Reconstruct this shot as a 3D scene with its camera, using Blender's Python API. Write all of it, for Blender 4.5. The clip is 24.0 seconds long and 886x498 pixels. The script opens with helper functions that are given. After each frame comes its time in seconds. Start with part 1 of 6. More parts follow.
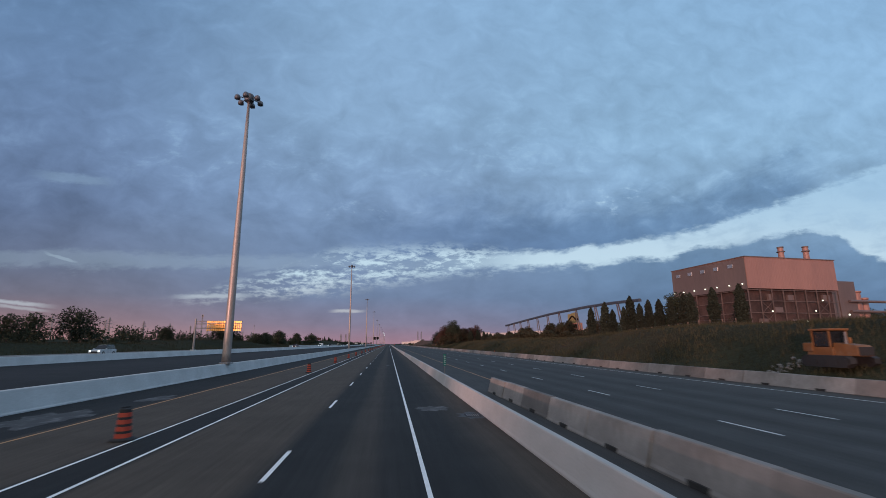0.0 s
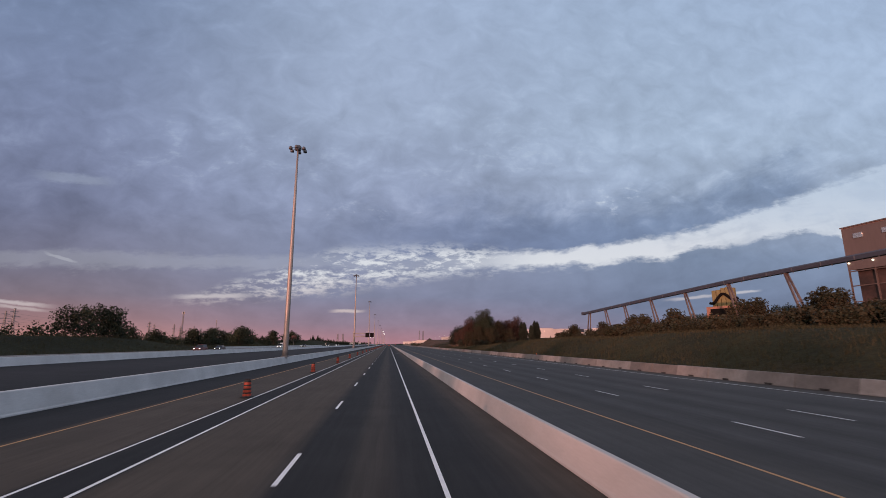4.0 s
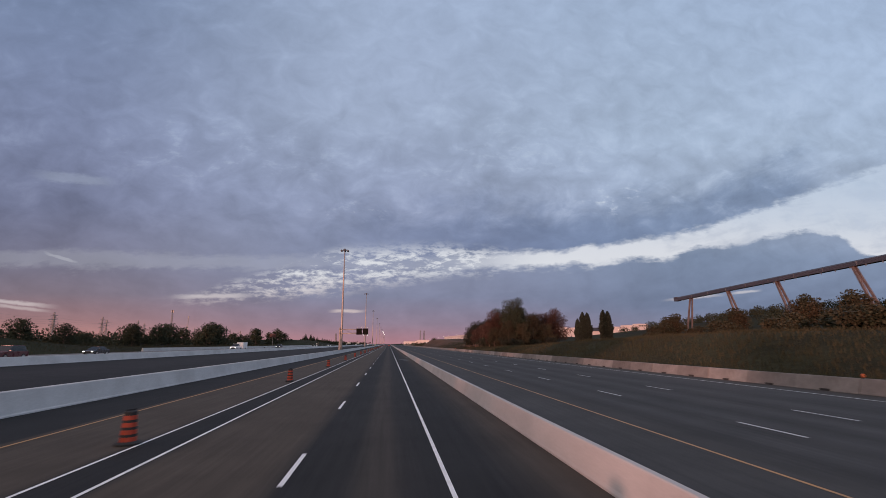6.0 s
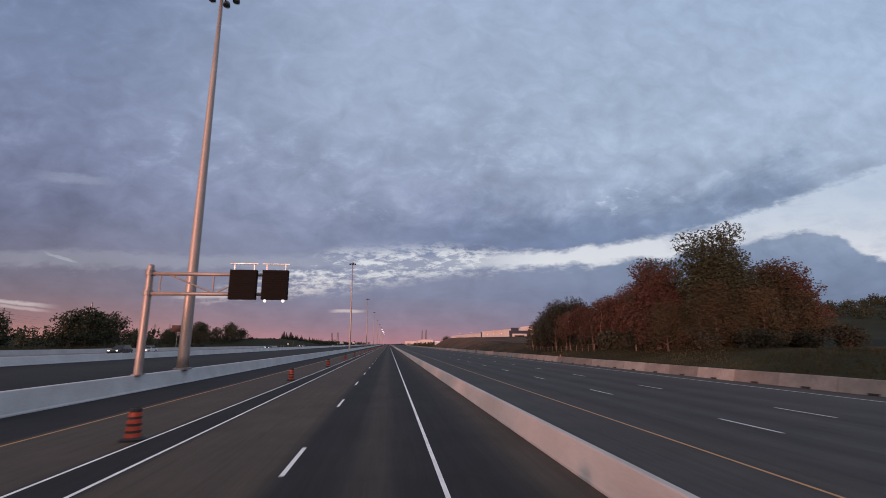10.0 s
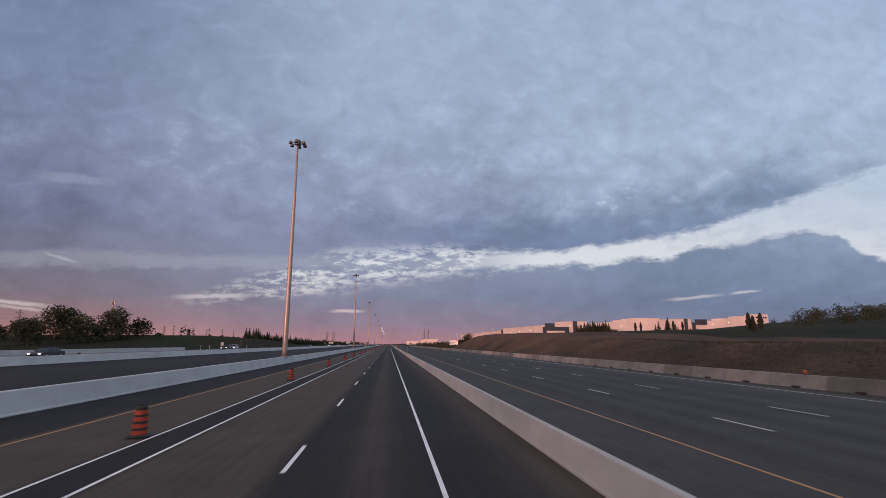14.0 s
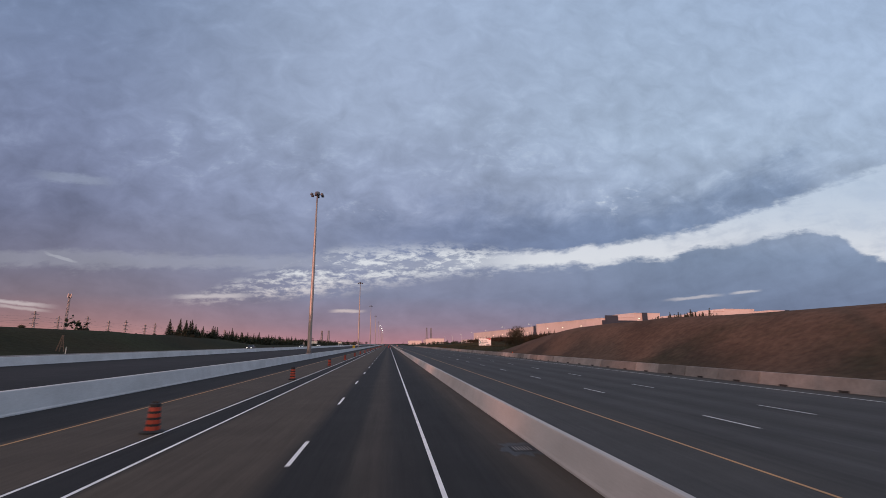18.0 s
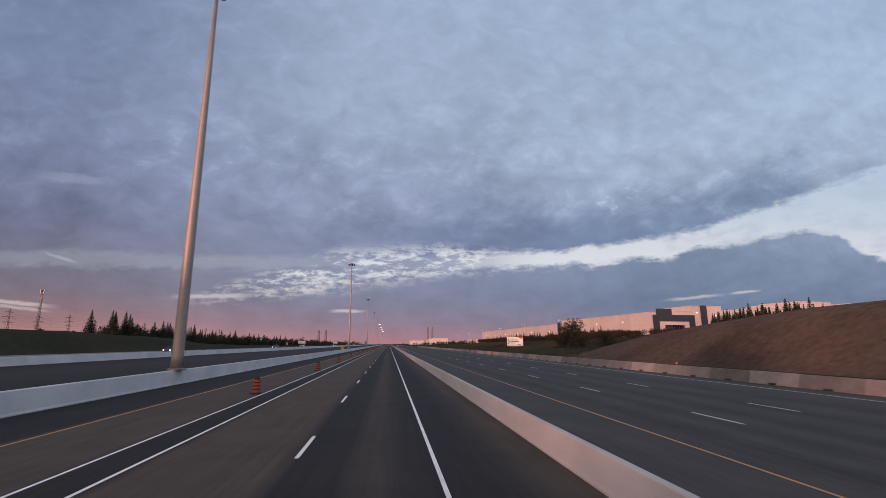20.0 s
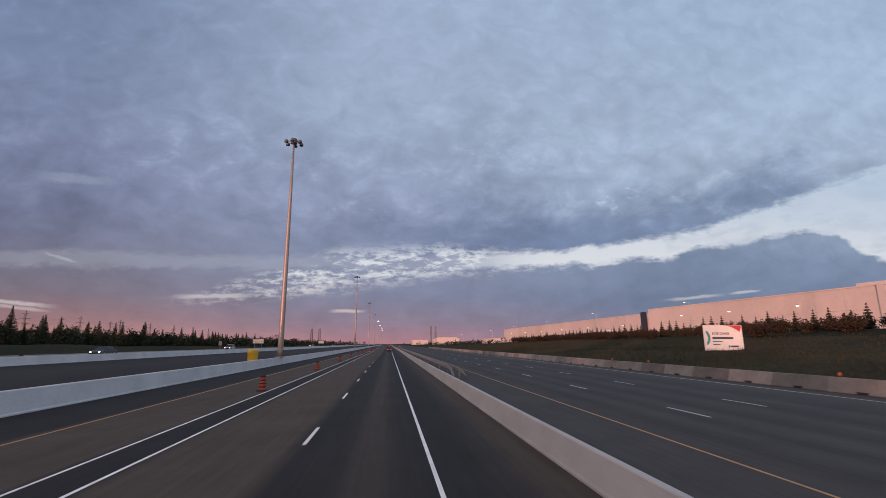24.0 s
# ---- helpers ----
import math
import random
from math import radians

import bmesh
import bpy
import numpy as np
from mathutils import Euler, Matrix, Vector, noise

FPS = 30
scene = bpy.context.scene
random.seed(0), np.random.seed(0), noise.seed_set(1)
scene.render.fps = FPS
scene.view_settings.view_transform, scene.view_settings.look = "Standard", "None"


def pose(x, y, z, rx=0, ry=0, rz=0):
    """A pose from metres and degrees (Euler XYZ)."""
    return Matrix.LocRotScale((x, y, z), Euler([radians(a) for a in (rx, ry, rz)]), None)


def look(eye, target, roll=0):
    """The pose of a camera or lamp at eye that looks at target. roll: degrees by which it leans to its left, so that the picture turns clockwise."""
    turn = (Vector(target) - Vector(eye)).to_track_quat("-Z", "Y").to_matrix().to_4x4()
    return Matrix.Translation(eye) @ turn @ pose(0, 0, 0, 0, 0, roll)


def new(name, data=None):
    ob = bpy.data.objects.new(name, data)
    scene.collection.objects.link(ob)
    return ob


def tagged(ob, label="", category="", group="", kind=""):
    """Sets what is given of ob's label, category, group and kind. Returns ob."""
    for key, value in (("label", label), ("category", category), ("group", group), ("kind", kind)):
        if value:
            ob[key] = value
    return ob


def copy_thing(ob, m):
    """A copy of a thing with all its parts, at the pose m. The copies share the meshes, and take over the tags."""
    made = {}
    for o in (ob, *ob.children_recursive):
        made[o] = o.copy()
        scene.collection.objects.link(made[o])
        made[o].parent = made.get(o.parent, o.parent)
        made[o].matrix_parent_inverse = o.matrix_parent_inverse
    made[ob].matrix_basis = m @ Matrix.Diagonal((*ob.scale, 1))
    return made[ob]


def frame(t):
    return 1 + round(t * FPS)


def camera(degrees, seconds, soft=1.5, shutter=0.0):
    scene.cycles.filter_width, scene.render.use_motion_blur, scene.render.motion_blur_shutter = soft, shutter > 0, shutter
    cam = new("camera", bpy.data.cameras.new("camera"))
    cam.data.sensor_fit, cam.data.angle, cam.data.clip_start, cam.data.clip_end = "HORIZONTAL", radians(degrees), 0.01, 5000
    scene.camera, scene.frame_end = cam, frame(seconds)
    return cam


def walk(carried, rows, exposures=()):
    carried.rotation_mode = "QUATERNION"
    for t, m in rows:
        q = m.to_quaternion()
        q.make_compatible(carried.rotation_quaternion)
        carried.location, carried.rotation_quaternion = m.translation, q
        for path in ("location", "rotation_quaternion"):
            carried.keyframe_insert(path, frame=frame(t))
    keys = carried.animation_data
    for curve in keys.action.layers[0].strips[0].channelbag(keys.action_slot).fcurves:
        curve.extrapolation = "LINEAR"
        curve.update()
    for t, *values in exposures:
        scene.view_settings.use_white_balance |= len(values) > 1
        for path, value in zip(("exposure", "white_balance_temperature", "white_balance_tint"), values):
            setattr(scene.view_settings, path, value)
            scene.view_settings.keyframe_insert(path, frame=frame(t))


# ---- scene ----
# ---------- camera: a dashcam in a lorry cab on a straight motorway ----------
cam = camera(87.43, 24.0, soft=0.85, shutter=0.2)
TRACK = [(0.0, 0.29, 0.0), (1.0, 0.26, 30.1), (2.0, 0.18, 60.2), (3.5, 0.0, 105.3), (5.0, -0.14, 150.4),
         (6.0, -0.19, 180.4), (7.0, -0.20, 210.3), (8.5, -0.12, 255.0), (10.0, -0.05, 299.6), (12.0, -0.02, 359.5),
         (14.0, -0.01, 419.3), (15.5, 0.0, 464.1), (17.0, 0.01, 509.0), (19.0, 0.0, 568.3), (21.0, -0.12, 627.5),
         (22.5, -0.05, 671.9), (24.0, 0.04, 716.2)]
EYE_H = 2.95
walk(cam, [(t, pose(x, y, EYE_H, 90 + 11.55, 0.16, -6.53)) for t, x, y in TRACK],
     exposures=[(0.0, -0.05, 5400, -7), (0.5, -0.02, 5700, -3), (1.0, 0.02, 6050, 2), (2.0, 0.04, 6300, 6), (5.0, 0.05, 6550, 10), (24.0, 0.04, 6500, 9)])
# ---------- world, sun ----------
SUN_AZ = math.atan2(-0.82, -0.57)      # where the low sun stands, seen from above: behind and to the left
SUN_EL = radians(1.9)


class Nodes:
    """Short hand for building a node tree."""

    def __init__(self, tree):
        self.t = tree
        tree.nodes.clear()

    def add(self, kind, ins=None):
        n = self.t.nodes.new(kind)
        for k, v in (ins or {}).items():
            self.set(n, k, v)
        return n

    def set(self, n, k, v):
        if isinstance(v, bpy.types.NodeSocket):
            self.t.links.new(v, n.inputs[k])
        else:
            n.inputs[k].default_value = v

    def math(self, op, a, b=0.0, c=0.0, clamp=False):
        n = self.add("ShaderNodeMath", {0: a, 1: b, 2: c})
        n.operation, n.use_clamp = op, clamp
        return n.outputs[0]

    def ramp(self, fac, stops, mode="LINEAR"):
        n = self.add("ShaderNodeValToRGB", {0: fac})
        r = n.color_ramp
        r.interpolation = mode
        r.elements.remove(r.elements[1])
        r.elements[0].position = stops[0][0]
        for p, c in stops[1:]:
            r.elements.new(p)
        for e, (p, c) in zip(r.elements, stops):
            e.color = (c, c, c, 1) if isinstance(c, (int, float)) else (*c, 1)
        return n.outputs[0]

    def mix(self, fac, a, b, blend="MIX"):
        n = self.add("ShaderNodeMix")
        n.data_type, n.blend_type = "RGBA", blend
        for k, v in ((0, fac), (6, a), (7, b)):
            if not isinstance(v, bpy.types.NodeSocket) and k > 0:
                v = (*v, 1)
            self.set(n, k, v)
        return n.outputs[2]

    def noise(self, vec, scale, detail=6.0, rough=0.55, distort=0.0):
        n = self.add("ShaderNodeTexNoise", {"Vector": vec, "Scale": scale, "Detail": detail, "Roughness": rough, "Distortion": distort})
        return n.outputs[0]

    def remap(self, v, a, b, c=0.0, d=1.0, smooth=True):
        n = self.add("ShaderNodeMapRange")
        n.interpolation_type = "SMOOTHSTEP" if smooth else "LINEAR"
        for k, s in enumerate((v, a, b, c, d)):
            self.set(n, k, s)
        return n.outputs[0]


def srgb(r, g, b):
    """A linear colour from 0..255 display values."""
    return tuple((c / 255 / 12.92) if c < 10 else ((c / 255 + 0.055) / 1.055) ** 2.4 for c in (r, g, b))


def build_world():
    """Broken evening cloud: a mottled grey deck, a long opening that widens to one side, a rippled bright patch ahead and pink low down."""
    world = bpy.data.worlds.new("evening_sky")
    scene.world = world
    world.use_nodes = True
    n = Nodes(world.node_tree)
    co = n.add("ShaderNodeTexCoord").outputs["Generated"]
    x, y, z = n.add("ShaderNodeSeparateXYZ", {0: co}).outputs
    ahead = n.math("MAXIMUM", n.math("ABSOLUTE", y), 0.22)
    az = n.math("DIVIDE", x, ahead)                 # sideways slope of the line of sight
    el = n.math("DIVIDE", z, ahead)                 # its upward slope

    def vec(a, b, c=0.0):
        return n.add("ShaderNodeCombineXYZ", {0: a, 1: b, 2: c}).outputs[0]

    far = n.math("DIVIDE", 1.0, n.math("ADD", n.math("MAXIMUM", el, 0.0), 0.30))
    deck = vec(n.math("MULTIPLY", az, far), n.math("MULTIPLY", far, 0.95))         # the cloud deck as a level sheet
    slant = n.math("SUBTRACT", el, n.math("MULTIPLY", az, 0.17))
    bands = vec(n.math("MULTIPLY", az, 2.2), n.math("MULTIPLY", slant, 9.0), 7.0)
    rip = vec(n.math("MULTIPLY", az, 1.0), n.math("MULTIPLY", el, 2.6), 2.0)
    big = n.noise(deck, 1.7, 3, 0.5)
    mid = n.noise(deck, 5.0, 6, 0.62, 0.3)
    puff = n.noise(vec(az, n.math("MULTIPLY", el, 1.35), 5.0), 13.0, 9, 0.57, 0.45)
    streak = n.noise(bands, 2.4, 7, 0.6, 0.3)
    ripple = n.noise(rip, 30.0, 6, 0.68, 0.2)

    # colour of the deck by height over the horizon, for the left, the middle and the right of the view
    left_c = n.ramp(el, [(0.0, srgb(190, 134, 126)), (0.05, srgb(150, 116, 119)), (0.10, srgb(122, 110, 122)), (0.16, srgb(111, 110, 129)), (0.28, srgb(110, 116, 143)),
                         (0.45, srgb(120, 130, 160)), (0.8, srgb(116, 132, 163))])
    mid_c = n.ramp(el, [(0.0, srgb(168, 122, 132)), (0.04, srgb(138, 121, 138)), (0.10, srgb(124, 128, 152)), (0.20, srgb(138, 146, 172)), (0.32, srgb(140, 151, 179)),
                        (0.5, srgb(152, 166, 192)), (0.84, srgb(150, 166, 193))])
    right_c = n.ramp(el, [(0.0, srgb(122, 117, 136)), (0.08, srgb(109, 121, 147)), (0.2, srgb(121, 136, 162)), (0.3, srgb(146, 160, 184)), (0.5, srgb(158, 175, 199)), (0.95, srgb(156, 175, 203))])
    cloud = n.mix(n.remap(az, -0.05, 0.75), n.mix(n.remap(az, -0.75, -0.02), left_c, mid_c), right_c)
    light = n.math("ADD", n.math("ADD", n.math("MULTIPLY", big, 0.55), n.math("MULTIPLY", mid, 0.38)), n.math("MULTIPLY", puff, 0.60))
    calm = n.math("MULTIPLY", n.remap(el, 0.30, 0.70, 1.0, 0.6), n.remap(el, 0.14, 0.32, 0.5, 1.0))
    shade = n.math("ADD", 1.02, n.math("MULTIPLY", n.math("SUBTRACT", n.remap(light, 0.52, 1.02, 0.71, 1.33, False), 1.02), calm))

    # edges of the opening
    u = n.remap(az, 0.0, 1.3, 0, 1, False)
    up_edge = n.ramp(u, [(0.0, 0.185), (0.19, 0.200), (0.32, 0.213), (0.44, 0.236), (0.57, 0.267), (0.63, 0.297), (0.71, 0.331), (0.895, 0.410), (1.0, 0.46)])
    lo_edge = n.ramp(u, [(0.0, 0.150), (0.18, 0.158), (0.32, 0.172), (0.50, 0.188), (0.54, 0.214), (0.63, 0.234), (0.70, 0.252), (0.79, 0.268), (0.845, 0.258), (0.90, 0.206), (0.95, 0.196), (1.0, 0.200)])
    wob = n.math("ADD", n.math("MULTIPLY", n.math("SUBTRACT", streak, 0.5), 0.050), n.math("ADD", n.math("MULTIPLY", n.math("SUBTRACT", puff, 0.5), 0.030), n.math("MULTIPLY", n.math("SUBTRACT", ripple, 0.5), 0.022)))
    ew = n.math("ADD", el, wob)
    under = n.remap(n.math("SUBTRACT", up_edge, ew), -0.008, 0.011)
    over = n.remap(n.math("SUBTRACT", ew, lo_edge), -0.006, 0.010)
    gap = n.math("MULTIPLY", n.math("MULTIPLY", under, over), n.remap(az, 0.05, 0.36, 0.15, 1.0))
    veil = n.remap(n.math("ADD", n.math("MULTIPLY", streak, 0.6), n.math("MULTIPLY", puff, 0.4)), 0.46, 0.64)
    gap = n.math("MULTIPLY", gap, n.math("SUBTRACT", 1.0, n.math("MULTIPLY", veil, n.remap(az, 0.35, 0.75, 0.06, 0.30))))
    # the darker bank of cloud above the opening
    rise = n.math("SUBTRACT", n.math("ADD", el, n.math("ADD", n.math("MULTIPLY", n.math("SUBTRACT", mid, 0.5), 0.16), n.math("MULTIPLY", n.math("SUBTRACT", streak, 0.5), 0.08))), up_edge)
    bank = n.math("MULTIPLY", n.remap(rise, 0.15, 0.03), n.remap(rise, -0.05, 0.01))
    bank = n.math("MULTIPLY", bank, n.math("MULTIPLY", n.remap(az, -0.45, 0.25), n.remap(az, 1.12, 0.98)))
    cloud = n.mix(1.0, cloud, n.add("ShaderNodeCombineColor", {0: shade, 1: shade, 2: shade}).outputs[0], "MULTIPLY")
    cloud = n.mix(bank, cloud, n.mix(1.0, cloud, (0.67, 0.72, 0.80), "MULTIPLY"))

    # clear sky seen through the openings
    sky = n.add("ShaderNodeTexSky")
    sky.sky_type, sky.sun_disc, sky.sun_elevation, sky.sun_rotation = "NISHITA", False, SUN_EL, math.pi / 2 - SUN_AZ
    sky.air_density, sky.dust_density = 1.0, 1.5
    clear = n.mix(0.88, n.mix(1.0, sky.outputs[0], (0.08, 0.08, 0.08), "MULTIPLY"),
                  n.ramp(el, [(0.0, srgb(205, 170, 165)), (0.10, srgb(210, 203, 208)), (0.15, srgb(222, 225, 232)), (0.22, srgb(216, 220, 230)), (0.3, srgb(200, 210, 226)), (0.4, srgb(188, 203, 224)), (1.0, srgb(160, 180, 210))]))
    # rippled bright cloudlets low over the road
    mid_line = n.ramp(n.remap(az, -0.5, 0.5, 0, 1, False), [(0.0, 0.088), (0.13, 0.095), (0.25, 0.122), (0.40, 0.158), (0.6, 0.182), (0.8, 0.182), (1.0, 0.178)])
    half = n.ramp(n.remap(az, -0.5, 0.5, 0, 1, False), [(0.0, 0.006), (0.15, 0.026), (0.4, 0.058), (0.6, 0.044), (0.8, 0.030), (1.0, 0.014)])
    off = n.math("DIVIDE", n.math("ABSOLUTE", n.math("SUBTRACT", n.math("ADD", el, n.math("MULTIPLY", wob, 0.6)), mid_line)), half)
    patch = n.math("MULTIPLY", n.remap(off, 1.15, 0.25), n.math("MULTIPLY", n.remap(az, -0.5, -0.22), n.remap(az, 0.55, 0.25)))
    patch = n.math("MULTIPLY", patch, n.remap(n.math("ADD", n.math("MULTIPLY", streak, 0.36), n.math("MULTIPLY", ripple, 0.64)), 0.44, 0.60))

    def streak_at(a0, e0, w, h, lean, amount):
        d = n.math("SUBTRACT", az, a0)
        e = n.math("SUBTRACT", n.math("SUBTRACT", el, e0), n.math("MULTIPLY", d, lean))
        e = n.math("ADD", e, n.math("MULTIPLY", n.math("SUBTRACT", ripple, 0.5), h * 1.6))
        f = n.math("MULTIPLY", n.remap(n.math("ABSOLUTE", d), w, w * 0.3), n.remap(n.math("ABSOLUTE", e), h, h * 0.2))
        return n.math("MULTIPLY", f, amount)

    cover = n.math("MAXIMUM", gap, n.math("MULTIPLY", patch, 1.0))
    for args in ((-0.088, 0.068, 0.045, 0.005, 0.0, 0.8), (-0.36, 0.097, 0.10, 0.007, 0.03, 0.7), (0.70, 0.103, 0.09, 0.005, 0.10, 0.55), (0.83, 0.117, 0.05, 0.004, 0.10, 0.6),
                 (-0.74, 0.082, 0.10, 0.006, -0.10, 0.7), (-0.72, 0.071, 0.07, 0.005, -0.12, 0.55), (-0.66, 0.172, 0.05, 0.006, -0.3, 0.35), (-0.66, 0.34, 0.10, 0.016, -0.08, 0.2)):
        cover = n.math("MAXIMUM", cover, streak_at(*args))
    # thin, brighter places scattered in the deck
    thin = n.math("MULTIPLY", n.remap(n.math("ADD", n.math("MULTIPLY", mid, 0.4), n.math("MULTIPLY", puff, 0.6)), 0.53, 0.70), n.remap(el, 0.22, 0.40))
    thin = n.math("MULTIPLY", thin, n.remap(az, -0.5, 0.4, 0.10, 0.42))
    cover = n.math("MAXIMUM", cover, thin)
    fleck = n.remap(n.math("ADD", n.math("MULTIPLY", puff, 0.5), n.math("MULTIPLY", ripple, 0.5)), 0.52, 0.66)
    for a0, e0, w, h, amount in ((0.555, 0.335, 0.15, 0.045, 0.85), (0.32, 0.46, 0.28, 0.11, 0.42), (-0.06, 0.285, 0.14, 0.03, 0.4), (-0.30, 0.42, 0.35, 0.10, 0.26), (0.10, 0.40, 0.16, 0.05, 0.3), (0.95, 0.52, 0.25, 0.10, 0.4)):
        da, de = n.math("DIVIDE", n.math("SUBTRACT", az, a0), w), n.math("DIVIDE", n.math("SUBTRACT", el, e0), h)
        near = n.remap(n.math("ADD", n.math("MULTIPLY", da, da), n.math("MULTIPLY", de, de)), 1.3, 0.1)
        cover = n.math("MAXIMUM", cover, n.math("MULTIPLY", n.math("MULTIPLY", near, fleck), amount))
    cover = n.math("MINIMUM", cover, 1.0, clamp=True)
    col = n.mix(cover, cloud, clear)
    col = n.mix(n.remap(z, -0.02, 0.0), (0.05, 0.05, 0.05), col)
    # the sky behind the camera, round the setting sun, is brighter and warm
    toward = n.add("ShaderNodeVectorMath", {0: co, 1: (math.cos(SUN_AZ), math.sin(SUN_AZ), 0.12)})
    toward.operation = "DOT_PRODUCT"
    glow = n.math("MULTIPLY", n.remap(toward.outputs["Value"], -0.05, 0.95), n.remap(z, -0.02, 0.0))
    col = n.mix(glow, col, (1.12, 0.83, 0.72))
    back = n.add("ShaderNodeBackground", {0: col, 1: 1.04})
    n.add("ShaderNodeOutputWorld", {0: back.outputs[0]})


build_world()
sun = new("sun", bpy.data.lights.new("sun", "SUN"))
sun.data.energy, sun.data.angle, sun.data.color = 3.1, radians(0.8), (1.0, 0.44, 0.34)
sun.matrix_world = look((0, 0, 0), (-math.cos(SUN_AZ) * math.cos(SUN_EL), -math.sin(SUN_AZ) * math.cos(SUN_EL), -math.sin(SUN_EL)))
# ---------- materials ----------
def material(name, base, rough=0.8, metal=0.0, scale=1.0, vary=0.25, grain=30.0, grain_amt=0.12, bump=0.15, dirt=None, dirt_amt=0.4, per_object=0.0, stretch=(1, 1, 1), bump_dist=0.02, gloss=0.5):
    """A worn surface: base colour with stains at one scale, grain at another, a dirt colour in patches and fine relief."""
    m = bpy.data.materials.new(name)
    m.use_nodes = True
    n = Nodes(m.node_tree)
    co = n.add("ShaderNodeTexCoord").outputs["Object"]
    co = n.add("ShaderNodeMapping", {0: co, 3: stretch}).outputs[0]
    a = n.noise(co, scale, 6, 0.6)
    b = n.noise(co, grain, 3, 0.6)
    lo = tuple(c * (1 - vary) for c in base)
    hi = tuple(min(1, c * (1 + vary)) for c in base)
    col = n.mix(n.remap(a, 0.3, 0.7), lo, hi)
    if dirt:
        col = n.mix(n.math("MULTIPLY", n.remap(n.noise(co, scale * 0.43 + 0.01, 5, 0.65), 0.48, 0.68), dirt_amt), col, dirt)
    g = n.remap(b, 0.25, 0.75, 1 - grain_amt, 1 + grain_amt, False)
    col = n.mix(1.0, col, n.add("ShaderNodeCombineColor", {0: g, 1: g, 2: g}).outputs[0], "MULTIPLY")
    if per_object:
        r = n.add("ShaderNodeObjectInfo").outputs["Random"]
        v = n.remap(r, 0, 1, 1 - per_object, 1 + per_object, False)
        col = n.mix(1.0, col, n.add("ShaderNodeCombineColor", {0: v, 1: v, 2: v}).outputs[0], "MULTIPLY")
    bm = n.add("ShaderNodeBump", {"Strength": bump, "Distance": bump_dist, "Height": b})
    p = n.add("ShaderNodeBsdfPrincipled", {"Base Color": col, "Roughness": n.remap(a, 0.2, 0.8, max(0.05, rough - 0.1), min(1, rough + 0.1)), "Metallic": metal, "Normal": bm.outputs[0], "Specular IOR Level": gloss})
    n.add("ShaderNodeOutputMaterial", {0: p.outputs[0]})
    return m


def lamp_material(name, colour, strength):
    m = bpy.data.materials.new(name)
    m.use_nodes = True
    n = Nodes(m.node_tree)
    e = n.add("ShaderNodeEmission", {0: (*colour, 1), 1: strength})
    n.add("ShaderNodeOutputMaterial", {0: e.outputs[0]})
    return m


def leaf_material(name, base, autumn=None, amount=0.4, lo=0.55, hi=1.5):
    """Leaves, each clump with its own tint."""
    m = bpy.data.materials.new(name)
    m.use_nodes = True
    n = Nodes(m.node_tree)
    geo = n.add("ShaderNodeNewGeometry")
    r = geo.outputs["Random Per Island"]
    ob = n.add("ShaderNodeObjectInfo").outputs["Random"]
    col = n.mix(r, tuple(c * lo for c in base), tuple(c * hi for c in base))
    if autumn:
        big = n.noise(n.add("ShaderNodeTexCoord").outputs["Object"], 0.28, 3, 0.5)
        f = n.math("MULTIPLY", n.remap(n.math("ADD", big, n.math("MULTIPLY", n.math("SUBTRACT", r, 0.5), 0.25)), 0.38, 0.58), amount)
        col = n.mix(f, col, autumn)
    v = n.remap(ob, 0, 1, 0.75, 1.25, False)
    col = n.mix(1.0, col, n.add("ShaderNodeCombineColor", {0: v, 1: v, 2: v}).outputs[0], "MULTIPLY")
    p = n.add("ShaderNodeBsdfPrincipled", {"Base Color": col, "Roughness": 0.7, "Specular IOR Level": 0.15})
    n.add("ShaderNodeOutputMaterial", {0: p.outputs[0]})
    return m


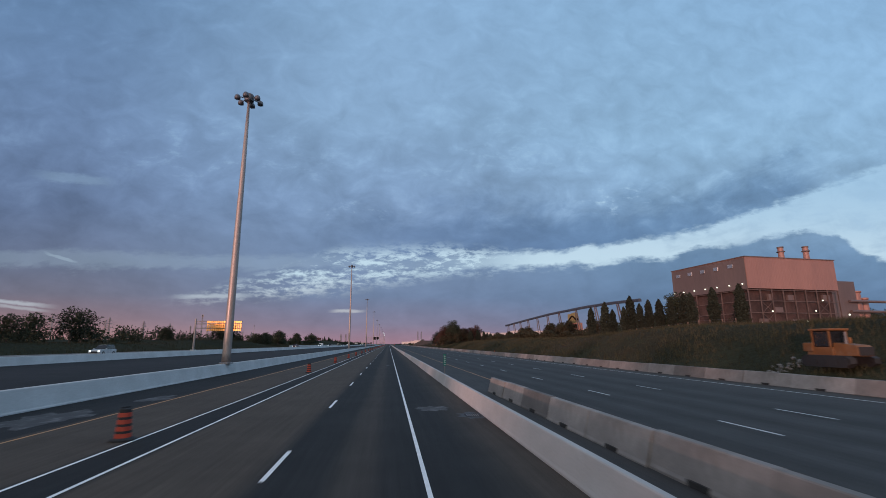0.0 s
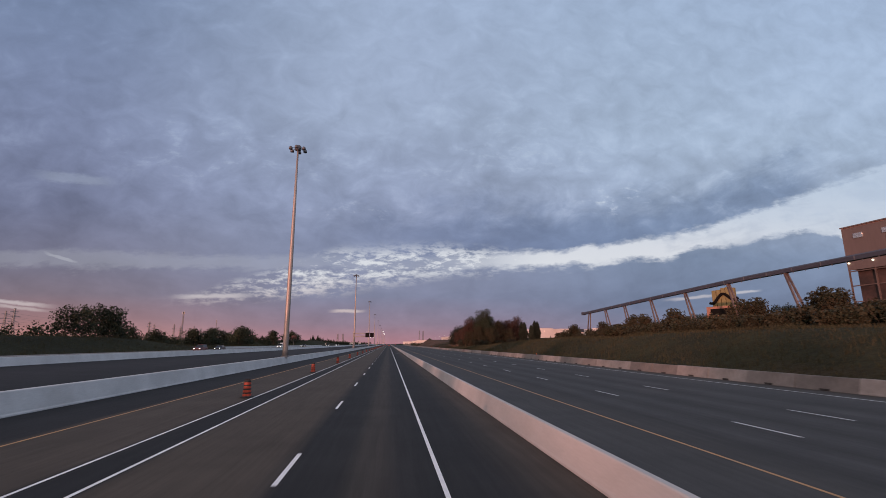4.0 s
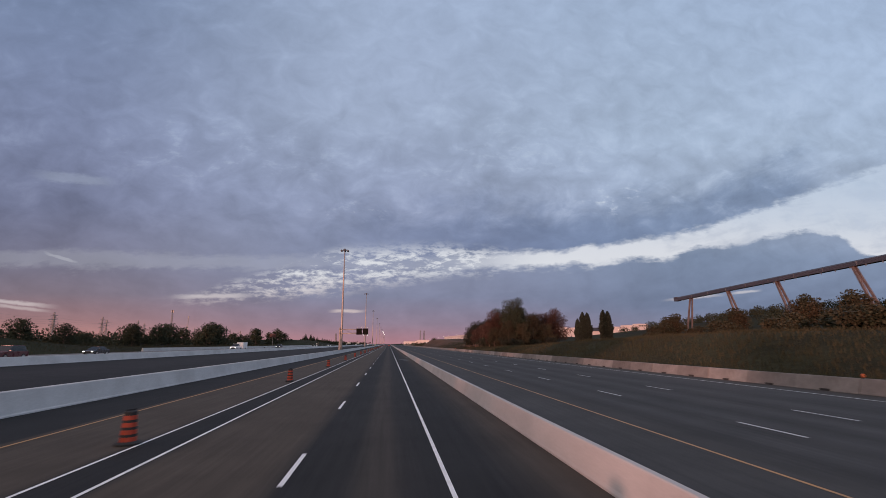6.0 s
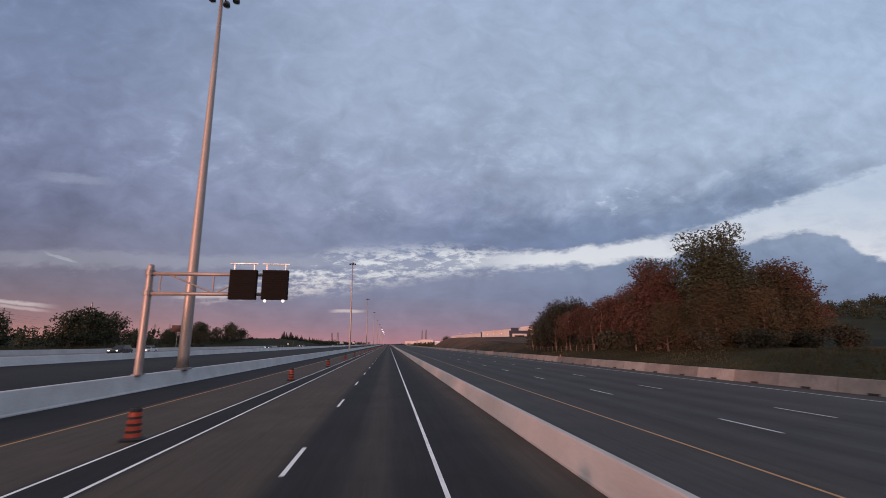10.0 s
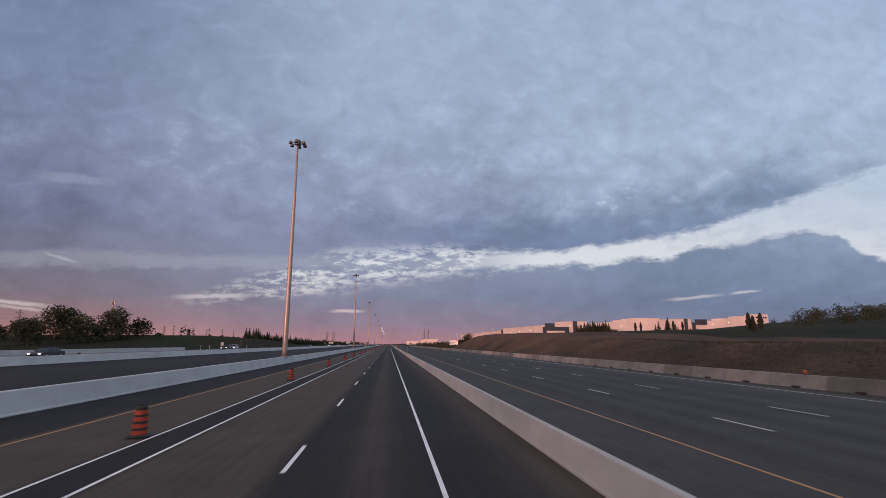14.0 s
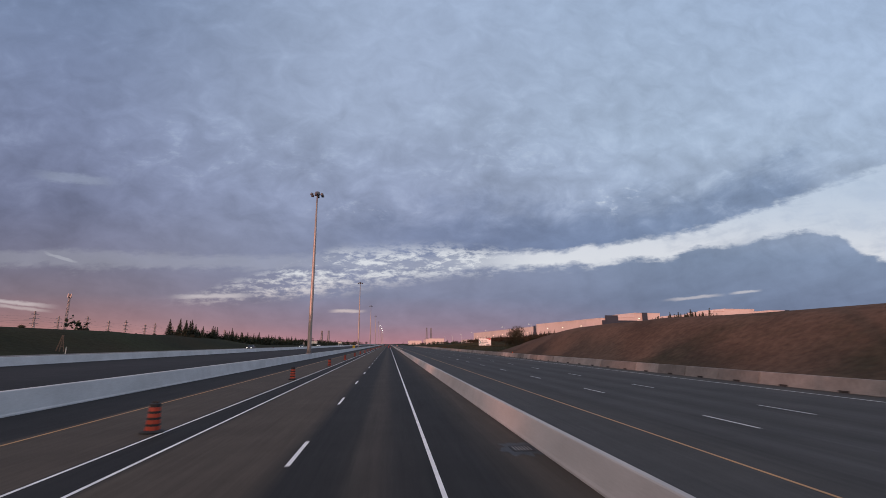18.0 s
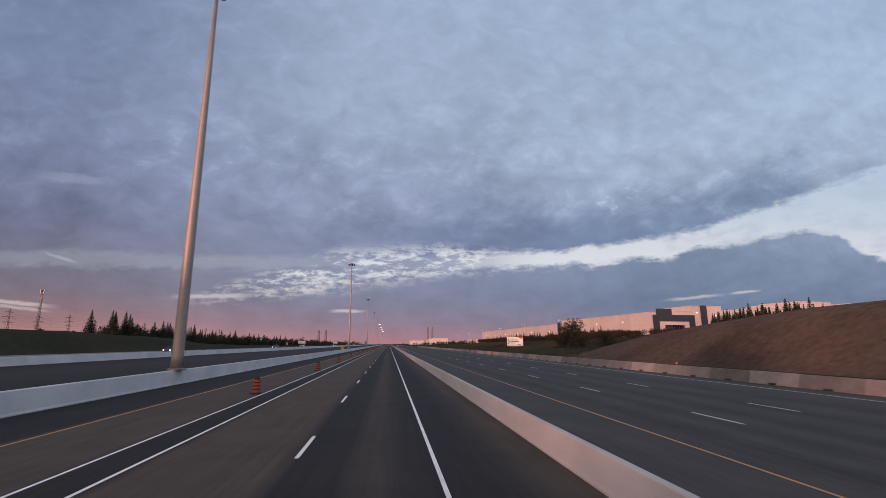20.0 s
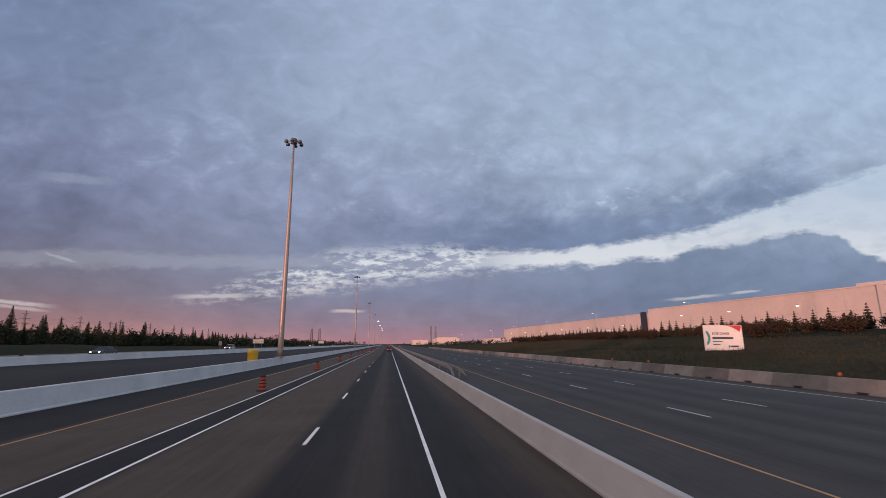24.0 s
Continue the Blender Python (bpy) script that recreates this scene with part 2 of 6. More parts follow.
def asphalt(name, stops, x0, x1, rough=0.8, long_scale=0.05):
    """Asphalt whose tone runs in long strips across the road (wheel tracks, oil, new and old courses), with patches along it."""
    m = bpy.data.materials.new(name)
    m.use_nodes = True
    n = Nodes(m.node_tree)
    pos = n.add("ShaderNodeTexCoord").outputs["Object"]
    sx = n.add("ShaderNodeSeparateXYZ", {0: pos})
    long = n.add("ShaderNodeMapping", {0: pos, 3: (1.6, long_scale, 1.0)}).outputs[0]
    wander = n.math("MULTIPLY", n.math("SUBTRACT", n.noise(long, 0.9, 4, 0.6), 0.5), 0.5)
    fac = n.remap(n.math("ADD", sx.outputs[0], wander), x0, x1, 0, 1, False)
    col = n.ramp(fac, [((x - x0) / (x1 - x0), c) for x, c in stops])
    streaks = n.remap(n.noise(long, 3.0, 6, 0.7), 0.25, 0.75, 0.78, 1.24, False)
    blot = n.remap(n.noise(pos, 0.35, 6, 0.65), 0.3, 0.7, 0.86, 1.15, False)
    grain = n.remap(n.noise(pos, 55.0, 2, 0.6), 0.25, 0.75, 0.75, 1.28, False)
    k = n.math("MULTIPLY", n.math("MULTIPLY", streaks, blot), grain)
    col = n.mix(1.0, col, n.add("ShaderNodeCombineColor", {0: k, 1: k, 2: k}).outputs[0], "MULTIPLY")
    bump = n.add("ShaderNodeBump", {"Strength": 0.35, "Distance": 0.006, "Height": n.noise(pos, 90.0, 2, 0.6)})
    p = n.add("ShaderNodeBsdfPrincipled", {"Base Color": col, "Roughness": rough, "Normal": bump.outputs[0], "Specular IOR Level": 0.12})
    n.add("ShaderNodeOutputMaterial", {0: p.outputs[0]})
    return m


DARK, BROWN, MIDG = (0.025, 0.0255, 0.0265), (0.074, 0.062, 0.051), (0.047, 0.042, 0.038)
M_ROAD = asphalt("asphalt_lanes", [(-15.3, DARK), (-11.7, DARK), (-11.4, BROWN), (-7.8, BROWN), (-7.5, DARK), (-6.3, DARK), (-6.0, BROWN), (-2.9, BROWN),
                                   (-2.3, DARK), (-1.1, (0.029, 0.029, 0.029)), (-0.7, (0.052, 0.047, 0.042)), (-0.2, (0.054, 0.048, 0.043)), (0.25, (0.032, 0.031, 0.031)), (1.0, DARK), (2.3, DARK), (3.0, (0.040, 0.037, 0.034)), (3.5, (0.062, 0.053, 0.045)), (4.3, (0.068, 0.058, 0.049))],
                 -15.3, 4.4)
GREY = (0.059, 0.059, 0.060)
M_ROAD_R = asphalt("asphalt_carriageway", [(4.4, GREY), (9.3, (0.054, 0.053, 0.052)), (10.4, (0.040, 0.039, 0.039)), (11.4, GREY), (12.4, (0.042, 0.041, 0.041)), (13.5, GREY),
                                           (14.6, (0.039, 0.038, 0.038)), (16.2, GREY), (17.4, (0.039, 0.038, 0.038)), (19.2, GREY), (20.4, (0.042, 0.041, 0.041)), (23.5, GREY), (26.7, (0.060, 0.057, 0.054))],
                   4.4, 26.8, 0.75)
M_ROAD_L = asphalt("asphalt_new", [(-36, DARK), (-30, (0.034, 0.033, 0.034)), (-22, DARK), (-15.4, DARK)], -36, -15.4)
M_ROAD_F = asphalt("asphalt_pale", [(-62, (0.19, 0.19, 0.19)), (-54, (0.155, 0.155, 0.157)), (-46, (0.17, 0.17, 0.172)), (-36, (0.21, 0.21, 0.21))], -62, -36)
M_CONC_NEW = material("concrete_new", (0.52, 0.525, 0.53), 0.85, scale=0.7, vary=0.10, grain=25, dirt=(0.36, 0.35, 0.34), dirt_amt=0.35, stretch=(1, 0.5, 0.6))
M_CONC = material("concrete_worn", (0.41, 0.41, 0.41), 0.88, scale=0.6, vary=0.10, grain=25, grain_amt=0.08, dirt=(0.29, 0.275, 0.265), dirt_amt=0.4, stretch=(1, 0.5, 1))
M_CONC_SEG = material("concrete_precast", (0.21, 0.20, 0.192), 0.88, scale=1.1, vary=0.18, grain=22, dirt=(0.13, 0.12, 0.11), dirt_amt=0.6, per_object=0.36)
M_SLOT = material("slot_shadow", (0.03, 0.03, 0.03), 0.95)
M_WHITE = material("road_paint_white", (0.80, 0.80, 0.80), 0.6, scale=2.0, vary=0.1, grain=40, dirt=(0.4, 0.4, 0.4), dirt_amt=0.3)
M_WHITE_OLD = material("road_paint_white_worn", (0.55, 0.56, 0.57), 0.7, scale=2.0, vary=0.15, grain=30, dirt=(0.2, 0.2, 0.2), dirt_amt=0.5)
M_YELLOW = material("road_paint_yellow", (0.42, 0.23, 0.09), 0.65, scale=2.0, vary=0.12, grain=40, dirt=(0.3, 0.2, 0.1), dirt_amt=0.3)
M_STEEL = material("galvanised_steel", (0.30, 0.265, 0.25), 0.5, 0.45, scale=0.8, vary=0.12, grain=12, stretch=(1, 1, 0.3))
M_STEEL_D = material("dull_steel", (0.22, 0.21, 0.21), 0.5, 0.6, scale=1.0)
M_LAMP = material("lamp_housing", (0.10, 0.105, 0.12), 0.5, 0.3, scale=3.0)
M_ORANGE = material("barrel_orange", (0.36, 0.045, 0.02), 0.5, scale=3, vary=0.15, dirt=(0.2, 0.06, 0.03), dirt_amt=0.3)
M_BLACK = material("rubber_black", (0.018, 0.018, 0.02), 0.75, scale=4)
M_GRASS = material("grass_ground", (0.033, 0.033, 0.019), 0.95, scale=0.06, vary=0.35, grain=1.8, grain_amt=0.3, bump=0.6, dirt=(0.050, 0.034, 0.020), dirt_amt=0.85, bump_dist=0.3, gloss=0.05)
M_DIRT = material("bare_soil", (0.080, 0.055, 0.042), 0.95, scale=0.07, vary=0.30, grain=1.4, grain_amt=0.28, bump=0.5, dirt=(0.040, 0.037, 0.025), dirt_amt=0.9, bump_dist=0.2, gloss=0.05)


def fade_to_grass(m, y0, y1, grass):
    """Lets bare soil give way to grass raggedly between two places along the road."""
    nt = m.node_tree
    shader = [k for k in nt.nodes if k.type == "BSDF_PRINCIPLED"][0]
    soil = shader.inputs["Base Color"].links[0].from_socket
    pos = nt.nodes.new("ShaderNodeTexCoord").outputs["Object"]
    sep = nt.nodes.new("ShaderNodeSeparateXYZ")
    nt.links.new(pos, sep.inputs[0])
    patch = nt.nodes.new("ShaderNodeTexNoise")
    patch.inputs["Scale"].default_value, patch.inputs["Detail"].default_value = 0.12, 6
    nt.links.new(pos, patch.inputs["Vector"])
    along = nt.nodes.new("ShaderNodeMath")
    along.operation = "MULTIPLY_ADD"
    along.inputs[1].default_value = 60.0
    nt.links.new(patch.outputs[0], along.inputs[0])
    nt.links.new(sep.outputs[1], along.inputs[2])
    fac = nt.nodes.new("ShaderNodeMapRange")
    fac.inputs[1].default_value, fac.inputs[2].default_value = y0 + 30, y1 + 30
    nt.links.new(along.outputs[0], fac.inputs[0])
    blend = nt.nodes.new("ShaderNodeMix")
    blend.data_type = "RGBA"
    blend.inputs[6].default_value = (*grass, 1)
    nt.links.new(fac.outputs[0], blend.inputs[0])
    nt.links.new(soil, blend.inputs[7])
    nt.links.new(blend.outputs[2], shader.inputs["Base Color"])


fade_to_grass(M_DIRT, 430, 480, (0.034, 0.029, 0.018))
M_FIELD = material("field_grass", (0.024, 0.027, 0.016), 0.95, scale=0.02, vary=0.35, grain=0.8, grain_amt=0.25, bump=0.6, dirt=(0.034, 0.029, 0.018), dirt_amt=0.7, bump_dist=0.3, gloss=0.05)
M_BARK = material("bark", (0.065, 0.05, 0.04), 0.95, scale=2, vary=0.3, grain=12, stretch=(1, 1, 0.3))
M_LEAF = leaf_material("leaves_green", (0.031, 0.039, 0.024), None, 0.4, 0.7, 1.3)
M_LEAF_MIX = leaf_material("leaves_turning", (0.038, 0.040, 0.024), (0.060, 0.040, 0.025), 0.6, 0.75, 1.25)
M_LEAF_RED = leaf_material("leaves_autumn", (0.058, 0.035, 0.027), (0.070, 0.034, 0.026), 0.6, 0.7, 1.3)
M_LEAF_DIM = leaf_material("leaves_dark_rusty", (0.028, 0.034, 0.025), (0.040, 0.034, 0.026), 0.3, 0.75, 1.25)
M_POPLAR = leaf_material("poplar_leaves", (0.022, 0.028, 0.020), None, 0.4, 0.75, 1.25)
M_NEEDLE = leaf_material("needles", (0.028, 0.036, 0.025))
M_SHRUB = leaf_material("shrub_leaves", (0.033, 0.038, 0.022), (0.048, 0.036, 0.023), 0.5, 0.75, 1.25)
# ---------- building helpers ----------
def part(name, bm, mat, parent=None, label="", smooth=False):
    """Links a bmesh as one mesh object, under a thing or part where one is given."""
    me = bpy.data.meshes.new(name)
    bm.to_mesh(me)
    bm.free()
    if smooth:
        for p in me.polygons:
            p.use_smooth = True
    me.materials.append(mat)
    ob = new(name, me)
    ob.parent = parent
    return tagged(ob, label)


def share(name, me, parent, m):
    """One more object on a mesh that is already there."""
    ob = new(name, me)
    ob.parent = parent
    ob.matrix_basis = m
    return ob


def thing(name, m, label, category, group="", kind=""):
    ob = new(name)
    ob.empty_display_size = 0.5
    ob.matrix_basis = m
    return tagged(ob, label, category, group, kind)


def box(bm, x0, x1, y0, y1, z0, z1, bevel=0.0):
    got = bmesh.ops.create_cube(bm, size=1.0, matrix=Matrix.LocRotScale(((x0 + x1) / 2, (y0 + y1) / 2, (z0 + z1) / 2), None, (x1 - x0, y1 - y0, z1 - z0)))
    if bevel:
        edges = {e for v in got["verts"] for e in v.link_edges}
        bmesh.ops.bevel(bm, geom=list(edges), offset=bevel, segments=2, affect="EDGES", profile=0.6)
    return bm


def tube(bm, a, b, r0, r1=None, seg=10, caps=True):
    """A tapered round bar from a to b."""
    a, b = Vector(a), Vector(b)
    d = b - a
    q = d.to_track_quat("Z", "Y").to_matrix().to_4x4()
    bmesh.ops.create_cone(bm, cap_ends=caps, segments=seg, radius1=r0, radius2=r0 if r1 is None else r1, depth=d.length, matrix=Matrix.Translation((a + b) / 2) @ q)
    return bm


def beam(bm, a, b, w, h):
    """A square bar from a to b."""
    a, b = Vector(a), Vector(b)
    d = b - a
    q = d.to_track_quat("Z", "Y").to_matrix().to_4x4()
    bmesh.ops.create_cube(bm, size=1.0, matrix=Matrix.Translation((a + b) / 2) @ q @ Matrix.Diagonal((w, h, d.length, 1)))
    return bm


def turned(bm, rings, seg=20, centre=(0, 0)):
    """A turned body from (radius, height) rings."""
    loops = []
    for r, z in rings:
        loops.append([bm.verts.new((centre[0] + r * math.cos(2 * math.pi * i / seg), centre[1] + r * math.sin(2 * math.pi * i / seg), z)) for i in range(seg)])
    for lo, hi in zip(loops, loops[1:]):
        for i in range(seg):
            bm.faces.new((lo[i], lo[(i + 1) % seg], hi[(i + 1) % seg], hi[i]))
    bm.faces.new(loops[0][::-1])
    bm.faces.new(loops[-1])
    return bm


def extrude_y(bm, outline, ys, bend=None):
    """An outline in x and z swept along the road through the stations ys; bend gives each station's shift."""
    rows = []
    for y in ys:
        dx, dz = bend(y) if bend else (0, 0)
        rows.append([bm.verts.new((x + dx, y, z + dz)) for x, z in outline])
    k = len(outline)
    for a, b in zip(rows, rows[1:]):
        for i in range(k):
            bm.faces.new((a[i], b[i], b[(i + 1) % k], a[(i + 1) % k]))
    bm.faces.new(rows[0])
    bm.faces.new(rows[-1][::-1])
    bmesh.ops.recalc_face_normals(bm, faces=bm.faces)
    return bm


def sheet(name, x0, x1, y0, y1, mat, lift, label, category, nx=6, ny=60):
    """A paved strip that follows the road's cross fall."""
    bm = bmesh.new()
    xs = [x0] + [k for k in (-62, -48, -36, -18, -15.5, -6.3, 5.3, 27) if x0 + 0.05 < k < x1 - 0.05] + [x1]
    nx = len(xs) - 1
    ys = np.linspace(y0, y1, ny + 1)
    grid = [[bm.verts.new((x, y, road_z(x) + lift)) for x in xs] for y in ys]
    for a, b in zip(grid, grid[1:]):
        for i in range(nx):
            bm.faces.new((a[i], a[i + 1], b[i + 1], b[i]))
    return tagged(part(name, bm, mat), label, category, kind="structure")


# ---------- the lie of the land ----------
def road_z(x):
    """Cross fall of the motorway."""
    return float(np.interp(x, (-62, -48, -36, -18, -15.5, -6.3, 5.3, 27, 29), (1.25, 1.2, 0.95, 0.14, 0.08, 0, 0, 0.06, 0.12)))


def smooth(a, b, v):
    s = min(1, max(0, (v - a) / (b - a)))
    return s * s * (3 - 2 * s)


def land_z(x, y):
    """Height of the ground beside the road: the bank, the bare mound and the fields."""
    if -62 <= x <= 29:
        return road_z(x) - 0.12
    n = noise.noise(Vector((x * 0.035, y * 0.03, 0.0))) * 0.7 + noise.noise(Vector((x * 0.12, y * 0.1, 4.0))) * 0.25
    if x > 29:
        crest = float(np.interp(y, (-300, 60, 120, 180, 260, 330, 400, 480, 520, 540, 575, 605, 622, 642, 657, 668, 678, 688, 700, 780, 1300), (5.6, 5.4, 4.5, 4.5, 4.0, 2.2, 2.1, 2.7, 4.0, 5.2, 6.4, 7.1, 7.0, 6.2, 5.2, 4.6, 3.4, 2.0, 1.7, 1.6, 1.2)))
        wide = float(np.interp(y, (0, 480, 560, 640, 700), (17, 17, 18, 13, 16)))
        z = 0.02 + (crest - 0.02) * smooth(29.5, 29.5 + wide, x)
        z += smooth(60, 130, x) * float(np.interp(y, (-300, 250, 330, 500, 700), (4.5, 4.5, 2.0, 2.5, 0.5)))
        z += smooth(160, 440, x) * float(np.interp(y, (-300, 300, 600, 900, 1500), (16, 20, 27, 17, 6)))
        z += smooth(48, 96, x) * float(np.interp(y, (660, 720, 1000, 1200), (0, 4.0, 3.0, 1.0)))
        return z + n * smooth(29.5, 40, x) * (0.5 if 520 < y < 690 else 1.0)
    crest = float(np.interp(y, (-300, 200, 245, 285, 325, 400, 565, 605, 690, 740, 790, 830, 1000), (2.8, 3.4, 5.2, 5.2, 2.6, 1.8, 2.2, 6.6, 7.1, 6.6, 5.4, 3.0, 1.5)))
    z = 1.13 + (crest - 1.13) * smooth(-63, -88, x)
    z += smooth(-100, -500, x) * 2.0
    return z + n * smooth(-62, -75, x) * 0.8


def build_land():
    xs = [-2600, -1800, -1200, -800, -600, -450, -350, -280, -230, -190, -160] + list(range(-140, -62, 4)) + [-62, -36, -18, -15.6, -6.3, 5.3, 27, 29] + \
         [x for x in np.arange(30, 74, 2.0)] + [78, 84, 92, 100, 110, 122, 136, 155, 180, 220, 280, 360, 480, 650, 900, 1300, 1900, 2600]
    ys = [-500, -300, -150] + list(range(-80, 960, 8)) + [980, 1010, 1050, 1100, 1170, 1250, 1350, 1500, 1700, 2000, 2400, 3000, 3800, 4600]
    bm = bmesh.new()
    heights = [[land_z(x, y) for x in xs] for y in ys]
    grid = [[bm.verts.new((x, y, z)) for x, z in zip(xs, row)] for y, row in zip(ys, heights)]
    for a, b in zip(grid, grid[1:]):
        for i in range(len(xs) - 1):
            f = bm.faces.new((a[i], a[i + 1], b[i + 1], b[i]))
            f.smooth = True
            c = f.calc_center_median()
            f.material_index = 1 if (31 < c.x < 78 and 416 < c.y < 692) else 2 if c.x > 80 or c.x < -62 else 0
    ob = part("ground", bm, M_GRASS)
    ob.data.materials.append(M_DIRT)
    ob.data.materials.append(M_FIELD)
    tagged(ob, "rough dull-green verge and fields with a bare brown soil mound", "ground", kind="structure")
    return np.array(xs, float), np.array(ys, float), np.array(heights)


LAND_X, LAND_Y, LAND_Z = build_land()
sheet("road_1", -15.3, 4.4, -80, 2600, M_ROAD, 0.0, "dark asphalt lanes with brown worn strips and tyre tracks", "road", 8, 80)
sheet("road_2", 4.4, 27.6, -80, 2600, M_ROAD_R, 0.0, "empty grey asphalt carriageway with darker wheel tracks", "road", 8, 80)
sheet("road_3", -36.2, -15.3, -80, 2600, M_ROAD_L, 0.0, "unused new black asphalt lanes without markings", "road", 6, 80)
sheet("road_4", -61.5, -36.2, -80, 2600, M_ROAD_F, 0.0, "pale concrete carriageway for oncoming traffic", "road", 6, 80)


# ---------- painted lines ----------
def stripe(name, x, w, y0, y1, mat, label):
    bm = bmesh.new()
    ys = np.linspace(y0, y1, max(2, int((y1 - y0) / 30)))
    rows = [[bm.verts.new((x + s * w / 2, y, road_z(x + s * w / 2) + 0.006)) for s in (-1, 1)] for y in ys]
    for a, b in zip(rows, rows[1:]):
        bm.faces.new((a[0], a[1], b[1], b[0]))
    return tagged(part(name, bm, mat), label, "road marking", kind="structure")


stripe("edge_line_1", 1.165, 0.105, -60, 1600, M_WHITE, "fresh solid white edge line on dark asphalt")
stripe("edge_line_2", -6.29, 0.105, -60, 1600, M_WHITE, "fresh solid white line beside a dark strip")
stripe("edge_line_3", -7.55, 0.095, -60, 1600, M_WHITE, "fresh solid white line beside the barrels")
stripe("edge_line_4", -11.25, 0.11, -60, 1600, M_YELLOW, "solid yellow edge line by the median shoulder")
stripe("edge_line_5", 8.72, 0.10, 27, 1600, M_YELLOW, "solid yellow edge line of the empty carriageway")
stripe("edge_line_6", 24.4, 0.13, -60, 1600, M_WHITE_OLD, "worn white edge line by the roadside barrier")


def dashes(x, first, w, count, mat, label, group):
    bm = bmesh.new()
    z = road_z(x) + 0.006
    vs = [bm.verts.new(p) for p in ((-w / 2, 0, 0), (w / 2, 0, 0), (w / 2, 3, 0), (-w / 2, 3, 0))]
    bm.faces.new(vs)
    me = bpy.data.meshes.new("lane_dash")
    bm.to_mesh(me)
    bm.free()
    me.materials.append(mat)
    for i in range(count):
        ob = new("lane_dash", me)
        ob.matrix_basis = pose(x, first + 12 * i, z)
        tagged(ob, label, "road marking", group, "structure")


dashes(-2.42, 11.3 - 24, 0.12, 96, M_WHITE, "fresh white lane dash on dark asphalt", "dashes between our lanes")
dashes(12.95, 2.45 - 12, 0.13, 84, M_WHITE_OLD, "worn white lane dash on grey asphalt", "dashes of the empty carriageway")
dashes(17.6, 5.0 - 12, 0.13, 84, M_WHITE_OLD, "worn white lane dash on grey asphalt", "dashes of the empty carriageway")

# ---------- concrete barriers ----------
def jersey(x, face, height=1.0, foot=0.40, top=0.11):
    """Outline of a concrete safety barrier centred on x; face +1 or -1 or 0 (both) tells which side is sloped."""
    knee = foot * 0.88
    return [(x - foot, -0.1), (x - foot, 0.05), (x - knee, 0.12), (x - top, height - 0.025), (x - top + 0.025, height),
            (x + top - 0.025, height), (x + top, height - 0.025), (x + knee, 0.12), (x + foot, 0.05), (x + foot, -0.1)]


def long_barrier(name, x, y0, y1, height, foot, top, mat, label, dz):
    bm = bmesh.new()
    step = 6.0
    extrude_y(bm, jersey(x, 0, height, foot, top), np.arange(y0, y1, step))
    ob = part(name, bm, mat)
    ob.location.z = dz
    return tagged(ob, label, "barrier", kind="structure")


long_barrier("barrier_median", -15.75, -80, 1900, 1.0, 0.38, 0.17, M_CONC_NEW, "long clean pale concrete median barrier wall", road_z(-15.5))
long_barrier("barrier_divider", 4.52, -80, 1900, 0.70, 0.26, 0.09, M_CONC, "long grey concrete barrier wall between the carriageways", 0.0)
long_barrier("barrier_far", -36.4, -80, 1900, 0.85, 0.35, 0.12, M_CONC_NEW, "long pale concrete barrier beside the oncoming lanes", road_z(-36.4))

bm = bmesh.new()
extrude_y(bm, jersey(-62.0, 0, 0.85, 0.30, 0.12), np.arange(308, 578, 6.0))
edge_wall = part("barrier_edge", bm, M_CONC)
edge_wall.location.z = road_z(-62)
tagged(edge_wall, "low pale concrete wall beyond the oncoming lanes", "barrier", kind="structure")


def precast_mesh(length, height, foot, top):
    """One precast barrier piece: chamfered ends and a dark lifting slot at the foot."""
    bm = bmesh.new()
    o = jersey(0, 0, height, foot, top)
    extrude_y(bm, o, (0.015, 0.05, length / 2, length - 0.05, length - 0.015))
    me = bpy.data.meshes.new("barrier_piece")
    bm.to_mesh(me)
    bm.free()
    me.materials.append(M_CONC_SEG)
    return me


def slot_mesh(foot):
    bm = bmesh.new()
    box(bm, -foot - 0.012, foot + 0.012, -0.34, 0.34, 0.0, 0.13)
    me = bpy.data.meshes.new("drain_slot")
    bm.to_mesh(me)
    bm.free()
    me.materials.append(M_SLOT)
    return me


def precast_row(x, y0, count, length, label, group, height=0.92, foot=0.36, top=0.12):
    piece, slot = precast_mesh(length, height, foot, top), slot_mesh(foot)
    rnd = random.Random(int(x * 10))
    for i in range(count):
        ob = new("concrete_barrier", piece)
        ob.matrix_basis = pose(x + rnd.uniform(-0.035, 0.035), y0 + i * length, road_z(x) + rnd.uniform(-0.012, 0.012), 0, 0, rnd.uniform(-0.35, 0.35))
        tagged(ob, label, "concrete barrier", group)
        s = new("drain_slot", slot)
        s.parent = ob
        s.matrix_basis = pose(0, length * 0.5, 0)


precast_row(26.9, -40, 250, 4.3, "weathered precast concrete barrier piece at the roadside", "barriers along the far roadside", 0.86)
precast_row(6.9, -29.3, 16, 3.7, "weathered precast concrete barrier piece behind the divider", "spare barriers behind the divider", 0.85, 0.34)
# ---------- light masts on the median ----------
M_MAST_LIT = lamp_material("mast_lamp_lit", (1.0, 0.93, 0.84), 4.0)

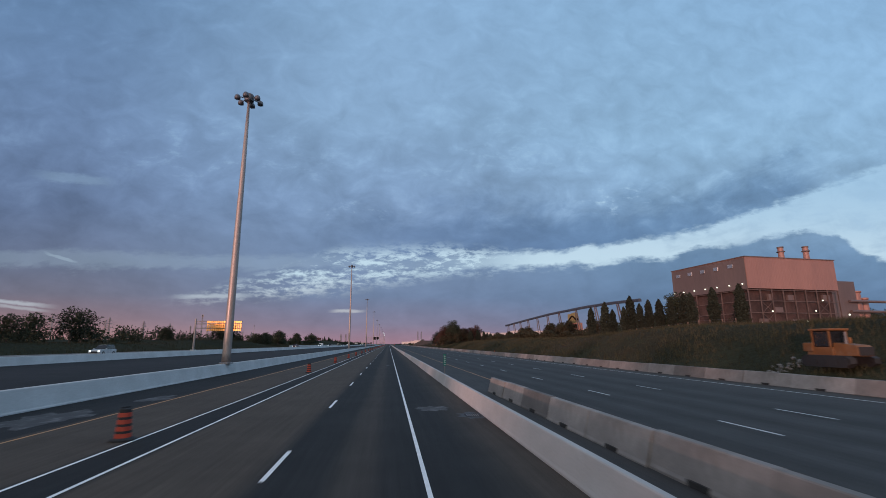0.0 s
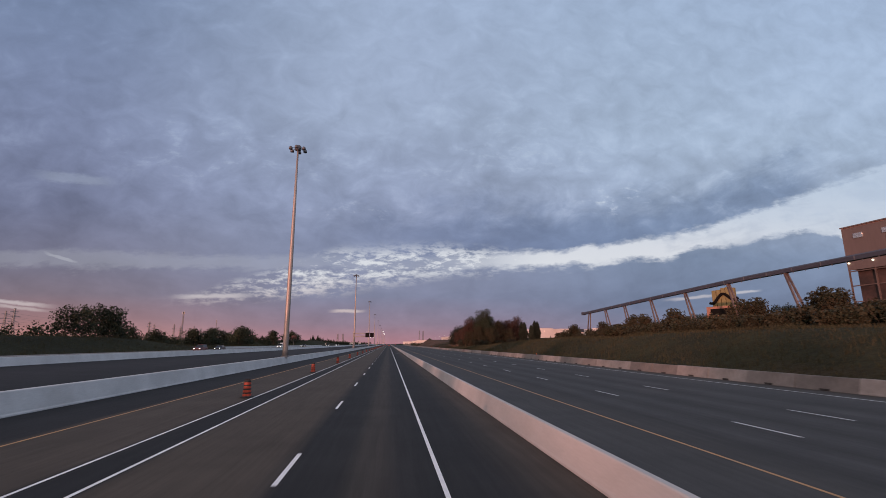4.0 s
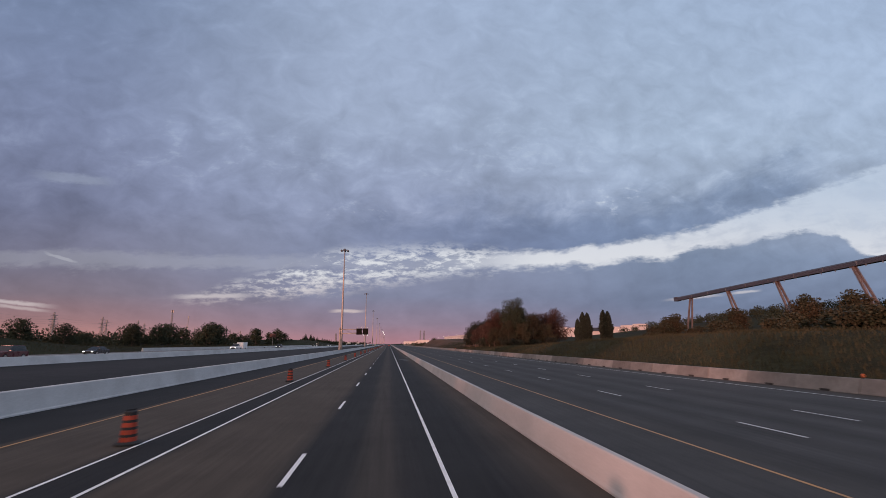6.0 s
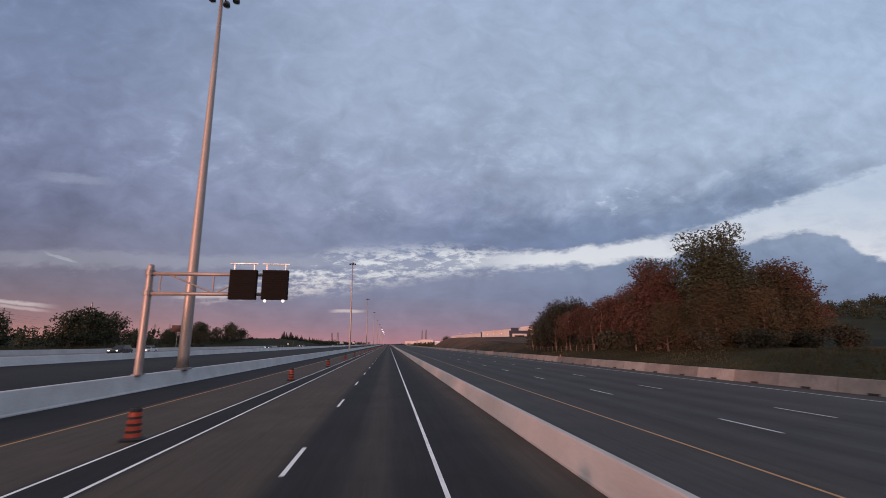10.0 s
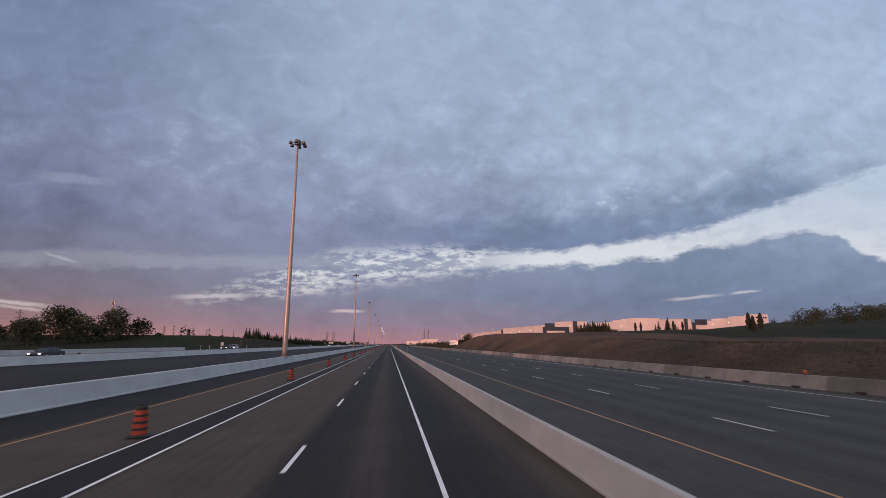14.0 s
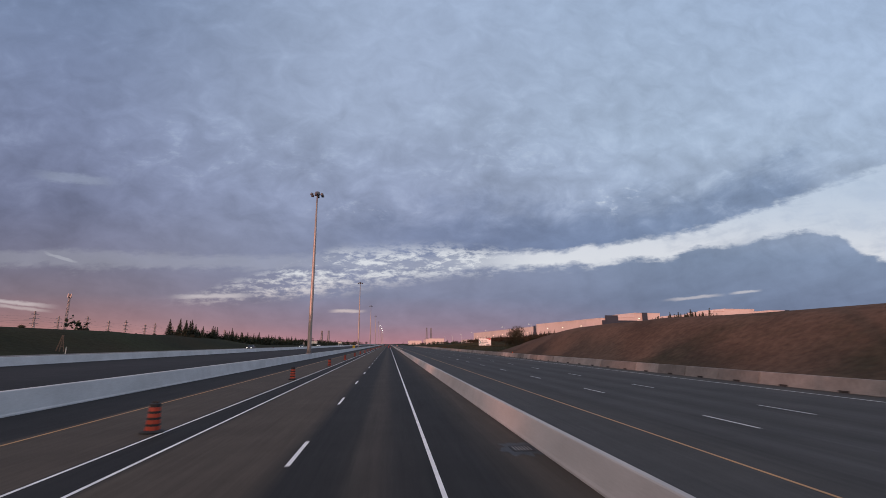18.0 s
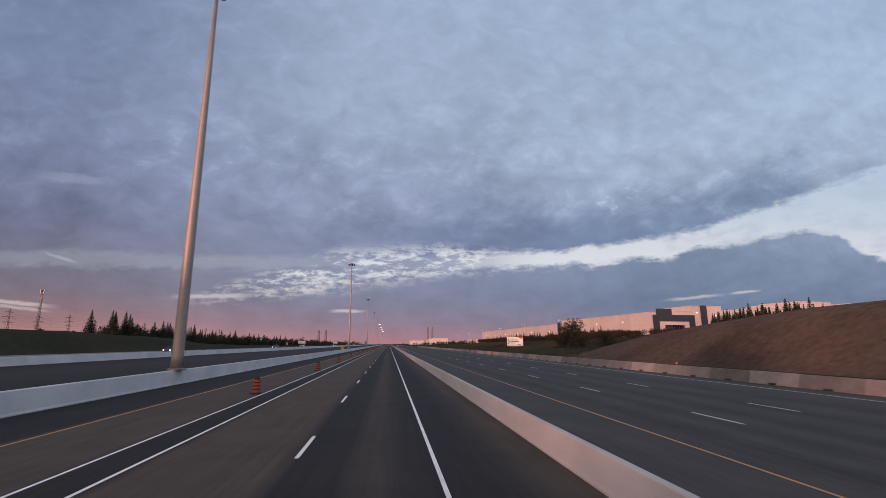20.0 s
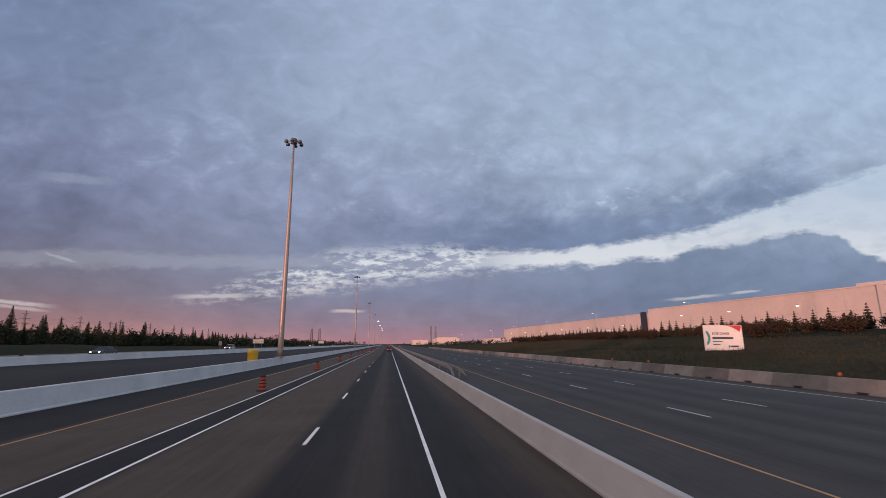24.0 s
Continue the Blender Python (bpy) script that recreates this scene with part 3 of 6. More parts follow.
def light_mast(y, height, base_z, lit=False, group="light masts on the median"):
    m = thing("light_mast", pose(-15.75, y, base_z), "tall tapered galvanised steel light mast standing on the concrete median", "light mast", group)
    h = height - base_z
    bm = bmesh.new()
    turned(bm, [(0.44, 0.12), (0.41, 1.0), (0.35, h * 0.35), (0.25, h * 0.7), (0.14, h - 0.8)], 16)
    part("pole", bm, M_STEEL, m, smooth=True)
    bm = bmesh.new()
    turned(bm, [(0.66, 0.0), (0.66, 0.10), (0.52, 0.14)], 12)
    part("base_flange", bm, M_STEEL_D, m)
    bm = bmesh.new()
    turned(bm, [(0.2, h - 0.8), (0.50, h - 0.7), (0.54, h - 0.1), (0.4, h + 0.12), (0.15, h + 0.16)], 12)
    part("head_ring", bm, M_LAMP, m, "dark head frame at the top")
    for i in range(6):
        a = math.pi / 6 + i * math.pi / 3
        c, s = math.cos(a), math.sin(a)
        arm = bmesh.new()
        tube(arm, (0.45 * c, 0.45 * s, h - 0.4), (1.1 * c, 1.1 * s, h - 0.5), 0.06, seg=6)
        arm = part("lamp_arm", arm, M_LAMP, m)
        bm = bmesh.new()
        turned(bm, [(0.15, h - 0.85), (0.31, h - 0.79), (0.32, h - 0.60), (0.23, h - 0.36), (0.09, h - 0.26)], 12, (1.22 * c, 1.22 * s))
        part("lamp", bm, M_MAST_LIT if lit else M_LAMP, arm, "round lit flood lamp" if lit else "round dark flood lamp", smooth=True)
    return m


MEDIAN_TOP = 1.0 + road_z(-15.5)
for mast_y, mast_h in ((49.5, 30.2), (195.0, 35.3), (338.3, 34.7), (493.8, 36.2), (635.5, 34.6), (788.0, 35.2), (941.0, 35.0), (1088.0, 35.0), (1236.0, 35.0), (1384.0, 35.0), (1532.0, 35.0), (1680.0, 35.0), (1828.0, 35.0)):
    light_mast(mast_y, mast_h, MEDIAN_TOP, mast_y > 1300)


# ---------- orange construction barrels ----------
def barrel():
    b = thing("construction_barrel", pose(0, 0, 0), "orange and black banded construction barrel on a black rubber base", "traffic barrel", "barrels along the closed lane")
    bm = bmesh.new()
    turned(bm, [(0.36, 0.0), (0.37, 0.05), (0.30, 0.09), (0.25, 0.10)], 16)
    part("rubber_base", bm, M_BLACK, b, "black rubber base")
    z, r = 0.10, 0.235
    for i in range(4):
        r2 = r - 0.015
        bm = bmesh.new()
        turned(bm, [(r, z), (r - 0.006, z + 0.125)], 20)
        part("orange_band", bm, M_ORANGE, b)
        bm = bmesh.new()
        turned(bm, [(r2 - 0.0, z + 0.125), (r2 - 0.004, z + 0.205)], 20)
        part("black_band", bm, M_BLACK, b, "black band between the orange ones")
        z, r = z + 0.205, r2
    bm = bmesh.new()
    turned(bm, [(r + 0.012, z), (r, z + 0.035), (0.10, z + 0.05)], 20)
    part("lid", bm, M_BLACK, b)
    bm = bmesh.new()
    box(bm, -0.14, 0.14, -0.02, 0.02, z + 0.045, z + 0.10, 0.012)
    part("handle", bm, M_BLACK, b)
    return b


first_barrel = barrel()
rnd = random.Random(5)
spots = [-8.3, 16.7, 51.3] + [4.3 + 24 * k for k in range(3, 44)]
for i, y in enumerate(spots):
    x = -7.98 + rnd.uniform(-0.07, 0.07)
    m = pose(x, y + rnd.uniform(-0.3, 0.3), road_z(x) + 0.001, rnd.uniform(-0.8, 0.8), rnd.uniform(-0.8, 0.8), rnd.uniform(0, 360))
    if i == 0:
        first_barrel.matrix_basis = m
    else:
        copy_thing(first_barrel, m)
for x, y in ((-37.6, 482.0), (-37.6, 560.0), (-37.8, 700.0), (-37.7, 770.0), (-37.8, 330.0), (-37.8, 880.0)):
    tagged(copy_thing(first_barrel, pose(x, y, road_z(x), 0, 0, 30)), "", "", "barrels by the oncoming lanes")


# ---------- marker posts on the divider ----------
M_TEAL = material("marker_green", (0.015, 0.12, 0.09), 0.55, scale=6)
M_SHEET = material("reflective_white", (0.36, 0.44, 0.42), 0.4, scale=6, vary=0.08)
DIVIDER_TOP = 0.70


def marker_post(x, y):
    d = thing("marker_post", pose(x, y, DIVIDER_TOP, 0, 0, 4), "narrow green marker plate with pale marks on a thin post", "marker post", "marker posts on the divider")
    bm = bmesh.new()
    box(bm, -0.09, 0.09, -0.07, 0.07, 0.0, 0.03, 0.006)
    part("base", bm, M_STEEL_D, d)
    bm = bmesh.new()
    turned(bm, [(0.03, 0.03), (0.03, 1.40)], 10)
    part("post", bm, M_STEEL_D, d)
    bm = bmesh.new()
    box(bm, -0.11, 0.11, -0.055, -0.032, 0.60, 1.46, 0.008)
    plate = part("plate", bm, M_TEAL, d)
    for z, w in ((0.68, 0.07), (0.83, 0.05), (0.98, 0.07), (1.13, 0.06), (1.28, 0.07)):
        bm = bmesh.new()
        box(bm, -w, w, -0.062, -0.055, z, z + 0.05)
        box(bm, -w, -w + 0.03, -0.062, -0.055, z + 0.05, z + 0.09)
        part("pale_mark", bm, M_SHEET, plate, "pale reflective mark")
    return d


marker_post(4.56, 36.2)
marker_post(4.56, 534.0)
bracket = thing("divider_lamp", pose(4.52, 126.0, DIVIDER_TOP), "small dark reflector box on top of the divider", "reflector")
bm = bmesh.new()
box(bm, -0.05, 0.05, -0.04, 0.04, 0.0, 0.12, 0.01)
part("foot", bm, M_STEEL_D, bracket)
bm = bmesh.new()
box(bm, -0.13, 0.13, -0.06, 0.06, 0.12, 0.36, 0.02)
part("reflector", bm, M_LAMP, bracket)


# ---------- gantry with two message panels, seen dark ----------
M_PANEL = material("panel_black", (0.006, 0.005, 0.005), 0.75, scale=2, vary=0.3, grain=14, grain_amt=0.3, gloss=0.12)
M_ALU = material("aluminium", (0.62, 0.60, 0.58), 0.3, 0.9, scale=2)


def message_gantry(y):
    g = thing("message_gantry", pose(-15.6, y, MEDIAN_TOP), "steel cantilever gantry on the median with two black message panels", "sign gantry")
    bm = bmesh.new()
    turned(bm, [(0.36, 0.0), (0.36, 0.06), (0.25, 0.08), (0.20, 6.9), (0.16, 7.0)], 14)
    post = part("post", bm, M_STEEL, g, smooth=False)
    bm = bmesh.new()
    for z in (6.45, 5.15):
        turned(bm, [(0.30, z - 0.16), (0.30, z + 0.16)], 14)
    part("clamp", bm, M_STEEL_D, post)
    for z in (6.40, 5.10):
        bm = bmesh.new()
        tube(bm, (0.1, -0.05, z), (8.6, -0.05, z), 0.13, 0.11, 12)
        part("arm", bm, M_STEEL, g, smooth=True)
    for xa, za, xb, zb in ((0.7, 6.4, 0.7, 5.2), (4.0, 6.4, 4.0, 5.2), (1.2, 6.35, 3.8, 5.25), (4.3, 5.25, 6.6, 6.35)):
        bm = bmesh.new()
        tube(bm, (xa, -0.05, za), (xb, -0.05, zb), 0.05, seg=8)
        part("brace", bm, M_STEEL, g)
    for x0, x1 in ((5.15, 6.85), (7.2, 8.85)):
        bm = bmesh.new()
        box(bm, x0, x1, -0.62, -0.24, 4.72, 6.66, 0.03)
        panel = part("message_panel", bm, M_PANEL, g, "black message panel, unlit")
        bm = bmesh.new()
        for z in np.linspace(4.86, 6.5, 12):
            box(bm, x0 + 0.08, x1 - 0.08, -0.645, -0.622, z, z + 0.04)
        part("louvre", bm, M_PANEL, panel)
        bm = bmesh.new()
        for x in (x0 + 0.2, x1 - 0.25):
            box(bm, x, x + 0.06, -0.46, -0.40, 6.65, 7.06)
        box(bm, x0 - 0.05, x1 + 0.05, -0.5, -0.36, 7.04, 7.11, 0.01)
        part("light_rail", bm, M_ALU, panel, "thin pale rail above the panel")
    m_small = lamp_material("small_lamp", (1.0, 0.95, 0.9), 2.0)
    for x in (7.45, 8.6):
        bm = bmesh.new()
        turned(bm, [(0.03, 4.55), (0.08, 4.57), (0.08, 4.70), (0.03, 4.72)], 10, (x, -0.5))
        part("beacon", bm, m_small, g, "small lit white lamp")
    return g


message_gantry(331.5)


# ---------- overhead sign by the oncoming lanes: low-sun orange is put into its bare metal back ---
M_SIGN_BACK = material("aluminium_sun_orange", (0.80, 0.42, 0.13), 0.42, 1.0, scale=1.2, vary=0.12, grain=6, grain_amt=0.1, bump=0.3, bump_dist=0.05)


def overhead_sign(x_post, y, base, panel_x0, panel_x1, z0, z1):
    g = thing("overhead_sign", pose(x_post, y, base), "steel cantilever sign with low-sun orange put into its bare metal panels", "overhead sign")
    h = z1 - base + 0.5
    bm = bmesh.new()
    turned(bm, [(0.45, -0.4), (0.45, 0.12), (0.28, 0.16), (0.22, h), (0.14, h + 0.1)], 14)
    part("post", bm, M_STEEL, g)
    bm = bmesh.new()
    turned(bm, [(0.8, -0.5), (0.8, 0.22), (0.66, 0.28)], 14)
    part("footing", bm, M_CONC, g, "round concrete footing")
    for z in (z0 + 0.9 - base, z1 - 0.9 - base, z1 - 0.15 - base):
        bm = bmesh.new()
        tube(bm, (0, 0.15, z), (panel_x1 - x_post, 0.15, z), 0.13, seg=10)
        part("arm", bm, M_STEEL_D, g)
    bm = bmesh.new()
    zz = (z0 + 0.9 - base, z1 - 0.9 - base)
    k = 10
    for i in range(k):
        xa, xb = [(panel_x1 - x_post) * (i + s) / k for s in (0, 1)]
        beam(bm, (xa, 0.15, zz[i % 2]), (xb, 0.15, zz[(i + 1) % 2]), 0.06, 0.06)
    part("lattice", bm, M_STEEL_D, g)
    nx, nz = 17, 4
    w, hh = (panel_x1 - panel_x0) / nx, (z1 - z0) / nz
    rr = random.Random(3)
    bm = bmesh.new()
    box(bm, 0.06, w - 0.06, -0.05, 0.0, 0.07, hh - 0.07, 0.02)
    me = bpy.data.meshes.new("panel")
    bm.to_mesh(me)
    bm.free()
    me.materials.append(M_SIGN_BACK)
    for i in range(nx):
        for j in range(nz):
            share("panel", me, g, pose(panel_x0 - x_post + i * w, -0.12, z0 - base + j * hh, rr.uniform(-2.0, 2.0), 0, rr.uniform(-2.0, 2.0)))
    return g


overhead_sign(-54.6, 141.0, road_z(-54.6), -51.5, -41.9, 6.6, 9.6)


# ---------- yellow crash drum and steel guardrail end ----------
M_DRUM = material("drum_yellow", (0.62, 0.40, 0.04), 0.5, scale=3, vary=0.1, dirt=(0.3, 0.2, 0.05))
for x, y in ((-17.4, 780.0),):
    d = thing("sand_drum", pose(x, y, road_z(x)), "yellow plastic crash-cushion drum beside the median wall", "crash drum", "yellow crash drums")
    bm = bmesh.new()
    turned(bm, [(0.60, 0.0), (0.62, 0.4), (0.65, 1.7), (0.69, 1.76), (0.69, 1.95)], 18)
    part("drum", bm, M_DRUM, d, smooth=True)
    bm = bmesh.new()
    turned(bm, [(0.71, 1.94), (0.72, 2.04), (0.55, 2.14), (0.1, 2.17)], 18)
    part("lid", bm, M_DRUM, d)

rail = thing("guardrail", pose(6.3, 756, 0.02), "galvanised steel box-beam guardrail with a turned-down end", "guardrail")


def wbeam(bm, pts):
    """A corrugated rail through points."""
    prof = [(-0.03, 0.16), (0.04, 0.11), (-0.03, 0.05), (-0.03, -0.05), (0.04, -0.11), (-0.03, -0.16), (-0.06, -0.11), (-0.06, 0.11)]
    rows = [[bm.verts.new((p[0] + a, p[1], p[2] + b)) for a, b in prof] for p in pts]
    for a, b in zip(rows, rows[1:]):
        for i in range(8):
            bm.faces.new((a[i], b[i], b[(i + 1) % 8], a[(i + 1) % 8]))
    bmesh.ops.recalc_face_normals(bm, faces=bm.faces)


bm = bmesh.new()
wbeam(bm, [(0.25, 0.0, 0.18), (0.22, 1.5, 0.42), (0.12, 3.5, 0.68), (0, 6, 0.74)] + [(0, y, 0.74) for y in range(12, 300, 12)])
part("rail", bm, M_STEEL, rail)
bm = bmesh.new()
wbeam(bm, [(-0.75, 0.0, 0.18), (-0.72, 1.5, 0.42), (-0.6, 3.5, 0.68), (-0.5, 6, 0.74)] + [(-0.5, y, 0.74) for y in range(12, 300, 12)])
part("rail", bm, M_STEEL, rail)
bm = bmesh.new()
box(bm, -0.32, -0.18, -0.08, 0.08, 0, 0.86, 0.01)
post_me = bpy.data.meshes.new("rail_post")
bm.to_mesh(post_me)
bm.free()
post_me.materials.append(M_STEEL_D)
for i in range(46):
    share("rail_post", post_me, rail, pose(0, 1.2 + 3.8 * i if i else 0.6, 0))
# ---------- trees ----------
def leaf_mesh(name, centres, sizes, seed, mat, quads=3, squash=1.0):
    """Clumps of small crossed leaf faces at the given centres, joined into one mesh."""
    rs = np.random.RandomState(seed)
    c = np.repeat(np.asarray(centres, float), quads, axis=0)
    s = np.repeat(np.asarray(sizes, float), quads)
    n = len(c)
    c = c + rs.normal(0, 0.45, (n, 3)) * s[:, None]
    u = rs.normal(0, 1, (n, 3))
    u /= np.linalg.norm(u, axis=1)[:, None]
    v = np.cross(u, rs.normal(0, 1, (n, 3)))
    v /= np.linalg.norm(v, axis=1)[:, None]
    v[:, 2] *= squash
    k = s * rs.uniform(0.55, 1.1, n)
    p = np.stack([c + u * k[:, None], c + v * (k * 0.62)[:, None], c - u * (k * 0.9)[:, None], c - v * (k * 0.55)[:, None]], 1).reshape(-1, 3)
    f = np.arange(4 * n).reshape(-1, 4)
    me = bpy.data.meshes.new(name)
    me.from_pydata(p.tolist(), [], f.tolist())
    me.materials.append(mat)
    return me


def broadleaf(name, label, h, r, seed, mat, clumps=700, trunk_h=0.3, lean=0.0, open_crown=0.0, group="", leaf=0.21):
    """Trunk with limbs and a crown built of uneven lobes with gaps."""
    rr = random.Random(seed)
    t = thing(name, pose(0, 0, 0), label, "tree", group)
    bm = bmesh.new()
    z0 = h * trunk_h
    fork = Vector((lean * 0.4, 0, z0))
    tube(bm, (0, 0, -0.6), fork, 0.022 * h + 0.06, 0.016 * h + 0.04, 9)
    tip = Vector((lean, 0, h * 0.86))
    tube(bm, fork, tip, 0.015 * h + 0.03, 0.02, 7)
    lobes = [(tip, r * 0.42)]
    k = 16
    for i in range(k):
        f = (i + 0.5) / k
        a = i * 2.4 + rr.uniform(-0.5, 0.5)
        start = fork.lerp(tip, f * 0.75)
        reach = r * (1.0 - 0.55 * f ** 1.6) * rr.uniform(0.62, 1.0)
        zz = z0 + (h - z0) * (0.12 + 0.72 * f) + rr.uniform(-0.06, 0.08) * h
        end = Vector((lean * f + reach * math.cos(a), reach * math.sin(a), min(zz, h * 0.92)))
        tube(bm, start, end, 0.008 * h + 0.02, 0.012, 5)
        lobes.append((end, r * rr.uniform(0.30, 0.46)))
        mid = start.lerp(end, 0.6)
        lobes.append((mid + Vector((0, 0, 0.03 * h)), r * rr.uniform(0.28, 0.42)))
        lobes.append((Vector((end.x * 0.8, end.y * 0.8, max(end.z - 0.14 * h, z0 * 0.8))), r * rr.uniform(0.24, 0.36)))
    part("trunk", bm, M_BARK, t)
    rs = np.random.RandomState(seed)
    cs, ss = [], []
    weights = np.array([q ** 2 for _, q in lobes])
    for (c, q), n in zip(lobes, (weights / weights.sum() * clumps).astype(int) + 4):
        d = rs.normal(0, 1, (n, 3))
        d /= np.linalg.norm(d, axis=1)[:, None]
        rad = q * rs.uniform(0.35, 1.08, n) ** (0.5 + open_crown)
        p = np.array(c) + d * rad[:, None] * np.array([1, 1, 0.8])
        cs.append(p)
        ss.append(rs.uniform(0.7, 1.3, n) * leaf * (0.6 + h / 22))
    crown = new("crown", leaf_mesh("crown", np.concatenate(cs), np.concatenate(ss), seed + 1, mat))
    crown.parent = t
    return t


def column_tree(name, label, h, r, seed, mat, clumps=600, group=""):
    """A narrow upright tree."""
    t = thing(name, pose(0, 0, 0), label, "tree", group)
    rs = np.random.RandomState(seed)
    bm = bmesh.new()
    tube(bm, (0, 0, -0.6), (0, 0, h * 0.9), 0.16, 0.03, 7)
    for i in range(10):
        a, z = i * 2.4, h * (0.1 + 0.07 * i)
        tube(bm, (0, 0, z), (r * 0.6 * math.cos(a), r * 0.6 * math.sin(a), z + h * 0.14), 0.05, 0.01, 5)
    part("trunk", bm, M_BARK, t)
    z = rs.uniform(0.05, 1.0, clumps)
    prof = r * np.clip(np.sin(np.pi * np.clip(z * 0.92 + 0.1, 0, 1)) ** 0.6, 0.05, 1) * (1 + 0.28 * np.sin(z * 17 + seed) * rs.uniform(0.2, 1, clumps))
    a = rs.uniform(0, 2 * np.pi, clumps)
    rad = prof * rs.uniform(0.3, 1.05, clumps) ** 0.5
    cen = np.stack([rad * np.cos(a), rad * np.sin(a), z * h], 1)
    crown = new("crown", leaf_mesh("crown", cen, rs.uniform(0.11, 0.26, clumps), seed + 2, mat, 3, 1.6))
    crown.parent = t
    return t


def conifer(name, label, h, r, seed, mat, group="", tiers=19):
    """A spruce: straight stem and drooping tiers."""
    t = thing(name, pose(0, 0, 0), label, "tree", group)
    rs = np.random.RandomState(seed)
    bm = bmesh.new()
    tube(bm, (0, 0, -0.6), (0, 0, h), 0.03 * h, 0.01, 7)
    part("trunk", bm, M_BARK, t)
    cs, ss = [], []
    for i in range(tiers):
        f = i / (tiers - 1)
        z = h * (0.10 + 0.88 * f)
        rad = r * (1 - f) ** 1.05 + 0.04
        k = max(4, int(11 * (1 - f)) + 4)
        a0 = rs.uniform(0, 6.28)
        for j in range(k):
            a = a0 + j * 2 * math.pi / k + rs.uniform(-0.2, 0.2)
            reach = rad * rs.uniform(0.7, 1.15)
            for s in (0.25, 0.45, 0.65, 0.85, 1.0):
                cs.append((reach * s * math.cos(a), reach * s * math.sin(a), z - reach * s * 0.35 + rs.uniform(-0.06, 0.06) * h * 0.3))
                ss.append((0.30 - 0.12 * s) * (0.6 + h / 12) * (1.4 - 0.9 * f))
    cs.append((0, 0, h * 0.99))
    ss.append(0.12)
    crown = new("crown", leaf_mesh("crown", cs, ss, seed + 3, mat, 2, 0.5))
    crown.parent = t
    return t


def shrub(name, label, h, r, seed, mat, clumps=220, group=""):
    t = thing(name, pose(0, 0, 0), label, "shrub", group)
    rs = np.random.RandomState(seed)
    bm = bmesh.new()
    for i in range(7):
        a = i * 0.9
        tube(bm, (0, 0, -0.3), (r * 0.6 * math.cos(a), r * 0.6 * math.sin(a), h * 0.7), 0.05, 0.015, 5)
    part("stem", bm, M_BARK, t)
    lob = [(rs.uniform(-0.6, 0.6) * r, rs.uniform(-0.6, 0.6) * r, h * rs.uniform(0.3, 0.7), rs.uniform(0.35, 0.55) * r) for _ in range(7)]
    cs = []
    for x, y, z, q in lob:
        d = rs.normal(0, 1, (clumps // 7, 3))
        d /= np.linalg.norm(d, axis=1)[:, None]
        cs.append(np.array([x, y, z]) + d * (q * rs.uniform(0.4, 1.05, (clumps // 7, 1))) * np.array([1, 1, 0.75]))
    cs = np.concatenate(cs)
    cs[:, 2] = np.abs(cs[:, 2])
    crown = new("foliage", leaf_mesh("foliage", cs, rs.uniform(0.09, 0.2, len(cs)) * (0.6 + 0.25 * h), seed + 4, mat, 2))
    crown.parent = t
    return t


class Grove:
    """Places a thing first where it was built, then as copies."""

    def __init__(self, ob):
        self.ob, self.used = ob, False

    def put(self, x, y, scale=1.0, turn=0.0, sink=0.15, high=1.0, label="", group=""):
        m = Matrix.LocRotScale((x, y, land_z(x, y) - sink), Euler((0, 0, radians(turn))), (scale, scale, scale * high))
        if not self.used:
            self.used = True
            self.ob.matrix_basis = m
            ob = self.ob
        else:
            self.ob.scale = (1, 1, 1)
            keep = self.ob.matrix_basis.copy()
            self.ob.matrix_basis = Matrix.Identity(4)
            ob = copy_thing(self.ob, m)
            self.ob.matrix_basis = keep
        return tagged(ob, label, group=group)


rnd = random.Random(11)
# the wood on the bank, autumn-tinted, with one tall green tree
big_green = Grove(broadleaf("tree", "tall dark green tree rising above the roadside wood", 19.0, 6.4, 21, M_LEAF, 10500, 0.12, 0.8, 0.25, group="trees of the roadside wood", leaf=0.125))
turning = Grove(broadleaf("tree", "leafy tree with leaves turning brown and orange", 13.5, 5.2, 22, M_LEAF_MIX, 5200, 0.06, 0, 0.3, group="trees of the roadside wood", leaf=0.13))
autumn_a = Grove(broadleaf("tree", "slender tree with rust-red autumn leaves", 11.5, 3.8, 23, M_LEAF_RED, 3000, 0.22, 0.5, 0.6, group="trees of the roadside wood", leaf=0.12))
autumn_b = Grove(broadleaf("tree", "thin young tree with sparse reddish autumn leaves", 9.0, 2.9, 24, M_LEAF_RED, 1600, 0.28, 0.3, 0.9, group="trees of the roadside wood", leaf=0.11))
bush_wood = Grove(shrub("shrub", "dark brushy undergrowth at the edge of the wood", 2.6, 2.6, 55, M_LEAF_DIM, 900, "undergrowth of the wood"))
orange = Grove(broadleaf("tree", "full tree with orange and rust autumn leaves", 15.5, 5.4, 27, M_LEAF_RED, 6500, 0.10, 0.3, 0.35, group="trees of the roadside wood", leaf=0.125))
dim = Grove(broadleaf("tree", "dense dark olive and brown tree at the end of the wood", 13.0, 4.8, 28, M_LEAF_DIM, 5200, 0.08, 0.3, 0.3, group="trees of the roadside wood", leaf=0.125))
big_green.put(49.6, 366, 1.08, 0, high=1.14)
big_green.put(54.0, 371, 0.84, 120)
big_green.put(47.5, 376, 0.84, 220)
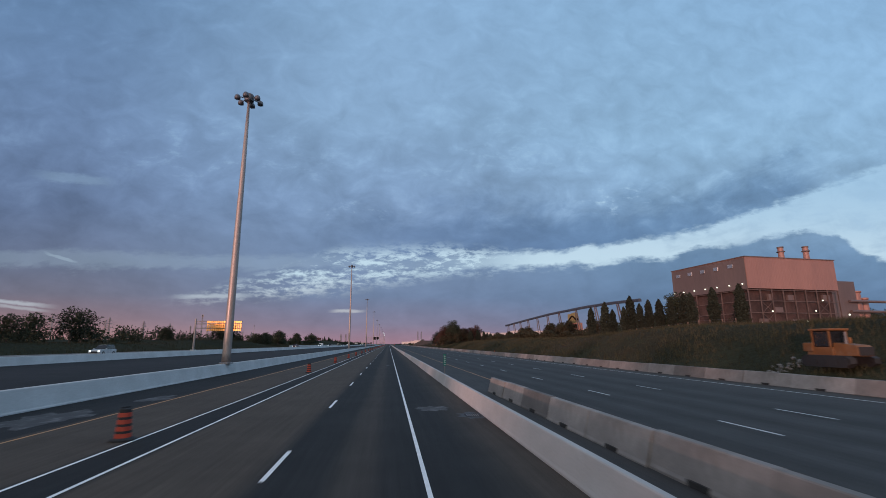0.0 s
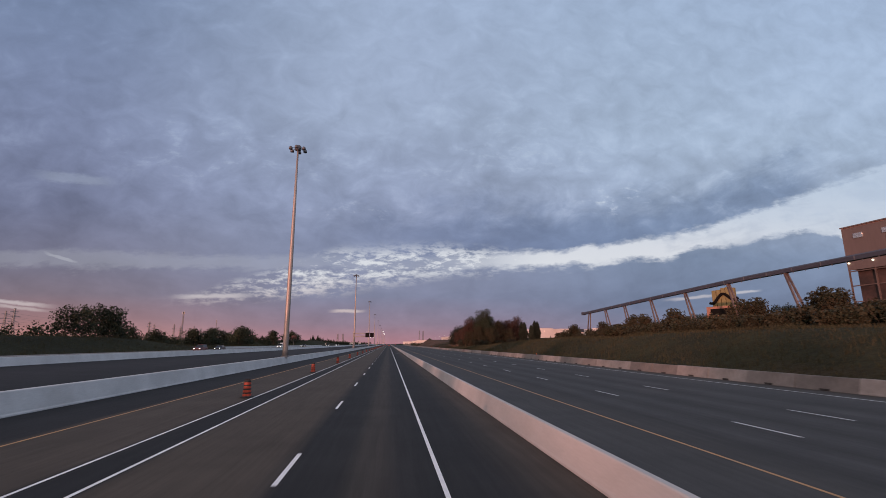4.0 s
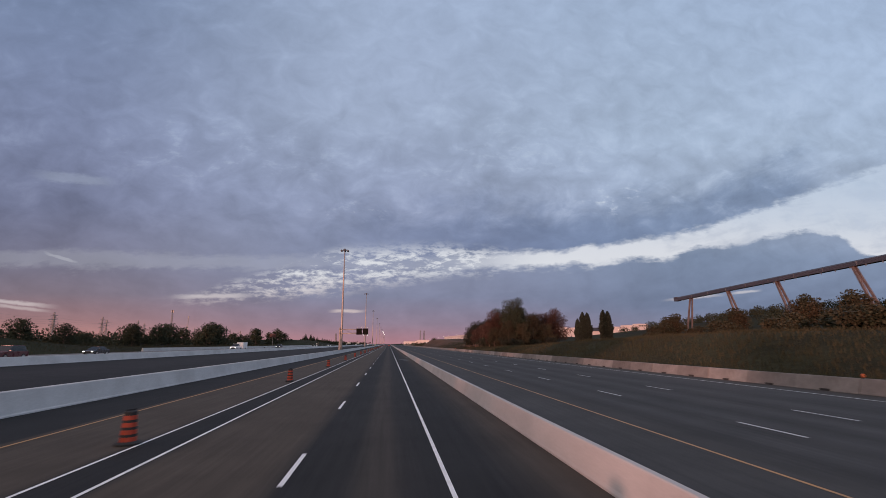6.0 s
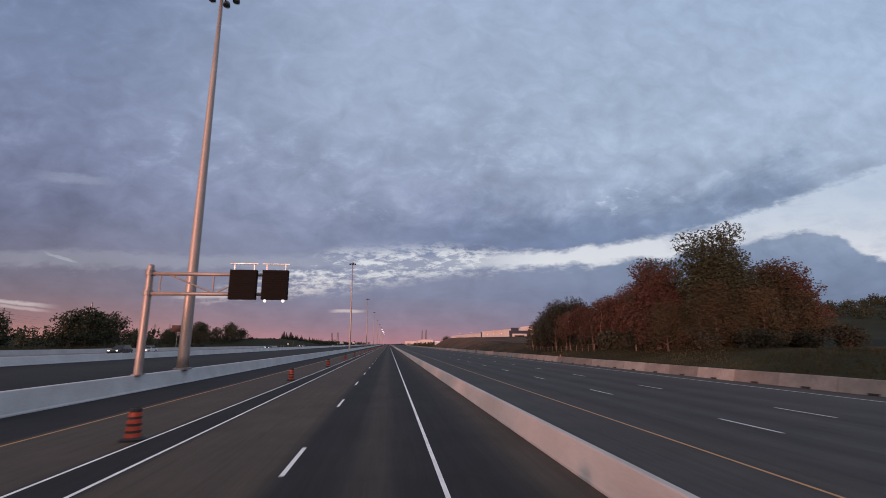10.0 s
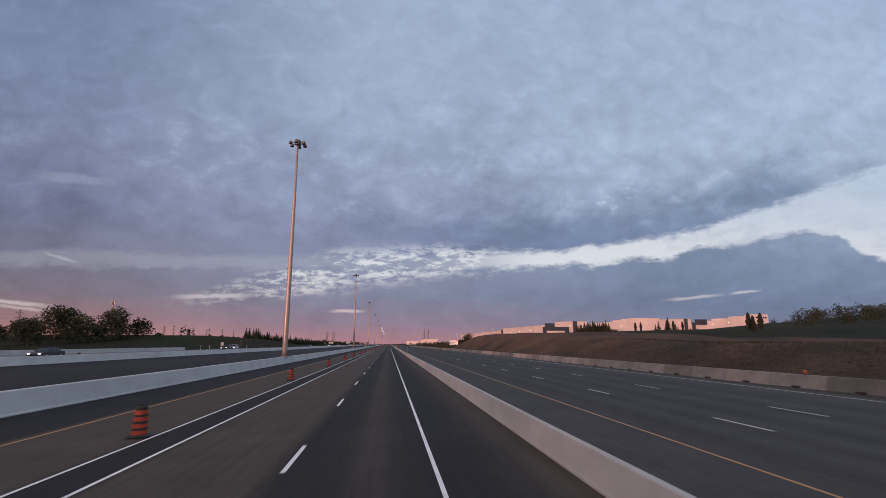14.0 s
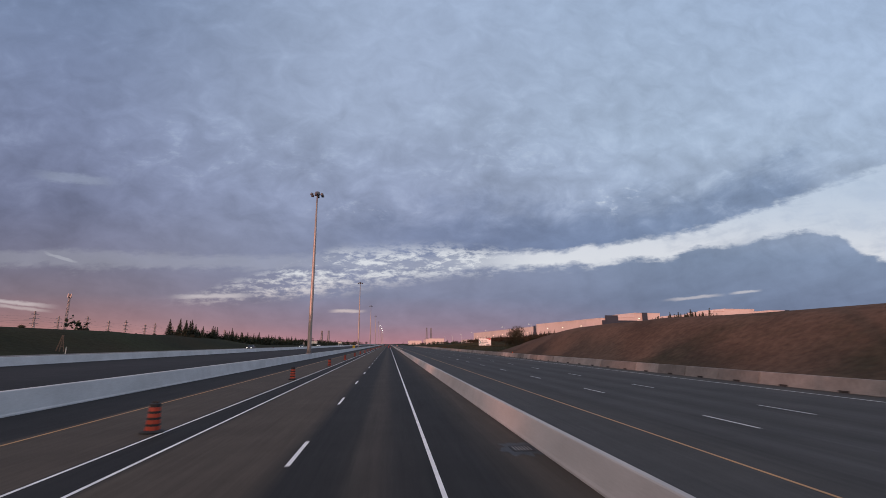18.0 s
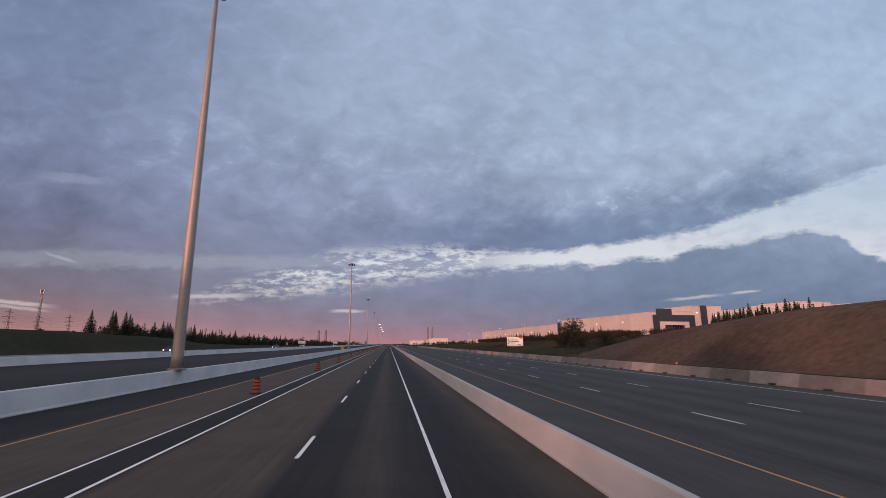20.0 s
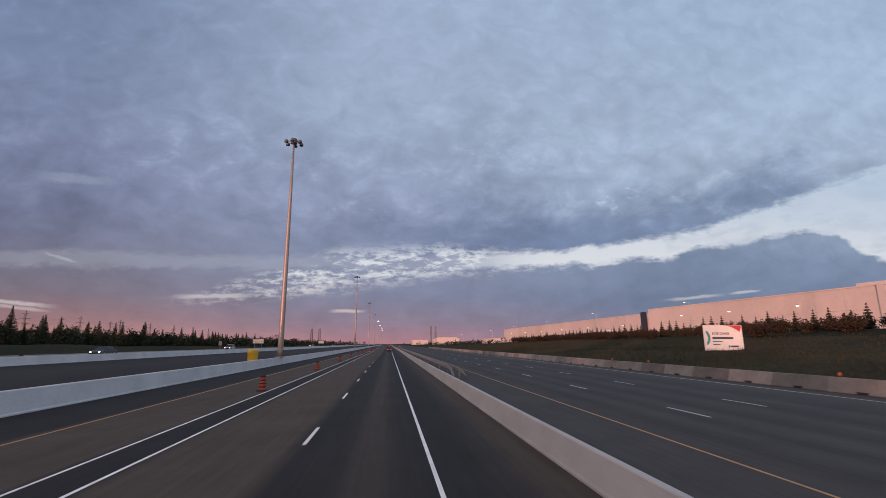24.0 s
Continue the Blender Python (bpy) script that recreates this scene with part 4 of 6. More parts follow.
for x, y, s, g in ((43.6, 372, 1.08, orange), (71.0, 375, 1.06, orange), (66.5, 371, 0.95, orange), (60.5, 369, 0.92, orange), (67.0, 381, 0.95, orange), (46.0, 384, 0.86, orange),
                   (57.0, 363, 0.72, turning), (63.0, 365, 0.70, turning), (46.5, 362, 0.72, turning), (51.5, 359, 0.66, turning), (42.0, 367, 0.62, turning),
                   (57.5, 392, 0.95, turning), (60.0, 415, 1.0, turning), (66.0, 400, 1.1, turning), (52.5, 420, 0.85, turning), (56.0, 438, 0.85, turning), (61.0, 446, 0.85, turning), (63.0, 384, 1.0, turning),
                   (44.0, 390, 0.98, autumn_a), (47.5, 397, 1.0, autumn_a), (43.0, 402, 0.95, autumn_a), (46.5, 410, 0.95, autumn_a), (42.8, 417, 0.70, dim), (52.0, 405, 1.05, autumn_a), (49.0, 391, 1.05, autumn_a),
                   (54.0, 427, 1.0, dim), (43.0, 429, 0.72, dim), (41.5, 392, 0.9, autumn_b), (42.0, 408, 1.0, autumn_b),
                   (61.0, 434, 1.0, dim)):
    g.put(x, y, s * rnd.uniform(0.97, 1.03), rnd.uniform(0, 360))
for x, y, s in ((45.5, 432, 0.82), (50.0, 436, 0.92), (55.0, 441, 1.0), (47.5, 427, 1.05), (52.0, 431, 1.12), (59.0, 446, 0.95), (46.0, 421, 1.0), (50.5, 423, 1.1)):
    dim.put(x, y, s, rnd.uniform(0, 360))


def bare_tree(name, label, h, seed, group):
    """A leafless tree: a stem that forks again and again into fine twigs."""
    t = thing(name, pose(0, 0, 0), label, "tree", group)
    rr = random.Random(seed)
    bm = bmesh.new()

    def grow(p, d, length, r, depth):
        q = p + d * length
        tube(bm, p, q, r, r * 0.7, 6 if depth > 2 else 4, False)
        if depth:
            for _ in range(3 if depth > 1 else 4):
                side = Vector((rr.uniform(-1, 1), rr.uniform(-1, 1), rr.uniform(-0.1, 0.5)))
                grow(p.lerp(q, rr.uniform(0.55, 1.0)), (d + side * 0.62).normalized(), length * rr.uniform(0.55, 0.72), r * 0.55, depth - 1)

    grow(Vector((0, 0, -0.5)), Vector((0.04, 0, 1)), h * 0.42, 0.014 * h, 5)
    part("trunk", bm, M_BARK, t, "bare grey-brown trunk and twigs")
    return t


bare = Grove(bare_tree("tree", "leafless tree with bare twigs above the wood", 17.0, 12, "trees of the roadside wood"))
for x, y, s in ((49.5, 430, 1.05), (46.5, 424, 0.9), (54.0, 433, 1.1), (45.0, 416, 0.8), (52.0, 436, 0.85)):
    bare.put(x, y, s, rnd.uniform(0, 360))
for i in range(24):
    bush_wood.put(44 + rnd.uniform(-1.0, 16), 357 + i * 3.8, rnd.uniform(0.6, 1.2), rnd.uniform(0, 360))
for i in range(30):
    wood_bush = bush_wood.put(46 + rnd.uniform(-1.5, 16), 354 + i * 3.0, rnd.uniform(0.9, 1.5), rnd.uniform(0, 360))
for i in range(26):
    bush_wood.put(42.5 + rnd.uniform(0, 5), 372 + i * 2.5, rnd.uniform(1.1, 1.7), rnd.uniform(0, 360))
M_BARK_PALE = material("pale_bark", (0.17, 0.12, 0.09), 0.9, scale=3, vary=0.2, grain=14, stretch=(1, 1, 0.3))


def sapling(name, label, h, seed, group):
    """A thin bare-stemmed tree with a small sparse crown."""
    t = thing(name, pose(0, 0, 0), label, "tree", group)
    rs = np.random.RandomState(seed)
    bm = bmesh.new()
    p = Vector((0, 0, -0.5))
    for i in range(6):
        q = Vector((0.12 * i * rs.uniform(-1, 1), 0.12 * i * rs.uniform(-1, 1), h * (i + 1) / 6))
        tube(bm, p, q, 0.11 * (1 - i / 8), 0.11 * (1 - (i + 1) / 8), 7, False)
        if i > 1:
            for _ in range(3):
                a = rs.uniform(0, 6.28)
                tube(bm, q, q + Vector((math.cos(a) * 1.1, math.sin(a) * 1.1, 0.8)), 0.03, 0.008, 4, False)
        p = q
    part("trunk", bm, M_BARK_PALE, t, "pale thin trunk")
    n = 420
    z = rs.uniform(0.45, 1.05, n)
    a, r = rs.uniform(0, 6.28, n), rs.uniform(0.1, 1.0, n) ** 0.6 * 1.5 * np.sin(np.pi * np.clip(z - 0.3, 0.05, 0.95)) ** 0.5
    crown = new("crown", leaf_mesh("crown", np.stack([r * np.cos(a), r * np.sin(a), z * h], 1), rs.uniform(0.1, 0.22, n), seed, M_LEAF_RED))
    crown.parent = t
    return t


thin_tree = Grove(sapling("tree", "thin pale-trunked tree with few reddish leaves", 8.0, 26, "trees of the roadside wood"))
for x, y, s in ((41.8, 376, 0.95), (41.5, 388, 1.1), (41.2, 404, 1.0), (41.4, 433, 0.8)):
    thin_tree.put(x, y, s, rnd.uniform(0, 360))
# upright poplars on the bank
poplar = Grove(column_tree("poplar", "narrow upright dark green poplar on the bank", 8.4, 1.08, 31, M_POPLAR, 2400, "poplars on the bank"))
for x, y, s in ((57, 126.7, 0.88), (57, 118.0, 1.12), (57.4, 114.6, 0.86), (57, 104.8, 1.10), (58, 102.4, 0.84), (56.4, 106.8, 0.8), (57, 96.9, 0.84), (57.4, 93.5, 0.86), (57, 88.6, 0.80), (57.6, 85.2, 0.86), (57, 82.2, 0.82), (57, 76.0, 0.86), (57, 69.6, 0.82),
                (53.6, 306.5, 0.76), (52.9, 304.6, 0.98), (53.8, 303.6, 0.98), (57.2, 301.1, 1.04), (57.8, 299.6, 0.98),
                (72.4, 355.2, 1.15), (72.6, 351.6, 1.0), (74.0, 350.0, 1.05)):
    poplar.put(x, y, s, rnd.uniform(0, 360), high=rnd.uniform(0.97, 1.05))
# wider dark trees before the power station
dark_round = Grove(broadleaf("tree", "dense dark green tree below the power station", 9.0, 3.4, 41, M_LEAF, 2200, 0.18, group="dark trees by the power station"))
for x, y, s in ((61.5, 93, 0.40), (62, 97, 0.42), (63, 101, 0.42), (62, 76, 0.42)):
    dark_round.put(x, y, s, rnd.uniform(0, 360))

# bushes on the bank below the conveyor
bush_a = Grove(shrub("shrub", "leafy green and brown shrub on the grassy bank", 3.2, 2.6, 51, M_SHRUB, 1000, "shrubs on the bank"))
bush_b = Grove(shrub("shrub", "low brownish shrub among tall grass", 2.0, 1.9, 52, M_SHRUB, 600, "shrubs on the bank"))
small_tree = Grove(broadleaf("tree", "small bushy tree with yellowing leaves on the bank", 6.0, 2.5, 53, M_LEAF_MIX, 1500, 0.2, group="small trees on the bank"))
for i in range(46):
    y = 142 + i * 3.4 + rnd.uniform(-1, 1)
    x = 64 + rnd.uniform(-5, 8)
    (bush_a if rnd.random() < 0.6 else bush_b).put(x, y, rnd.uniform(0.85, 1.45), rnd.uniform(0, 360))
for i in range(30):
    y = 158 + i * 2.6 + rnd.uniform(-1, 1)
    bush_a.put(55 + rnd.uniform(-4, 4), y, rnd.uniform(0.8, 1.35), rnd.uniform(0, 360))
for x, y, s in ((70, 268, 0.95), (66, 283, 1.0), (71, 244, 1.1), (69, 227, 1.2), (72, 205, 1.15), (70, 186, 1.1), (66, 172, 1.0), (73, 160, 1.2), (70, 292, 1.0), (74, 256, 1.2), (76, 214, 1.3), (78, 196, 1.3)):
    small_tree.put(x, y, s, rnd.uniform(0, 360))

# trees along the left fields
left_a = Grove(broadleaf("tree", "dark round-crowned tree against the pink sky", 11.0, 5.2, 61, M_LEAF, 1000, 0.04, 0, 0.2, group="trees along the left field", leaf=0.30))
left_b = Grove(broadleaf("tree", "dark open-crowned tree with gaps in its leaves", 11.5, 4.8, 62, M_LEAF, 850, 0.10, 0.4, 0.6, group="trees along the left field", leaf=0.27))
left_c = Grove(broadleaf("tree", "low dark bushy tree at the field edge", 6.5, 5.0, 63, M_LEAF, 560, 0.0, 0, 0.2, group="trees along the left field", leaf=0.36))
spots = [(-92, 588, 0.85, left_a), (-95, 596, 0.9, left_b), (-91, 603, 0.62, left_c), (-98, 582, 0.9, left_a), (-92, 126, 0.7, left_a), (-91, 147, 0.95, left_b), (-92, 154, 0.95, left_b), (-96, 140, 0.8, left_a), (-98, 182, 0.4, left_c), (-100, 200, 0.5, left_c), (-98, 222, 0.6, left_a), (-102, 230, 0.55, left_a),
         (-110, 250, 0.9, left_c), (-92, 266, 0.85, left_b), (-92, 274, 0.9, left_b), (-94, 284, 1.0, left_b), (-93, 290, 1.05, left_a), (-96, 297, 0.8, left_a), (-105, 318, 0.75, left_c), (-108, 332, 0.8, left_a), (-104, 345, 0.75, left_a), (-106, 352, 0.7, left_c),
         (-112, 368, 0.9, left_c), (-106, 388, 0.95, left_a), (-100, 378, 0.9, left_a), (-108, 402, 0.9, left_c), (-100, 398, 0.95, left_b), (-104, 412, 1.0, left_a), (-105, 420, 1.05, left_a), (-107, 440, 0.95, left_a), (-106, 470, 1.2, left_a), (-108, 482, 1.4, left_a), (-110, 492, 1.3, left_a), (-110, 504, 1.25, left_b), (-115, 484, 0.9, left_c),
         (-118, 500, 0.9, left_a), (-104, 540, 0.75, left_b), (-110, 548, 0.75, left_b), (-108, 556, 0.9, left_c), (-106, 572, 0.8, left_a), (-112, 592, 1.1, left_a), (-112, 598, 1.0, left_a), (-125, 585, 0.8, left_c), (-130, 520, 1.0, left_a), (-135, 610, 1.0, left_c), (-120, 628, 0.9, left_c)]
for x, y, s, g in spots:
    g.put(x, y, s, rnd.uniform(0, 360))
# Unseen trees behind the start, added to keep low sun off the road
for i in range(34):
    g = (left_a, left_c, left_b, left_a)[i % 4]
    g.put(-96 + rnd.uniform(-12, 6), 118 - i * 13 + rnd.uniform(-4, 4), rnd.uniform(0.55, 0.95), rnd.uniform(0, 360))
# Row at x -122 is added to block low sun; the -150 row helps
back_row = []
for x, y in [(-122 + rnd.uniform(-5, 5), -260 + i * 7 + rnd.uniform(-3.5, 3.5)) for i in range(118)] + [(-92 - rnd.uniform(0, 22), 850 + i * 9) for i in range(54)] + \
        [(-150 + rnd.uniform(-35, 20), 130 + i * 11 + rnd.uniform(-5, 5)) for i in range(48)]:
    h = rnd.uniform(5.5, 8.5)
    back_row += [(x + rnd.uniform(-3, 3), y + rnd.uniform(-3, 3), land_z(x, y) - 0.8 + rnd.uniform(-0.3, 0.4) * h * k, h * (1 - 0.25 * k), 46) for k in range(3)]

for i in range(16):
    bush_b.put(-84 - rnd.uniform(0, 12), 445 + i * 22 + rnd.uniform(-7, 7), rnd.uniform(0.35, 0.8), rnd.uniform(0, 360), label="low dark bush on the grassy berm", group="bushes on the left berm")
# spruces beyond the left berm and before the warehouse
spruce = Grove(conifer("spruce", "dark pointed spruce standing in a row", 9.0, 2.9, 71, M_NEEDLE, "spruces on the left"))
young = Grove(conifer("young_spruce", "small dark young spruce planted in a row", 3.6, 1.15, 72, M_NEEDLE, "young spruces before the warehouse", 9))
for i in range(96):
    y = 770 + i * 4.0 + rnd.uniform(-2.2, 2.2)
    x = -104 - 0.05 * (y - 800) + rnd.uniform(-7, 9)
    spruce.put(x, y, rnd.uniform(0.6, 1.2), rnd.uniform(0, 360))
for i in range(78):
    y = 790 + i * 6.2 + rnd.uniform(-2, 2)
    left_c.put(-96 - rnd.uniform(0, 18), y, rnd.uniform(0.65, 1.0), rnd.uniform(0, 360))
for i in range(62):
    young.put(94 + rnd.uniform(-0.8, 0.8), 794 + i * 4.2 + rnd.uniform(-0.6, 0.6), rnd.uniform(1.0, 1.5), rnd.uniform(0, 360))
for i in range(100):
    f = i / 99
    spruce.put(160 + 12 * f + rnd.uniform(-6, 9), 760 + 68 * f + rnd.uniform(-3, 3), rnd.uniform(1.1, 1.5), rnd.uniform(0, 360), high=rnd.uniform(0.95, 1.15), group="spruces by the mound")
for x, y, s in ((141, 655, 0.75), (144, 657, 0.95), (147, 655, 0.85), (150, 658, 1.2), (153, 656, 0.8), (157, 660, 0.7), (165, 668, 0.6), (172, 672, 0.55), (228, 768, 0.6), (236, 772, 0.5), (246, 780, 0.65), (255, 784, 0.5)):
    spruce.put(x, y, s, rnd.uniform(0, 360), label="dark dense conifer standing in the field", group="conifers in the field")
M_HEDGE = leaf_material("hedge_leaves", (0.046, 0.029, 0.020), (0.026, 0.027, 0.016), 0.7, 0.7, 1.3)
bush_c = Grove(shrub("shrub", "brown and green shrub in the thicket before the warehouse", 2.6, 2.8, 54, M_HEDGE, 800, "thicket before the warehouse"))
for i in range(118):
    y = 694 + i * 2.8 + rnd.uniform(-2, 2)
    bush_c.put(86 + rnd.uniform(-6, 11), y, rnd.uniform(0.75, 0.9) if y < 768 else rnd.uniform(0.95, 1.3), rnd.uniform(0, 360))
round_tree = Grove(broadleaf("tree", "round bushy tree with yellow-green leaves in the meadow", 8.0, 4.5, 81, M_LEAF_MIX, 3800, 0.0, 0, 0.2, leaf=0.17, group="trees in the meadow"))
round_tree.put(51.5, 727, 1.0, 0)
round_tree.put(55, 712, 0.55, 90)
round_tree.put(58.5, 704, 0.45, 200)
for x, y, s in ((98, 536, 0.5), (100, 540, 0.58), (108, 545, 0.56), (112, 550, 0.5), (105, 583, 0.42), (107, 590, 0.48), (104, 576, 0.36), (104, 604, 0.42), (106, 612, 0.46)):
    poplar.put(x, y, s, rnd.uniform(0, 360), label="narrow dark poplar in the field before the warehouse", group="poplars in the field")
for i in range(10):
    bush_c.put(98 + rnd.uniform(-5, 5), 615 + i * 6, rnd.uniform(0.45, 0.75), rnd.uniform(0, 360))


# ---------- far woods ----------
def far_wood(name, label, spots, seed, mat, size):
    rs = np.random.RandomState(seed)
    cs, ss = [], []
    for x, y, z, h, n in spots:
        d = rs.normal(0, 1, (n, 3))
        d /= np.linalg.norm(d, axis=1)[:, None]
        cs.append(np.array([x, y, z + h * 0.5]) + d * rs.uniform(0.4, 1.0, (n, 1)) * np.array([h * 0.5, h * 0.5, h * 0.5]))
        ss.append(rs.uniform(0.7, 1.3, n) * size * h)
    ob = new(name, leaf_mesh(name, np.concatenate(cs), np.concatenate(ss), seed, mat, 2))
    return tagged(ob, label, "woodland", kind="stuff")


def scatter(n, xa, xb, ya, yb, h0, h1, k):
    out = []
    for _ in range(n):
        x, y = rnd.uniform(xa, xb), rnd.uniform(ya, yb)
        out.append((x, y, land_z(x, y) - 0.5, rnd.uniform(h0, h1), k))
    return out


far_wood("far_trees", "dark band of distant trees along the horizon",
         scatter(260, -900, -130, 650, 1900, 6, 11, 26) + scatter(260, -1400, -70, 1300, 2600, 7, 13, 22) + scatter(120, -100, -64, 960, 1700, 3.5, 7, 24) + scatter(90, -420, -160, 200, 700, 6, 10, 24), 91, M_LEAF, 0.14)
far_wood("tree_belt", "dark belt of trees behind the left field, mostly added to block low sun", back_row, 95, M_LEAF, 0.085)
far_wood("hill_wood", "dark wood covering the far hillside",
         [s for s in scatter(520, 330, 640, 420, 1150, 7, 12, 150) if s[1] > 905 or s[0] > 0.95 * (s[1] - 420)] + scatter(190, 250, 420, 330, 700, 6, 10, 150), 92, M_LEAF, 0.06)
far_wood("far_scrub", "dark scrub and trees beyond the warehouses",
         scatter(150, 50, 110, 1000, 1800, 2.5, 5, 24) + scatter(160, 60, 900, 1900, 3000, 6, 11, 18), 93, M_LEAF, 0.14)
# ---------- power station on the bank ----------
M_CLAD = material("ribbed_cladding", (0.285, 0.165, 0.140), 0.55, 0.1, scale=0.08, vary=0.08, grain=0.9, grain_amt=0.08, stretch=(1, 1, 0.2))
M_CLAD_D = material("dark_cladding", (0.125, 0.098, 0.094), 0.6, 0.1, scale=0.08, vary=0.1, grain=0.9, grain_amt=0.08, stretch=(1, 1, 0.2))
M_RUST = material("painted_steel_frame", (0.12, 0.085, 0.075), 0.6, 0.2, scale=0.5)
# brown of the lower walls, darkened for the shade under the raised hall
M_BASE = material("shaded_lower_walls", (0.045, 0.027, 0.024), 0.8, scale=0.12, vary=0.45, grain=0.8, grain_amt=0.3)
M_BULB = lamp_material("lit_lamp", (1.0, 0.84, 0.62), 2.5)


def lamp_dot(parent, p, r=0.3, name="lamp"):
    bm = bmesh.new()
    bmesh.ops.create_icosphere(bm, subdivisions=1, radius=r, matrix=Matrix.Translation(p))
    return part(name, bm, M_BULB, parent, "small lit lamp")


def power_station():
    g = thing("power_station", pose(196, 233, 9, 0, 0, 6.5), "large brown metal-clad power station hall raised on a steel frame", "power station")
    W, D, Z0, Z1 = 63.0, 58.0, 23.5, 41.0
    bm = bmesh.new()
    box(bm, 0, W, 0.0, D, Z0, Z1)
    hall = part("hall", bm, M_CLAD, g)
    bm = bmesh.new()
    box(bm, -0.25, -0.02, 0.4, D, Z0 - 0.3, Z1 - 0.3)
    part("side_cladding", bm, M_CLAD_D, hall, "grey side cladding")
    bm = bmesh.new()
    for i in range(60):
        box(bm, i * W / 60 + 0.1, i * W / 60 + 0.28, -0.03, 0.0, Z0 + 0.2, Z1 - 0.4)
    part("cladding_ribs", bm, M_CLAD, hall)
    bm = bmesh.new()
    box(bm, -0.6, W + 0.4, -0.4, D + 0.3, Z1, Z1 + 0.5)
    part("roof_edge", bm, M_CLAD_D, hall)
    for i in range(5):
        y = 8 + i * 10.5
        bm = bmesh.new()
        box(bm, -0.6, -0.25, y, y + 3.6, Z1 - 5.0, Z1 - 3.0, 0.05)
        for k in range(4):
            box(bm, -0.72, -0.6, y + 0.1, y + 3.5, Z1 - 4.9 + k * 0.5, Z1 - 4.65 + k * 0.5)
        part("louvre", bm, M_ALU, hall, "pale louvred vent")
    for i in range(7):
        lamp_dot(g, (-0.6, 3 + i * 9.0, Z0 + 2.6), 0.42)
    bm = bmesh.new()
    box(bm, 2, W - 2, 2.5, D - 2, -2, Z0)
    part("recessed_base", bm, M_BASE, g, "brown walls of the open lower storeys, their shade put into the colour")
    cols = [(i * W / 8, 0.5) for i in range(9)] + [(0.4, j * D / 6) for j in range(1, 7)]
    for x, y in cols:
        bm = bmesh.new()
        box(bm, x - 0.24, x + 0.24, y - 0.24, y + 0.24, -3, Z0)
        part("column", bm, M_RUST, g)
    for z in (3.5, 10, 16.5, 22.5):
        bm = bmesh.new()
        box(bm, 0, W, 0.3, 0.7, z, z + 0.4)
        box(bm, 0.1, 0.5, 0, D, z, z + 0.4)
        part("girder", bm, M_RUST, g)
    for i in (1, 6):
        for z in (3.5, 10):
            bm = bmesh.new()
            beam(bm, (i * W / 8, 0.5, z), ((i + 1) * W / 8, 0.5, z + 6.5), 0.2, 0.2)
            beam(bm, ((i + 1) * W / 8, 0.5, z), (i * W / 8, 0.5, z + 6.5), 0.2, 0.2)
            part("brace", bm, M_RUST, g)
    rr = random.Random(8)
    for i in range(12):
        bm = bmesh.new()
        x, z = rr.uniform(2, W - 8), rr.choice((0, 4.2, 10.7, 17.2))
        box(bm, x, x + rr.uniform(2, 6), 0.9, 2.4, z, z + rr.uniform(1.5, 4), 0.1)
        part("machinery", bm, M_CLAD_D, g)
    for x, z in ((6, 4.5), (14, 11), (30, 5), (37, 5.6), (44, 11.5), (55, 4), (50, 17.5)):
        lamp_dot(g, (x, -0.2, z), 0.4)
    bm = bmesh.new()
    box(bm, W + 0.5, W + 21, 6, 40, -2, Z0 + 6.5)
    annex = part("annex", bm, M_CLAD_D, g, "lower brown side building")
    bm = bmesh.new()
    box(bm, W + 5, W + 9, 5.6, 6, 2, 8, 0.05)
    part("door", bm, M_CLAD_D, annex)
    for x, r, h in ((W + 24, 2.5, 26), (W + 31, 3.0, 24), (W + 38, 2.0, 20)):
        bm = bmesh.new()
        turned(bm, [(r, -2), (r, h), (r * 1.2, h + 0.4), (r * 1.2, h + 1.2), (r * 0.9, h + 1.4)], 16, (x, 14))
        part("tank", bm, M_CLAD, g, "upright brown tank")
    for z in (12, 18):
        bm = bmesh.new()
        tube(bm, (W + 14, 5.0, z), (W + 44, 5.0, z), 0.8, seg=12)
        part("pipe", bm, M_CLAD_D, g)
    for x, z in ((W + 11, 10), (W + 12, 4), (W + 30, 6)):
        lamp_dot(g, (x, 4.2, z), 0.55)
    return g


power_station()


def chimney(x, y, top):
    z0 = land_z(x, y) - 1
    g = thing("chimney", pose(x, y, z0), "tall brown steel chimney rising behind the power station hall", "chimney", "chimneys of the power station")
    h = top - z0
    bm = bmesh.new()
    turned(bm, [(3.0, 0), (2.5, 30), (2.35, h - 5.2), (2.35, h - 0.5)], 20)
    part("shaft", bm, M_CLAD, g)
    bm = bmesh.new()
    turned(bm, [(2.4, h - 5.2), (3.3, h - 4.8), (3.3, h - 4.2), (2.4, h - 3.9)], 20)
    part("platform", bm, M_CLAD_D, g, "round service platform")
    bm = bmesh.new()
    turned(bm, [(2.38, h - 1.2), (2.7, h - 1.0), (2.7, h), (2.1, h), (2.1, h - 1.5)], 20)
    part("rim", bm, M_CLAD_D, g)
    return g


chimney(351, 374, 88.0)
chimney(375, 373, 88.8)
